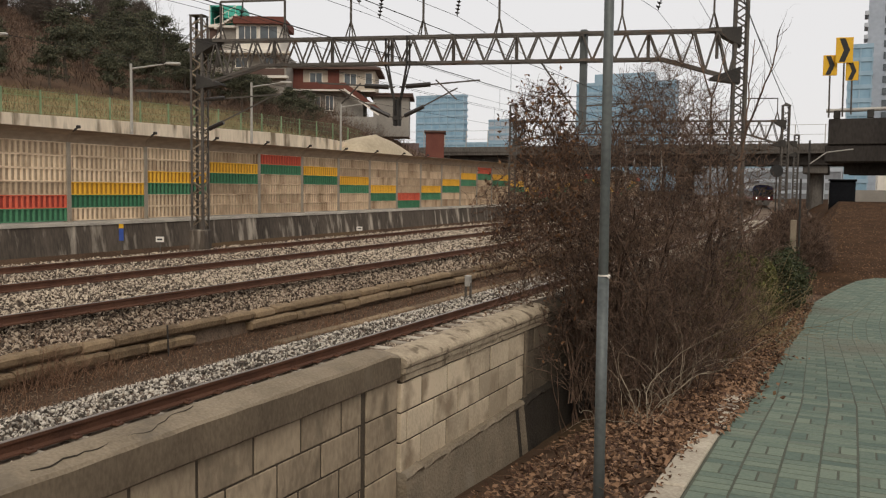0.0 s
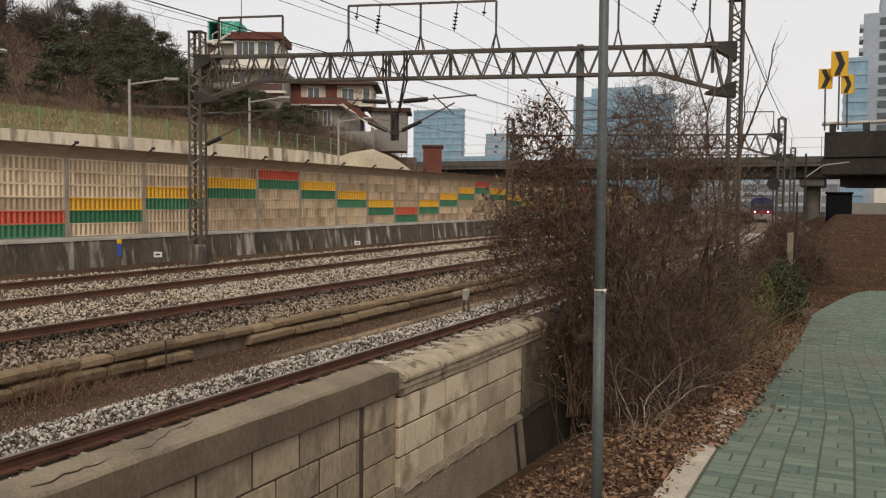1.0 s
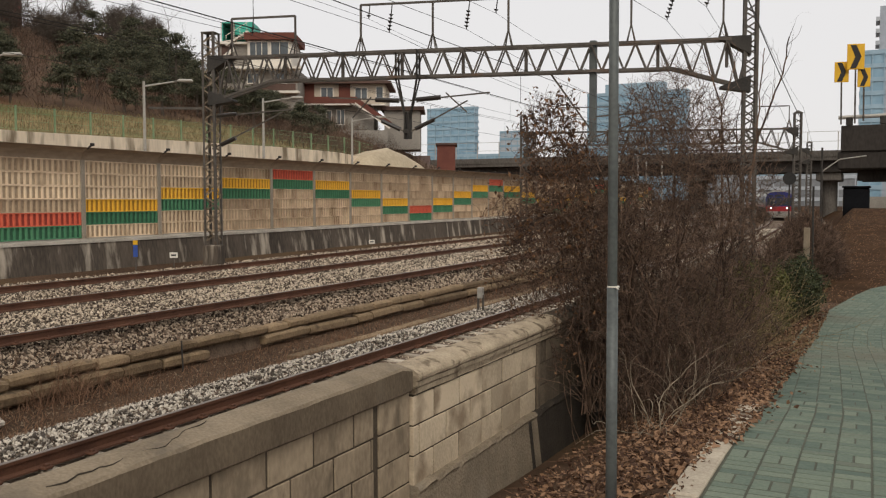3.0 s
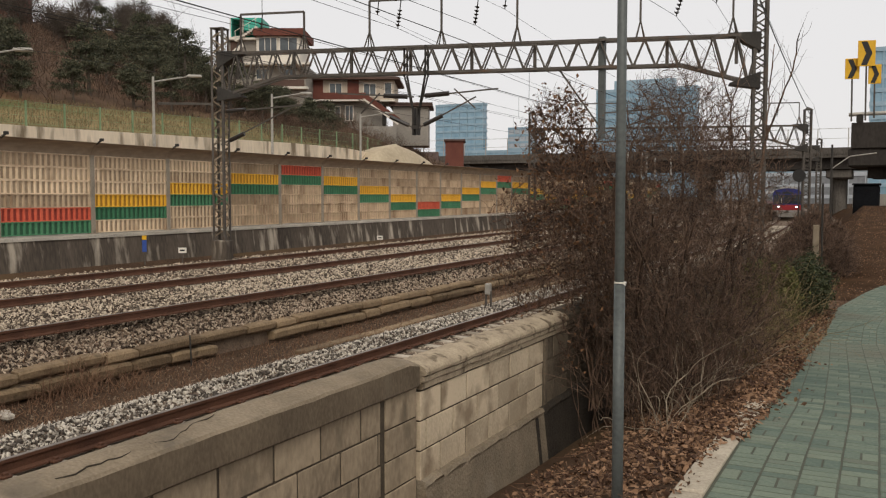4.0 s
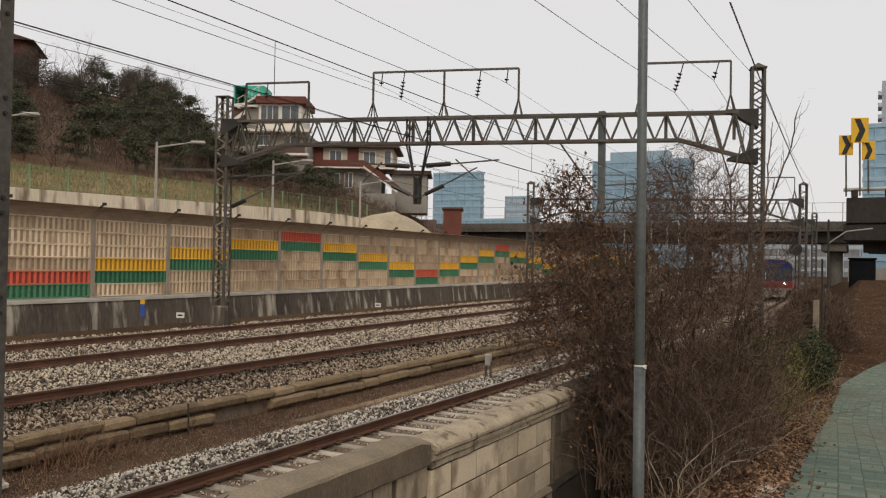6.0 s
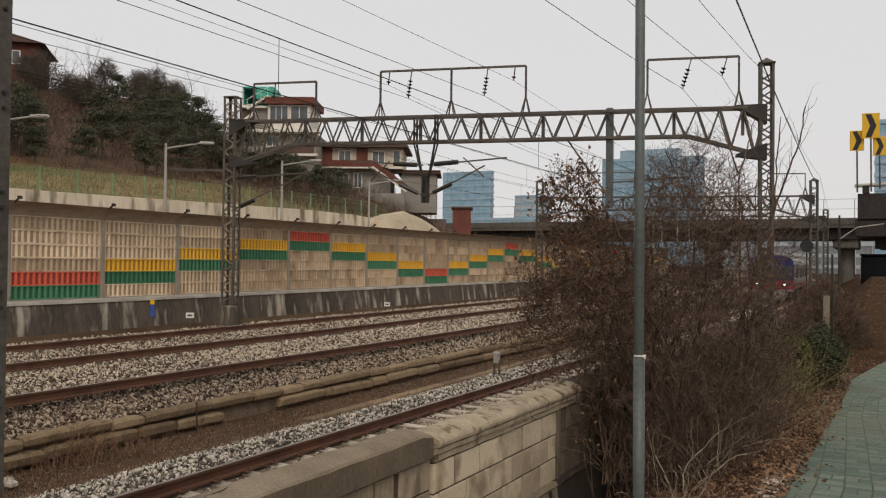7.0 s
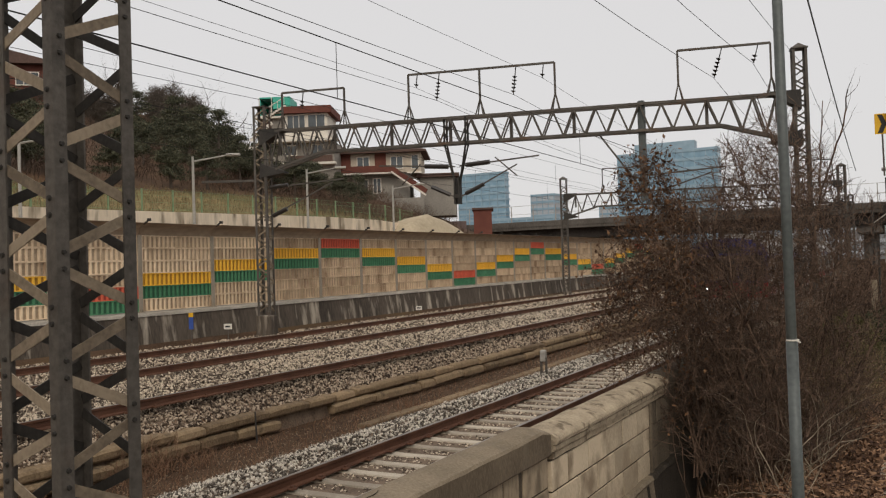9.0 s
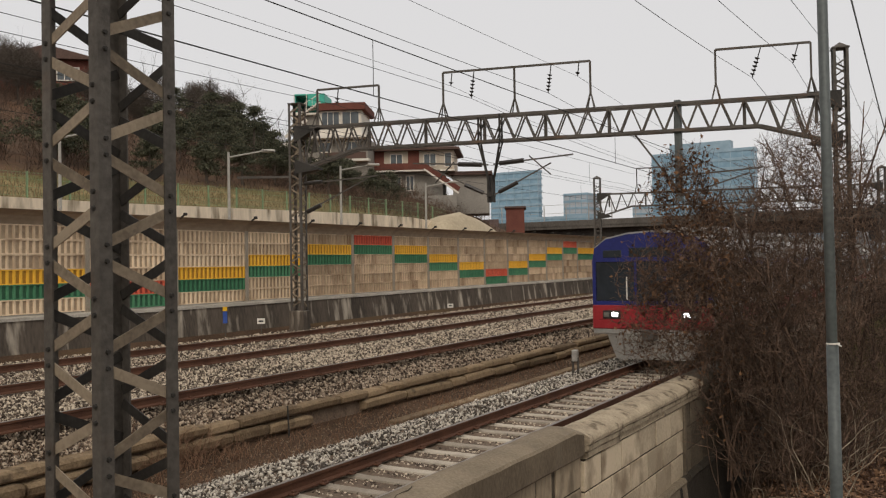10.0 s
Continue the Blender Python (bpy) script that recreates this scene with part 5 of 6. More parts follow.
TUFT = hull(-4.88, 9.7, ((0.2, 0.9), (2.3, 0.5), (2.8, 0.36), (3.3, 0.4), (3.7, 0.34), (3.95, 0.16)))
vine("leafy_vine", "tuft of withered brown vine leaves on top of the bush", stems, TUFT, (-5.5, 9.0, 2.2), (-4.2, 10.4, 4.0), 600, 2.0, (0.016, 0.038))
stems = []
for _ in range(48):
    x, y = random.gauss(-3.3, 0.2), random.uniform(7.8, 10.8)
    stems.append(((x, y, ground_z(x, y)), (random.gauss(0.05, 0.3), random.gauss(-0.2, 0.3), 1.0), random.uniform(0.7, 1.5)))
bush("dead_stalks", "pale dead stalks at the foot of the bush", stems, TWIG_PALE, r=0.0065, depth=0, kids=0.22, up=-0.07, step=0.1, wander=0.2, piece="stalk_mass")
stems = []
for _ in range(150):
    x, y = random.gauss(-3.6, 0.35), random.uniform(8.6, 12.0)
    stems.append(((x, y, ground_z(x, y)), (random.gauss(0.0, 0.4), random.gauss(-0.1, 0.4), 1.0), random.uniform(0.6, 1.5)))
bush("undergrowth", "low tangle of brown twigs under the bush", stems, TWIG, r=0.007, depth=2, kids=0.5, up=-0.02, step=0.11, wander=0.2)
stems = []
for _ in range(260):
    x, y = random.gauss(-3.4, 0.25), random.uniform(11.0, 14.8)
    stems.append(((x, y, ground_z(x, y)), (random.gauss(0.08, 0.3), random.gauss(-0.1, 0.3), 1.0), random.uniform(0.9, 2.0) * (1.0 - 0.07 * max(y - 12.0, 0.0))))
bush("dry_shrub", "olive brown dry shrub of thin arching stems", stems, DRY_STEM, r=0.007, depth=2, kids=0.45, up=-0.01, step=0.15, wander=0.2)
for cx, cy, top, leaf, lab, n in ((-3.0, 19.0, 1.72, SHRUB_LEAF, "dark green evergreen shrub at the bend of the path", 90), (-3.38, 16.2, 1.80, OLIVE_LEAF, "olive green evergreen shrub with yellowing tips beside the path", 150)):
    stems = []
    for _ in range(n):
        x, y = random.gauss(cx, 0.16), random.uniform(cy - 1.3, cy + 1.3)
        stems.append(((x, y, ground_z(x, y)), (random.gauss(0, 0.45), random.gauss(0, 0.45), 1.0), random.uniform(0.9, 1.6)))
    ROUND = hull(cx, cy, ((0.2, 0.40), (0.6, 0.47), (1.0, 0.50), (top - 0.35, 0.45), (top - 0.12, 0.30), (top, 0.1)), 2.8)
    bush("evergreen_shrub", lab, stems, DRY_STEM, leaf, (0.020, 0.045), r=0.008, depth=2, kids=0.75, keep=14, step=0.12, fence=ROUND, jitter=0.05)
stems = []
for _ in range(110):
    x, y = random.gauss(-3.45, 0.45), random.uniform(27.0, 32.0)
    stems.append(((x, y, ground_z(x, y)), (random.gauss(0, 0.35), random.gauss(0, 0.35), 1.0), random.uniform(1.2, 2.4)))
DOME = hull(-3.45, 29.3, ((0.2, 1.0), (1.0, 1.05), (1.5, 0.9), (1.9, 0.6), (2.2, 0.3), (2.4, 0.1)), 2.6)
t = bush("brown_shrub", "dense brown leafless shrub on the earth bank", stems, TWIG, r=0.02, depth=2, kids=0.5, step=0.2, fence=DOME)
segs = [(-3.45, 29.3, 0.3, -3.45 + 0.1 * math.cos(k), 29.3 + 0.3 * k - 1.5, 0.4, 0.01, 0.01) for k in range(11)]
fill(segs, DOME, (-4.7, 26.4, 0.3), (-2.2, 32.2, 2.4), 5200, 3.0, 0.012, 0.005, 3, 1.6)
tagged(part("twig_mass", segments(segs, TWIG, "twig_mass"), None, t, "dense fine brown twigs"), kind="stuff")
stub = thing("concrete_post", "short grey concrete post among the shrubs", "post")
part("shaft", Shape().box(-3.32, 26.5, 0.1, -3.16, 26.66, 2.0, 0.015), FOOTING, stub)
part("rod", Shape().rod((-3.08, 26.6, 0.1), (-3.1, 26.6, 3.15), 0.03, 0.03, 6), STEEL_DARK, stub)


def bare_tree(p, h, r, label, material=BARK, lean=(0, 0), kids=0.5, step=None, depth=3, trunks=3, wander=0.10, up=0.06, spread=0.75, shrink=0.5, fan=0.1):
    t = thing("bare_tree", label, "tree", "bare trees")
    segs, tips = [], []
    for k in range(trunks):
        grow(segs, tips, np.array([0, 0, -0.2]), np.array([lean[0] + random.gauss(0, fan), lean[1] + random.gauss(0, fan), 1.0]), h * random.uniform(0.75, 1.0), r * (1 if k == 0 else 0.6), depth, wander=wander, up=up,
             step=step or h / 13, kids=kids, spread=spread, shrink=shrink)
    cut = [s for s in segs if s[6] > r * 0.4]
    part("trunk", segments(cut, material, "trunk"), None, t)
    part("crown", segments([s for s in segs if s[6] <= r * 0.4], material, "crown"), None, t, "fine bare branches")
    t.matrix_world = pose(*p)
    return t


def crown_tree(h, label):
    """A leafless tree with a round, misty crown of fine twigs."""
    t = thing("bare_tree", label, "tree", "bare trees")
    segs = []
    for k in range(7):
        limb = []
        grow(limb, [], np.array([0, 0, 0.3 * h if k else -0.2]), np.array([0.0 if not k else 0.5 * math.cos(k), 0.0 if not k else 0.5 * math.sin(k), 1.0]), h * (0.9 if not k else 0.5), 0.13 if not k else 0.06, 1, wander=0.1, up=0.05, step=0.35, kids=0.35, spread=0.6)
        segs += limb
    k = len(segs)
    part("trunk", segments(segs, BARK, "trunk"), None, t)
    ball = hull(0, 0, ((0.28 * h, 0.1), (0.4 * h, 0.26 * h), (0.6 * h, 0.34 * h), (0.8 * h, 0.28 * h), (0.95 * h, 0.13 * h), (1.02 * h, 0.03 * h)))
    fill(segs, lambda p: p[2] > 0.28 * h and ball(p), (-0.4 * h, -0.4 * h, 0.28 * h), (0.4 * h, 0.4 * h, 1.02 * h), 230, 3.0, 0.022, 0.010, 4, 4.5)
    part("crown", segments(segs[k:], BARK, "crown"), None, t, "fine bare twigs")
    return t


def sapling(limbs, label):
    """A slender tree: crooked limbs through given bends, with fine drooping twigs along them."""
    t = thing("bare_tree", label, "tree", "bare trees")
    for r, bends in limbs:
        wood, twigs = [], []
        p = np.array(bends[0], float)
        for k, q in enumerate(bends[1:]):
            q = np.array(q, float)
            n = max(2, int(np.linalg.norm(q - p) / 0.2))
            a = p
            for i in range(1, n + 1):
                b = p + (q - p) * i / n + rng.normal(0, 0.012, 3)
                f = (k + i / n) / len(bends)
                wood.append((*a, *b, r * (1.05 - 0.8 * f), r * (1.0 - 0.8 * f)))
                if b[2] > 3.6 and random.random() < 0.8:
                    d = (q - p) / np.linalg.norm(q - p) + np.array([random.gauss(0, 0.6), random.gauss(0, 0.6), random.gauss(0, 0.35)])
                    grow(twigs, [], b, d / np.linalg.norm(d), random.uniform(0.35, 0.9), 0.009, 2, wander=0.16, up=0.02, step=0.12, kids=0.4, spread=0.7)
                a = b
            p = q
        part("limb", segments(wood, TWIG, "limb"), None, t)
        if twigs:
            tagged(part("twig_mass", segments(twigs, TWIG, "twig_mass"), None, t, "fine bare twigs"), kind="stuff")


sapling(((0.045, ((-4.95, 23, -0.2), (-5.0, 23, 2.4), (-5.05, 23, 5.1))), (0.026, ((-5.05, 23, 5.1), (-5.32, 22.9, 5.87), (-5.55, 22.8, 6.7))), (0.024, ((-5.05, 23, 5.1), (-4.88, 23.1, 5.67), (-4.7, 23.2, 6.5)))),
        "slender bare sapling with a high fork beside the track")
sapling(((0.045, ((-4.7, 23, -0.2), (-4.45, 23, 2.4), (-4.22, 23, 4.14), (-3.99, 23, 4.82), (-3.64, 23, 5.8), (-3.54, 23, 6.7))), (0.024, ((-4.22, 23, 4.14), (-4.16, 23.1, 5.58), (-4.08, 23.1, 6.5)))),
        "slender leaning bare sapling with fine twigs")
bare_tree((-3.4, 14.2, 0.1), 5.4, 0.034, "thin bare sapling rising out of the bush", TWIG, kids=0.5, depth=2, trunks=2, lean=(0.03, 0))
bare_tree((-4.25, 14.6, 0.0), 5.5, 0.034, "thin bare sapling rising out of the bush", TWIG, kids=0.45, depth=2, trunks=1)



# ---- beyond the barrier: retaining wall, fence, lamps ----
ret = thing("retaining_wall", "pale stained concrete retaining wall below the grass verge", "retaining wall", kind="structure")


def ret_z(y):
    return float(np.interp(y, [-50, 25, 44, 52, 60], [5.45, 5.72, 6.05, 6.05, 5.4]))


y = -40.0
while y < 51:
    s = Shape().add([(-34.5, y, 1.5), (-33.9, y, 1.5), (-34.0, y, ret_z(y)), (-34.4, y, ret_z(y)), (-34.5, y + 5.98, 1.5), (-33.9, y + 5.98, 1.5), (-34.0, y + 5.98, ret_z(y + 6)), (-34.4, y + 5.98, ret_z(y + 6))],
                    [(0, 1, 2, 3), (4, 7, 6, 5), (1, 5, 6, 2), (2, 6, 7, 3), (3, 7, 4, 0)])
    part("bay", s, CONC_PALE, ret)
    y += 6.0
fence = thing("mesh_fence", "green steel post fence on the retaining wall", "fence")
y = -38.0
while y < 56:
    part("post", Shape().beam((-34.7, y, ret_z(y) - 0.3), (-34.7, y, ret_z(y) + 1.15), 0.07, 0.07), FENCE_GREEN, fence)
    r = Shape()
    for h in (0.15, 0.5, 0.85, 1.1):
        r.beam((-34.7, y, ret_z(y) + h), (-34.7, y + 2.0, ret_z(y + 2) + h), 0.012, 0.012)
    for k in range(1, 12):
        r.beam((-34.7, y + k * 0.166, ret_z(y) + 0.1), (-34.7, y + k * 0.166, ret_z(y) + 1.1), 0.006, 0.006)
    part("mesh_bay", r, FENCE_GREEN, fence)
    y += 2.0


def street_lamp(p, h, arm, yaw, label):
    t = thing("street_lamp", label, "street lamp", "street lamps", m=pose(*p, 0, 0, yaw))
    part("pole", Shape().rod((0, 0, 0), (0, 0, h), 0.09, 0.06, 8), LAMP_GREY, t)
    part("arm", Shape().rod((0, 0, h - 0.25), (arm, 0, h + 0.05), 0.045, 0.035, 6), LAMP_GREY, t)
    part("lamp_head", Shape().box(arm - 0.1, -0.13, h - 0.01, arm + 0.6, 0.13, h + 0.13, 0.04), LAMP_GREY, t)
    return t


street_lamp((-33.3, 32.0, 2.2), 6.35, 1.7, 35, "grey street lamp with a single arm by the retaining wall")
street_lamp((-33.3, 41.2, 2.2), 6.5, 1.7, 35, "grey street lamp with a single arm by the retaining wall")
street_lamp((-33.3, 22.5, 2.2), 6.2, 1.7, 35, "grey street lamp with a single arm by the retaining wall")
street_lamp((-33.3, 50.8, 2.2), 6.2, 1.7, 35, "grey street lamp with a single arm by the retaining wall")
mound = Shape()
for j in range(9):
    for i in range(19):
        y = 47.8 + i * 1.0
        top = float(np.interp(y, [47, 50, 51.5, 53, 54.5, 56, 58, 61, 63, 66], [2.0, 2.4, 5.2, 6.2, 6.5, 6.6, 6.25, 5.35, 4.3, 2.2]))
        f = min(j / 5.0, 1.0)
        mound.v.append((-31.3 - 2.1 * f - max(j - 5, 0) * 0.7 + 0.12 * noise.noise((i * 0.6, j * 0.9, 5)), y, 1.9 + (top - 1.9) * math.sin(f * 1.57) ** 0.8 - 0.12 * max(j - 5, 0) + 0.10 * noise.noise((i * 0.7, j * 0.8, 0))))
for j in range(8):
    for i in range(18):
        mound.f.append((j * 19 + i, j * 19 + i + 1, (j + 1) * 19 + i + 1, (j + 1) * 19 + i))
smooth(solo("concrete_slope", mound, SHOTCRETE, "tan sprayed concrete slope at the end of the retaining wall", "slope", kind="structure"))


# ---- trees on the hill ----
def pine(h, label):
    """A pine with a bare lower trunk and loose, flat needle sprays on spreading boughs."""
    t = thing("pine_tree", label, "tree", "pine trees")
    lean = random.uniform(-0.1, 0.1) * h
    trunk = Shape().rod((0, 0, -0.3), (lean * 0.4, 0, h * 0.5), 0.10, 0.07, 7).rod((lean * 0.4, 0, h * 0.5), (lean, 0.06, h * 0.97), 0.07, 0.02, 6)
    pts = []
    for k in range(34):
        f = random.uniform(0.30, 0.99)
        reach = 0.40 * h * (1 - ((f - 0.30) / 0.74) ** 1.4) * random.uniform(0.45, 1.15) + 0.12
        a = random.uniform(0, 6.28)
        root = np.array([lean * f * f, 0, f * h])
        tip = root + (reach * math.cos(a), reach * math.sin(a), random.uniform(-0.05, 0.22) * reach)
        trunk.rod(root, tip, 0.025, 0.008, 4)
        for m in np.linspace(0.4, 1.0, 4):
            c = root + (tip - root) * m + rng.normal(0, 0.06, 3)
            pts += [c + rng.normal(0, 1, 3) * (0.17, 0.17, 0.06) * (0.6 + 0.14 * h) for _ in range(34)]
    part("trunk", trunk, BARK, t)
    part("crown", leaves(pts, 0.03, 0.085, NEEDLE, "crown", 0.03), None, t, "dark green needle sprays")
    return t


def on_hill(x, y):
    return pose(x, y, ground_z(x, y) - 0.1, 0, 0, random.uniform(0, 360))


pines = [pine(h, "dark green pine tree on the brown hillside") for h in (2.4, 3.0, 3.5, 4.0)]
spots = []
for k in range(270):
    x, y = -43 - 19 * random.random() ** 1.2, random.uniform(6, 78)
    if all((x - a) ** 2 + (y - b) ** 2 > 2.6 for a, b in spots) and -x / y > (0.98 if x < -51 else 0.70) and not (x < -56 and -x / y > 1.25) and not (x < -49 and random.random() < 0.55):
        spots.append((x, y))
for i, (x, y) in enumerate(spots):
    if i < 4:
        pines[i].matrix_world = on_hill(x, y)
    else:
        copy_thing(pines[i % 4], on_hill(x, y) @ Matrix.Scale(random.uniform(0.8, 1.35), 4))
bares = [crown_tree(h, "leafless grey tree on the hill crest") for h in (3.2, 4.0, 4.8)]
for i in range(26):
    x = random.uniform(-82, -62)
    y = -x / random.uniform(0.97, 1.7)
    m = on_hill(x, y)
    if i < 3:
        bares[i].matrix_world = m
    else:
        copy_thing(bares[i % 3], m)
for x, y, h, lab in ((-74.5, 75.5, 8.0, "tall leafless tree with a wide fan of branches on the crest"), (-78.5, 66.5, 6.6, "leafless tree with upright branches beside the crest house"), (-70.5, 76.0, 6.2, "broad leafless tree with a dense crown near the houses"),
                     (-68.6, 78.5, 6.0, "slim leafless tree behind the upper house"), (-78, 62.5, 5.5, "leafless tree with upright branches beside the crest house"), (-72, 71.5, 4.6, "small leafless tree on the upper slope"), (-80, 54, 6.5, "leafless tree with upright branches beside the crest house")):
    bare_tree((x, y, ground_z(x, y) - 0.1), h, 0.07, lab, BARK, kids=0.66, depth=3, trunks=4, wander=0.15, up=0.05, spread=0.6, shrink=0.45, fan=0.2, step=0.33)
segs = []
for _ in range(5200):
    x, y = random.uniform(-82, -42), random.uniform(6, 92)
    if x > -44 and random.random() < 0.7:
        continue
    p = np.array([x, y, ground_z(x, y)])
    for _ in range(4):
        d = np.array([random.gauss(0, 0.45), random.gauss(0, 0.45), 1.0])
        grow(segs, [], p + rng.normal(0, 0.3, 3) * (1, 1, 0), d / np.linalg.norm(d), random.uniform(0.7, 1.9), 0.022, 1, step=0.3, kids=0.5)
tagged(part("hill_brushwood", segments(segs, TWIG, "hill_brushwood")), "brown leafless brushwood covering the hillside", "brushwood", kind="stuff")
segs = []
for _ in range(9000):
    x, y = random.uniform(-43, -34.8), random.uniform(2, 55)
    h = random.uniform(0.1, 0.4)
    z = ground_z(x, y) - 0.03
    segs.append((x, y, z, x + random.gauss(0, 0.12), y + random.gauss(0, 0.12), z + h, 0.014, 0.005))
tagged(part("verge_tufts", segments(segs, DRY_STEM, "verge_tufts")), "dry straw-coloured grass tufts on the verge", "grass", kind="stuff")
segs = []
for _ in range(1900):
    x, y = random.choice((random.gauss(-37.0, 1.8), random.uniform(-52, -36))), random.uniform(46, 82)
    p = np.array([x, y, ground_z(x, y)])
    d = np.array([random.gauss(0, 0.5), random.gauss(0, 0.5), 1.0])
    grow(segs, [], p, d / np.linalg.norm(d), random.uniform(0.7, 2.2), 0.02, 2, step=0.25, kids=0.5)
tagged(part("slope_brushwood", segments(segs, TWIG, "slope_brushwood")), "tangled brown brushwood below the houses", "brushwood", kind="stuff")


# ---- houses ----
def window(parent, x0, z0, x1, z1, y=0.0, bars=2, frame_mat=None):
    w = part("window", Shape().box(x0, y - 0.06, z0, x1, y + 0.05, z1), WINDOW, parent, "dark window pane")
    f = Shape().box(x0 - 0.1, y - 0.1, z0 - 0.1, x1 + 0.1, y + 0.02, z0).box(x0 - 0.1, y - 0.1, z1, x1 + 0.1, y + 0.02, z1 + 0.1).box(x0 - 0.1, y - 0.1, z0, x0, y + 0.02, z1).box(x1, y - 0.1, z0, x1 + 0.1, y + 0.02, z1)
    for k in range(1, bars):
        x = x0 + (x1 - x0) * k / bars
        f.box(x - 0.04, y - 0.09, z0, x + 0.04, y + 0.01, z1)
    part("frame", f, frame_mat or LIGHT_PAINT, w)
    return w


h1 = thing("house", "two-storey maroon and cream house with outside stair on the hill", "house", "houses", m=pose(-59.4, 83.5, 11.2, 0, 0, 25.7))
part("lower_wall", Shape().box(-1.0, 0.8, -3, 7.2, 7.0, 2.5), GREY_RENDER, h1)
part("upper_wall", Shape().box(-1.2, 0, 2.6, 8.6, 7.2, 4.85), CREAM, h1)
part("brick_panel", Shape().box(-1.22, -0.05, 2.6, 0.5, 0.3, 4.85), BRICK_RED, h1)
part("brick_panel", Shape().box(3.3, -0.05, 2.9, 4.6, 0.3, 4.85), BRICK_RED, h1)
part("floor_band", Shape().box(-1.3, -0.5, 2.45, 5.6, 0.2, 2.62).box(7.0, -0.12, 2.45, 8.7, 0.2, 2.62), LIGHT_PAINT, h1)
part("parapet", Shape().box(-1.25, -0.48, 2.62, 5.4, -0.3, 3.4), BRICK_RED, h1, "maroon brick balcony parapet")
roof = Shape().add([(-2.0, -0.9, 4.85), (9.3, -0.9, 4.85), (9.3, 8, 4.85), (-2.0, 8, 4.85), (-2.0, -0.9, 5.1), (9.3, -0.9, 5.1), (9.3, 8, 5.1), (-2.0, 8, 5.1), (0.5, 2.8, 6.0), (6.8, 2.8, 6.0), (6.8, 4.4, 6.0), (0.5, 4.4, 6.0)],
                   [(0, 3, 2, 1), (0, 1, 5, 4), (1, 2, 6, 5), (2, 3, 7, 6), (3, 0, 4, 7), (4, 5, 9, 8), (5, 6, 10, 9), (6, 7, 11, 10), (7, 4, 8, 11), (8, 9, 10, 11)])
part("roof", roof, ROOF_DARK, h1, "low dark red hipped roof")
window(h1, 1.3, 3.35, 2.6, 4.45)
window(h1, 5.2, 3.1, 6.5, 4.4)
window(h1, 7.6, 3.0, 8.3, 4.5, bars=1)
window(h1, 1.2, 0.6, 2.3, 1.9, y=0.8)
window(h1, 3.0, 0.4, 3.8, 2.0, y=0.8)
st = part("stair", Shape().beam((5.2, -0.5, 3.0), (9.2, -1.2, 0.1), 0.18, 0.75), BRICK_RED, h1, "outside stair with a white edge")
part("stair_edge", Shape().beam((5.2, -0.62, 2.66), (9.2, -1.32, -0.25), 0.1, 0.2), LIGHT_PAINT, st)
part("annex", Shape().box(8.4, 1.0, -2.5, 12.5, 6, 2.0), GREY_RENDER, h1)
part("annex_roof", Shape().box(8.0, 0.5, 2.0, 13.0, 6.4, 2.25).box(8.0, 0.4, 2.25, 13.0, 0.6, 2.4), ROOF_DARK, h1)
for k in range(9):
    part("railing_bar", Shape().beam((-3.2 + k * 0.3, -1.2, 0.5), (-3.2 + k * 0.3, -1.2, 1.7), 0.06, 0.06), LIGHT_PAINT, h1)
part("garden_wall", Shape().box(-4, -1.6, -2.5, 9, -1.35, -0.5), GREY_RENDER, h1)

h2 = thing("house", "tall hillside house with maroon roof band, wide windows and green canopy", "house", "houses", m=pose(-63.6, 75.6, 15.6, 0, 0, 25.7))
part("lower_wall", Shape().box(-2.2, 0.6, -5, 6.6, 8, 1.5), GREY_RENDER, h2)
part("terrace", Shape().box(-1.2, -0.7, 1.35, 7.2, 0.6, 1.62), LIGHT_PAINT, h2)
part("upper_wall", Shape().box(1.3, 0.2, 1.5, 6.0, 6.0, 4.5), LIGHT_PAINT, h2)
part("roof_band", Shape().box(1.1, -0.4, 4.5, 6.5, 6.4, 5.25), BRICK_RED, h2, "maroon roof band")
window(h2, 1.6, 2.75, 3.5, 4.3, y=0.2, bars=3)
window(h2, 3.9, 2.75, 5.7, 4.3, y=0.2, bars=2)
part("stair_tower", Shape().box(-1.9, 1.0, -3, 1.28, 5.5, 4.4), GREY_RENDER, h2)
part("tower_panel", Shape().box(-1.7, 0.95, 1.7, -0.4, 1.0, 4.1), ROOF_DARK, h2)
for k in range(9):
    part("stair_step", Shape().box(-1.1 + k * 0.27, 0.3, 4.0 + k * 0.17, -0.80 + k * 0.27, 0.95, 4.2 + k * 0.17), LIGHT_PAINT, h2)
part("stair_rail", Shape().beam((-1.1, 0.25, 5.0), (1.4, 0.25, 6.5), 0.05, 0.06), LIGHT_PAINT, h2, "white rail of the stair to the roof terrace")
for k in range(4):
    part("baluster", Shape().beam((-1.0 + k * 0.75, 0.25, 4.2 + k * 0.46), (-1.0 + k * 0.75, 0.25, 5.05 + k * 0.46), 0.04, 0.04), LIGHT_PAINT, h2)
part("side_slab", Shape().box(-2.3, 0.5, 4.2, 1.28, 1.0, 4.42), LIGHT_PAINT, h2)
part("lower_slab", Shape().box(-2.6, -0.4, -1.2, 6.9, 0.6, -0.95), LIGHT_PAINT, h2)
part("lower_panel", Shape().box(1.6, 0.5, -0.9, 6.4, 0.62, -0.1), ROOF_DARK, h2)
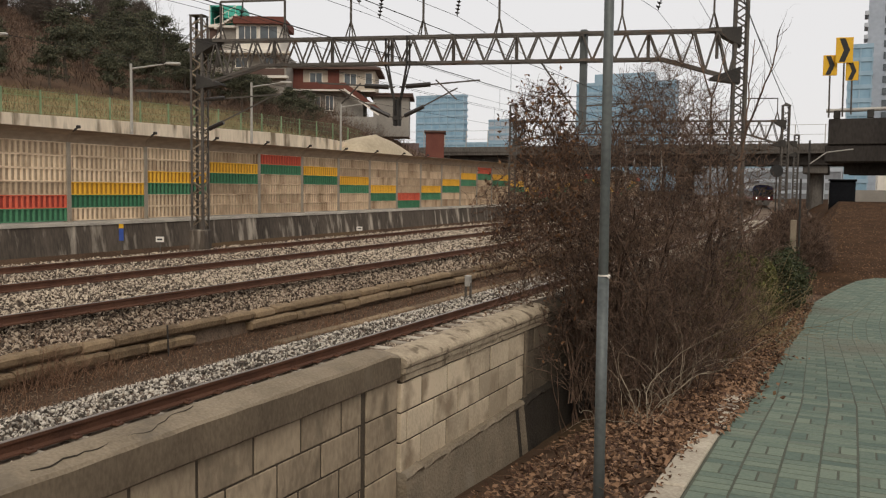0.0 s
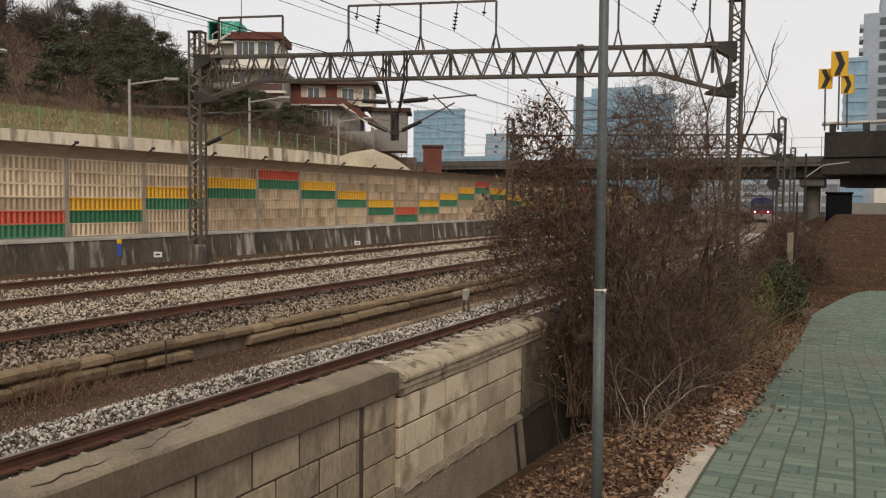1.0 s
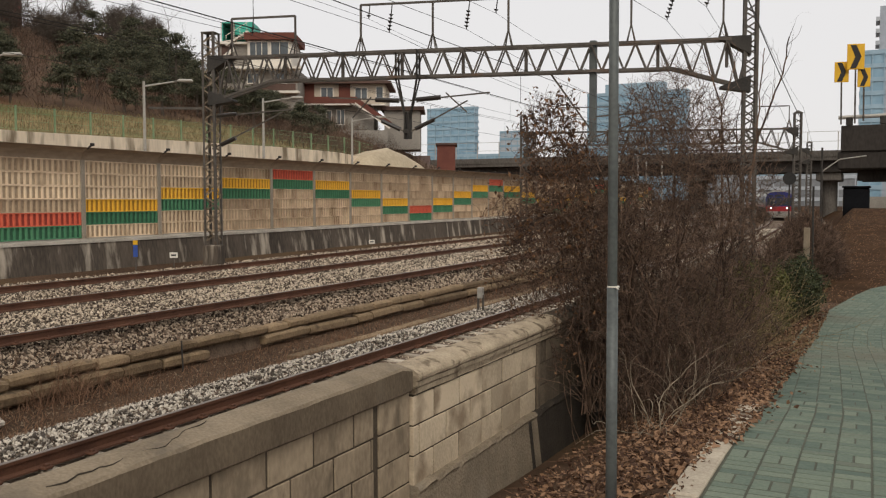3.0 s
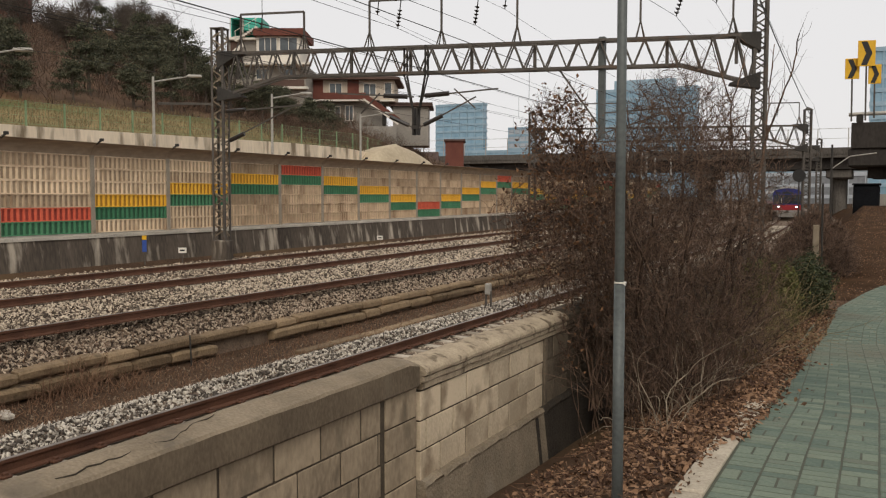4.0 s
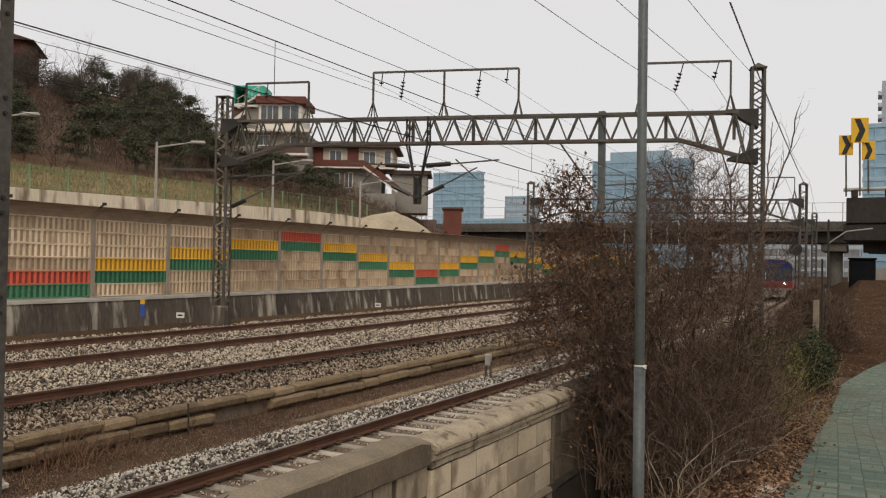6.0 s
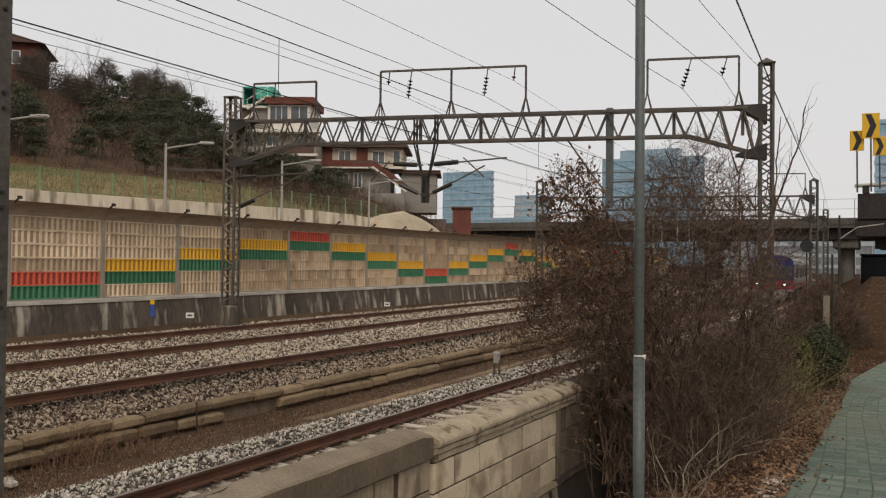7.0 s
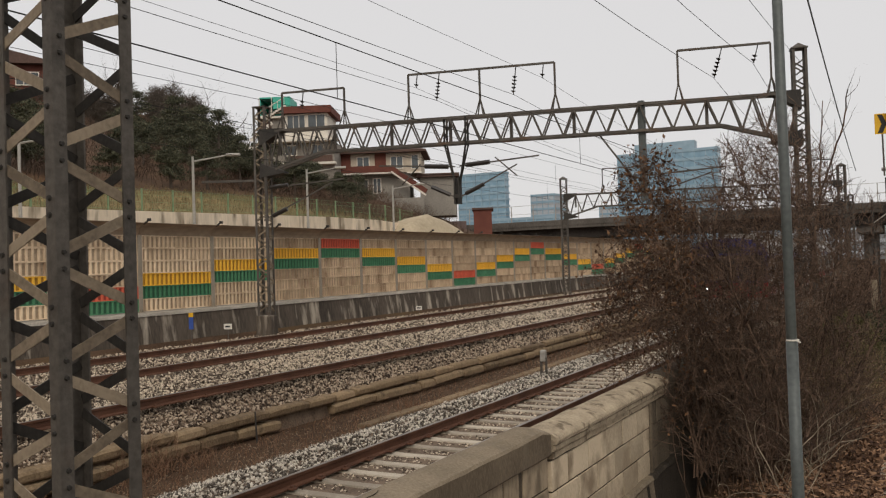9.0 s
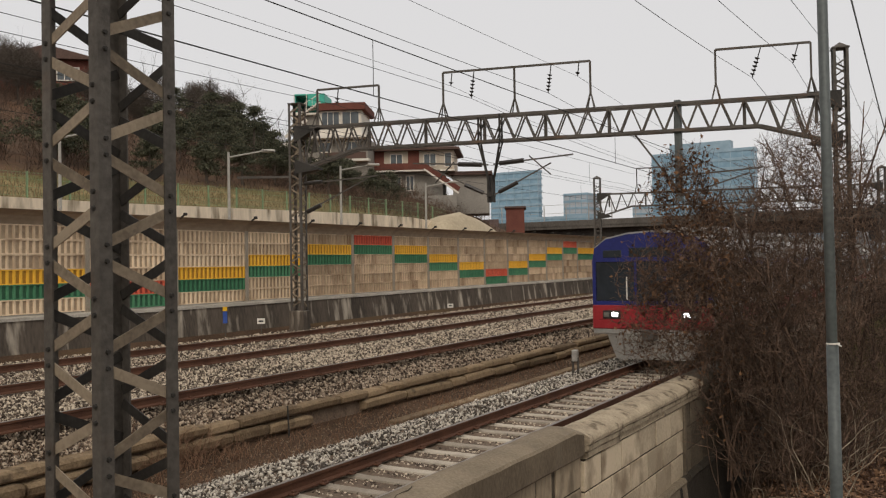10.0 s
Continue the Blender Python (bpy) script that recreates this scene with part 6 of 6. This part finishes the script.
can = part("canopy", Shape().box(-1.7, 1.1, 6.5, 1.7, 5.0, 6.65).box(-1.7, 1.2, 4.45, -1.6, 5.0, 6.5).box(1.6, 1.2, 4.45, 1.7, 5.0, 6.5).box(-1.6, 4.9, 4.45, 1.6, 5.0, 6.5).box(-0.2, 1.1, 5.3, 1.7, 1.2, 6.5), TEAL, h2, "teal green roof canopy")
part("railing", Shape().beam((-1.9, 0.9, 4.45), (1.2, 0.9, 4.9), 0.1, 0.1).beam((-1.7, 0.9, 4.4), (-1.7, 0.9, 6.6), 0.08, 0.08).beam((-0.3, 0.9, 4.4), (-0.3, 0.9, 6.6), 0.07, 0.07), LIGHT_PAINT, can)
part("stair", Shape().beam((-2.6, 0.2, 1.7), (-0.1, 0.1, 3.6), 0.2, 0.35), LIGHT_PAINT, h2, "white stair edge")
part("stair", Shape().beam((-3.6, -0.2, 0.2), (-0.6, -0.6, 1.6), 0.2, 0.35), LIGHT_PAINT, h2, "white stair edge")
window(h2, 1.2, 0.0, 2.4, 1.0, y=0.6)
window(h2, 4.2, 0.0, 5.4, 1.0, y=0.6)

h3 = thing("house", "brown brick house with a low gable on the hill crest", "house", "houses", m=pose(-84.0, 52.6, 21.2, 0, 0, 42))
part("wall", Shape().box(0, 0, -5, 9, 7, 3.0), BRICK_RED, h3)
part("roof", Shape().add([(-0.8, -0.8, 3.0), (9.8, -0.8, 3.0), (9.8, 7.8, 3.0), (-0.8, 7.8, 3.0), (4.5, -0.8, 4.4), (4.5, 7.8, 4.4)], [(0, 1, 4), (3, 5, 2), (0, 4, 5, 3), (1, 2, 5, 4), (0, 3, 2, 1)]), ROOF_DARK, h3)
window(h3, 5.4, 1.0, 7.4, 2.2, bars=3)
shed = thing("brick_shed", "small red brick building behind the barrier", "building", m=pose(-44.8, 86, 2.0, 0, 0, 25))
part("wall", Shape().box(0.3, 0, -1, 2.3, 4, 6.9), BRICK_RED, shed)
part("roof", Shape().box(0.15, -0.2, 6.9, 2.5, 4.2, 7.1), ROOF_DARK, shed)
low = thing("low_house", "low dark-roofed house below the hill", "house", "houses", m=pose(-55.0, 92.5, 2.9, 0, 0, 25))
part("wall", Shape().box(0, 0, -4, 5, 6, 4.2), GREY_RENDER, low)
part("roof", Shape().add([(-0.6, -0.6, 4.2), (5.6, -0.6, 4.2), (5.6, 6.6, 4.2), (-0.6, 6.6, 4.2), (-0.6, 3, 5.5), (5.6, 3, 5.5)], [(0, 1, 5, 4), (3, 4, 5, 2), (0, 4, 3), (1, 2, 5), (0, 3, 2, 1)]), ROOF_DARK, low)

# ---- bridge and ramp ----
bridge = thing("road_bridge", "dark concrete road bridge crossing high over the tracks", "bridge", kind="structure")
# girders: the shade under the deck is put into their darker colour
for k in range(5):
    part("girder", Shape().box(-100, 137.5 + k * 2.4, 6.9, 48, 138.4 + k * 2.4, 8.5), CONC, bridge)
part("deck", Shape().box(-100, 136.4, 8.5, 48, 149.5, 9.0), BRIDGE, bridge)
part("parapet", Shape().box(-100, 136.3, 9.0, 48, 136.6, 9.9), BRIDGE, bridge)
for k in range(37):
    part("fence_post", Shape().beam((-98 + k * 4.0, 136.5, 9.9), (-98 + k * 4.0, 136.5, 12.6), 0.12, 0.12), LAMP_GREY, bridge)
part("fence_rail", Shape().beam((-98, 136.5, 11.2), (46, 136.5, 11.2), 0.05, 0.05).beam((-98, 136.5, 12.6), (46, 136.5, 12.6), 0.06, 0.06), LAMP_GREY, bridge)
for x in (-7.2, -26.5, -48, -70, 14):
    p = part("pier", Shape().rod((x, 141, -1), (x, 141, 5.6), 1.0, 1.0, 14).rod((x, 146, -1), (x, 146, 5.6), 1.0, 1.0, 14), BRIDGE, bridge)
    part("pier_cap", Shape().box(x - 1.7, 138, 5.6, x + 1.7, 149, 6.9, 0.15), BRIDGE, p)
ramp = thing("road_ramp", "stained dark concrete road ramp with parapet and steel guard rail", "road ramp", kind="structure", m=pose(-3.7, 70, 0, 0, 0, -4))
part("deck", Shape().box(-0.2, 0, 5.0, 60, 9, 6.3, 0.1), CONC, ramp)
part("parapet", Shape().box(0, -0.15, 6.3, 60, 0.3, 8.15, 0.04), CONC, ramp)
part("girder", Shape().box(1.0, 1.5, 4.2, 60, 2.4, 5.0).box(1.0, 6.0, 4.2, 60, 6.9, 5.0), CONC, ramp)
part("guard_rail", Shape().rod((-0.2, 0.05, 8.75), (60, 0.05, 9.4), 0.14, 0.14, 8), LAMP_GREY, ramp, "grey tubular guard rail")
for k in range(12):
    part("rail_post", Shape().box(0.3 + k * 2.2, -0.1, 8.15, 0.75 + k * 2.2, 0.25, 8.75 + k * 0.024, 0.05), STEEL_DARK, ramp)
for x in (9, 30):
    part("pier", Shape().rod((x, 4.5, -1), (x, 4.5, 4.3), 0.9, 0.9, 14), CONC, ramp)


def chevron(p, w, h, base, label):
    t = thing("chevron_sign", label, "road sign", "chevron signs", m=pose(*p, 0, 0, 12))
    part("plate", Shape().box(-w / 2, -0.04, -h / 2, w / 2, 0.02, h / 2, 0.015), SIGN_YELLOW, t)
    a, b = w * 0.32, h * 0.46
    v = [(-a, -b), (-a + w * 0.34, -b), (a, 0), (-a + w * 0.34, b), (-a, b), (a - w * 0.36, 0)]
    c = Shape()
    c.v = [(x, -0.055, z) for x, z in v] + [(x, -0.042, z) for x, z in v]
    c.f = [(0, 1, 2, 5), (5, 2, 3, 4), (6, 11, 8, 7), (11, 10, 9, 8)] + [(i, (i + 1) % 6, 6 + (i + 1) % 6, 6 + i) for i in range(6)]
    part("chevron", c, SIGN_BLACK, t, "black arrow head")
    part("post", Shape().rod((0.05, 0.06, -h / 2 - base), (0, 0.06, h / 2 - 0.1), 0.06, 0.06, 6), STEEL, t)
    return t


chevron((-3.75, 69.5, 11.95), 0.95, 1.45, 3.0, "yellow chevron road sign with black arrow on a steel post")
chevron((-2.85, 69.3, 12.95), 1.15, 1.8, 3.8, "large yellow chevron road sign with black arrow on a steel post")
chevron((-2.3, 69.6, 11.5), 0.85, 1.35, 2.4, "yellow chevron road sign with black arrow on a steel post")
chevron((2.5, 70.5, 12.0), 1.15, 1.6, 3.0, "yellow chevron road sign with black arrow on a steel post")
tank = thing("black_tank", "black covered container under the bridge", "container")
part("body", Shape().box(-3.95, 88, 0.5, -1.75, 92, 3.9, 0.12), TARP_BLACK, tank)
part("lid", Shape().box(-4.05, 87.8, 3.9, -1.65, 92.2, 4.07, 0.06), TARP_BLACK, tank)
hut = thing("white_building", "long white industrial building behind the bridge", "building")
part("wall", Shape().box(2, 190, 0, 60, 210, 9), LIGHT_PAINT, hut)
for k in range(8):
    part("window", Shape().box(5 + k * 6, 189.9, 5, 8 + k * 6, 190.1, 6.6), WINDOW, hut)
part("annex", Shape().box(-6, 165, 0, 20, 170, 3.4), GREY_RENDER, hut)
arm2 = thing("signal_mast", "slim trackside mast with a curved arm and round signal", "signal mast", m=pose(-3.9, 48, 0.8))
part("pole", Shape().rod((0, 0, 0), (0, 0, 4.6), 0.07, 0.05, 8), STEEL_DARK, arm2)
part("arm", Shape().rod((0, 0, 3.4), (0.8, 0, 4.0), 0.03, 0.03).rod((0.8, 0, 4.0), (2.0, 0, 4.15), 0.03, 0.03), LAMP_GREY, arm2)
disc = thing("round_signal", "round black signal disc on the far mast", "signal", m=pose(-6.5, 62.0, 0.5))
part("post", Shape().rod((0, 0, 0), (0, 0, 3.6), 0.05, 0.05), STEEL_DARK, disc)
part("disc", Shape().rod((0, -0.06, 3.7), (0, 0.06, 3.7), 0.42, 0.42, 16), SIGN_BLACK, disc)


# ---- distant buildings ----
def tower(name, x0, y0, x1, y1, h, floors, glass, band, label, bays=0, m=None):
    t = thing(name, label, "building", "distant buildings")
    part("wall", Shape().box(x0, y0, 0, x1, y1, h), glass, t)
    f = h / floors
    for k in range(floors):
        part("floor_band", Shape().box(x0 - 0.25, y0 - 0.25, k * f + f * 0.68, x1 + 0.25, y1 + 0.25, k * f + f), band, t)
    for k in range(bays + 1 if bays else 0):
        x = x0 + (x1 - x0) * k / bays
        part("mullion", Shape().box(x - 0.14, y0 - 0.32, 0, x + 0.14, y0, h), band, t)
    return t


tower("office_tower", -181, 350, -158, 354, 44.0, 15, BLUE_GLASS, BLUE_BAND, "blue glass office tower in the distance", 6)
b2 = tower("office_tower", -107, 350, -67, 356, 46.5, 13, BLUE_GLASS, BLUE_BAND, "wide blue glass office block in the distance", 9)
part("penthouse", Shape().box(-100, 351, 46.5, -76, 356, 50.0), BLUE_BAND, b2)
tower("grey_tower", -152, 365, -141, 380, 34, 11, HAZE_GREY, BLUE_BAND, "grey tower block in the distance, tinted pale for haze", 4)
tower("grey_tower", -138, 420, -122, 440, 30, 10, HAZE_GREY, BLUE_BAND, "grey tower block in the distance, tinted pale for haze", 4)
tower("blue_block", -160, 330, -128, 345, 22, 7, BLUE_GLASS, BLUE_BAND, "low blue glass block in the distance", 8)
tower("grey_tower", -62, 470, -40, 490, 26, 8, HAZE_GREY, BLUE_BAND, "grey tower block in the distance, tinted pale for haze", 5)
tower("low_block", -230, 300, -185, 330, 16, 5, HAZE_GREY, BLUE_BAND, "low grey building beyond the tracks", 6)
tower("teal_block", -4.5, 230, 0.5, 245, 38, 12, BLUE_GLASS, BLUE_BAND, "slim blue glass tower beyond the ramp", 2)
tower("depot", -38, 330, 4, 345, 11.5, 3, DEPOT, HAZE_GREY, "long grey depot building beyond the bridge, tinted for haze", 8)
apt = thing("apartment_tower", "tall grey blue apartment tower with balcony windows", "building", "distant buildings")
part("wall", Shape().box(-0.6, 250, 0, 22, 265, 52), APT, apt)
for k in range(16):
    for j in range(4):
        w = part("window", Shape().box(3.2 + j * 5, 249.8, 4 + k * 3, 6.0 + j * 5, 250.1, 5.7 + k * 3), WINDOW, apt)
    part("balcony", Shape().box(-1.5, 249.4, 3.2 + k * 3, -0.5, 256, 4.3 + k * 3, 0.05), HAZE_GREY, apt)
part("roof_box", Shape().box(3, 252, 52, 8, 260, 56, 0.4).rod((6, 256, 56), (6, 256, 58), 1.5, 1.2, 12), APT, apt)
back = thing("far_hills", "low wooded rise on the horizon, tinted grey for haze", "hill", kind="structure")
ridge = Shape()
for i in range(60):
    x = -700 + i * 20
    h = 14 + 10 * noise.noise((i * 0.23, 0, 0))
    ridge.v += [(x, 620, -2), (x, 640, max(h, 3) + 12)]
for i in range(59):
    ridge.f.append((2 * i, 2 * i + 2, 2 * i + 3, 2 * i + 1))
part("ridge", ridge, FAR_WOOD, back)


# ---- train ----
def build_car(lead, label):
    """A suburban rail car; its front foot is the origin, it reaches back along +y."""
    car = thing("train_car", label, "train car", "train cars")
    prof = [(-1.56, 1.0), (-1.56, 2.9), (-1.50, 3.3), (-1.2, 3.58), (-0.6, 3.72), (0, 3.76), (0.6, 3.72), (1.2, 3.58), (1.50, 3.3), (1.56, 2.9), (1.56, 1.0)]
    n = len(prof)
    body = Shape()
    for y, k in ((0.14, 0.985), (0.3, 1.0), (19.6, 1.0)):
        body.v += [(x * k, y, z) for x, z in prof]
    for j in range(2):
        body.f += [(j * n + i, j * n + (i + 1) % n, (j + 1) * n + (i + 1) % n, (j + 1) * n + i) for i in range(n)]
    body.f += [tuple(range(n))[::-1], tuple(range(2 * n, 3 * n))]
    part("body", body, TRAIN_GREY, car, "stainless steel car body")
    for s in (-1, 1):
        x = s * 1.57
        part("red_band", Shape().box(x - 0.008, 0.35, 1.1, x + 0.008, 19.5, 1.45), TRAIN_RED, car)
        part("blue_band", Shape().box(x - 0.008, 0.35, 2.75, x + 0.008, 19.5, 2.95), TRAIN_BLUE, car)
        for k in range(4):
            y = 2.2 + 4.7 * k
            d = part("door", Shape().box(x - 0.012, y, 1.05, x + 0.012, y + 1.3, 2.9, 0.004), TRAIN_GREY, car)
            part("pane", Shape().box(x - 0.018, y + 0.12, 1.85, x + 0.018, y + 0.58, 2.65).box(x - 0.018, y + 0.72, 1.85, x + 0.018, y + 1.18, 2.65), TRAIN_GLASS, d)
            part("window", Shape().box(x - 0.014, y + 1.7, 1.8, x + 0.014, y + 4.1 if k < 3 else y + 2.9, 2.65, 0.004), TRAIN_GLASS, car)
    for y in (1.6, 13.6):
        b = part("bogie", Shape().box(-1.15, y, 0.35, 1.15, y + 3.2, 0.75, 0.05), TRAIN_UNDER, car)
        for wy in (y + 0.55, y + 2.65):
            part("wheel", Shape().rod((-0.82, wy, 0.43), (-0.69, wy, 0.43), 0.43, 0.43, 18).rod((0.69, wy, 0.43), (0.82, wy, 0.43), 0.43, 0.43, 18).rod((-0.7, wy, 0.43), (0.7, wy, 0.43), 0.08), STEEL_DARK, b)
    part("equipment_box", Shape().box(-1.3, 5.6, 0.35, 1.3, 12.8, 1.0, 0.04), TRAIN_UNDER, car)
    part("roof_unit", Shape().box(-0.9, 4, 3.7, 0.9, 8, 4.02, 0.08), TRAIN_GREY, car)
    part("roof_unit", Shape().box(-0.9, 12, 3.7, 0.9, 16, 4.02, 0.08), TRAIN_GREY, car)
    if lead:
        # cab front: blue brow, dark wrap-round glass, red band with lamps, grey skirt
        ring = [(-1.555, 0.99), (-1.555, 2.9), (-1.49, 3.3), (-1.19, 3.56), (-0.6, 3.70), (0, 3.74), (0.6, 3.70), (1.19, 3.56), (1.49, 3.3), (1.555, 2.9), (1.555, 0.99)]
        brow = Shape()
        top = [p for p in ring if p[1] > 2.8]
        brow.v = [(x, -0.02, z) for x, z in top] + [(x, 0.16, z) for x, z in top]
        m = len(top)
        brow.f = [tuple(range(m))[::-1], tuple(range(m, 2 * m))] + [(i, (i + 1) % m, m + (i + 1) % m, m + i) for i in range(m)]
        part("brow", brow, TRAIN_BLUE, car, "deep blue brow above the cab windows")
        part("roof_edge", Shape().sweep([(-0.03, -0.02), (0.03, -0.02), (0.03, 0.03), (-0.03, 0.03)], [(x, 0.06 + 0.0001 * i, z + 0.02) for i, (x, z) in enumerate(top)]), TRAIN_GREY, car)
        part("cab_pillar", Shape().box(-1.553, -0.02, 1.62, -1.46, 0.16, 2.9).box(1.46, -0.02, 1.62, 1.553, 0.16, 2.9).box(-1.46, -0.02, 1.62, 1.46, 0.16, 1.74), TRAIN_BLUE, car)
        part("windscreen", Shape().box(-1.46, 0.0, 1.74, -0.42, 0.12, 2.9, 0.01).box(-0.36, 0.0, 1.74, 0.36, 0.12, 2.9, 0.01).box(0.42, 0.0, 1.74, 1.46, 0.12, 2.9, 0.01), TRAIN_GLASS, car, "dark cab windows")
        part("door_post", Shape().box(-0.42, -0.012, 1.74, -0.36, 0.13, 2.9), TRAIN_BLUE, car)
        part("door_post", Shape().box(0.36, -0.012, 1.74, 0.42, 0.13, 2.9), TRAIN_BLUE, car)
        part("wiper", Shape().beam((-0.62, -0.02, 1.78), (-0.62, -0.02, 2.45), 0.03, 0.02), LIGHT_PAINT, car)
        part("red_front", Shape().box(-1.556, -0.05, 1.0, 1.556, 0.15, 1.615, 0.02), TRAIN_RED, car, "red lower cab band")
        part("destination_box", Shape().box(-0.55, -0.03, 3.02, 0.55, 0.0, 3.3, 0.01).box(-1.25, -0.03, 3.02, -0.75, 0.0, 3.24, 0.01), TRAIN_GLASS, car)
        part("front_sill", Shape().box(-1.54, -0.04, 0.86, 1.54, 0.2, 1.0, 0.02), TRAIN_GREY, car)
        for s in (-1, 1):
            h = part("headlight", Shape().box(s * 1.03 - 0.24, -0.07, 1.26, s * 1.03 + 0.24, -0.03, 1.48, 0.015), SIGN_BLACK, car, "headlight cluster in a black bezel")
            part("lit_lens", Shape().box(s * 0.94 - 0.08, -0.085, 1.32, s * 0.94 + 0.08, -0.065, 1.43, 0.008), HEADLIGHT, h, "lit white headlight")
            part("tail_lens", Shape().box(s * 1.17 - 0.07, -0.08, 1.31, s * 1.17 + 0.07, -0.066, 1.43, 0.006), LIGHT_OFF, h)
        part("skirt", Shape().add([(-1.18, 0.0, 0.86), (1.18, 0.0, 0.86), (0.95, 0.05, 0.22), (-0.95, 0.05, 0.22), (-1.18, 0.5, 0.86), (1.18, 0.5, 0.86), (0.95, 0.5, 0.22), (-0.95, 0.5, 0.22)],
             [(0, 1, 2, 3), (4, 7, 6, 5), (0, 4, 5, 1), (3, 2, 6, 7), (0, 3, 7, 4), (1, 5, 6, 2)]), TRAIN_GREY, car, "grey snow plough skirt")
        part("coupler", Shape().box(-0.16, -0.35, 0.72, 0.16, 0.1, 1.0, 0.03), TRAIN_UNDER, car)
    for p in car.children_recursive:
        for v in p.data.vertices:
            if v.co.z > 1.615:
                v.co.z = 1.615 + (v.co.z - 1.615) * 0.885
    return car


cars = [build_car(True, "leading train car with blue and red cab front and lit headlights")]
cars += [build_car(False, "stainless steel suburban train car with red and blue bands")]
for extra in range(3):
    cars.append(copy_thing(cars[1], Matrix.Identity(4)))


def motions():
    for i, car in enumerate(cars):
        rows = []
        for k in range(21):
            t = k * 0.5
            y = 150.0 - 9.5 * t - 0.33 * t * t + 20.1 * i
            slope = (swing(y + 10.5) - swing(y + 9.5))
            rows.append((t, pose(-9.05 + swing(y), y, rise(y), 0, 0, math.degrees(math.atan2(-slope, 1.0)))))
        walk(car, rows)


motions()
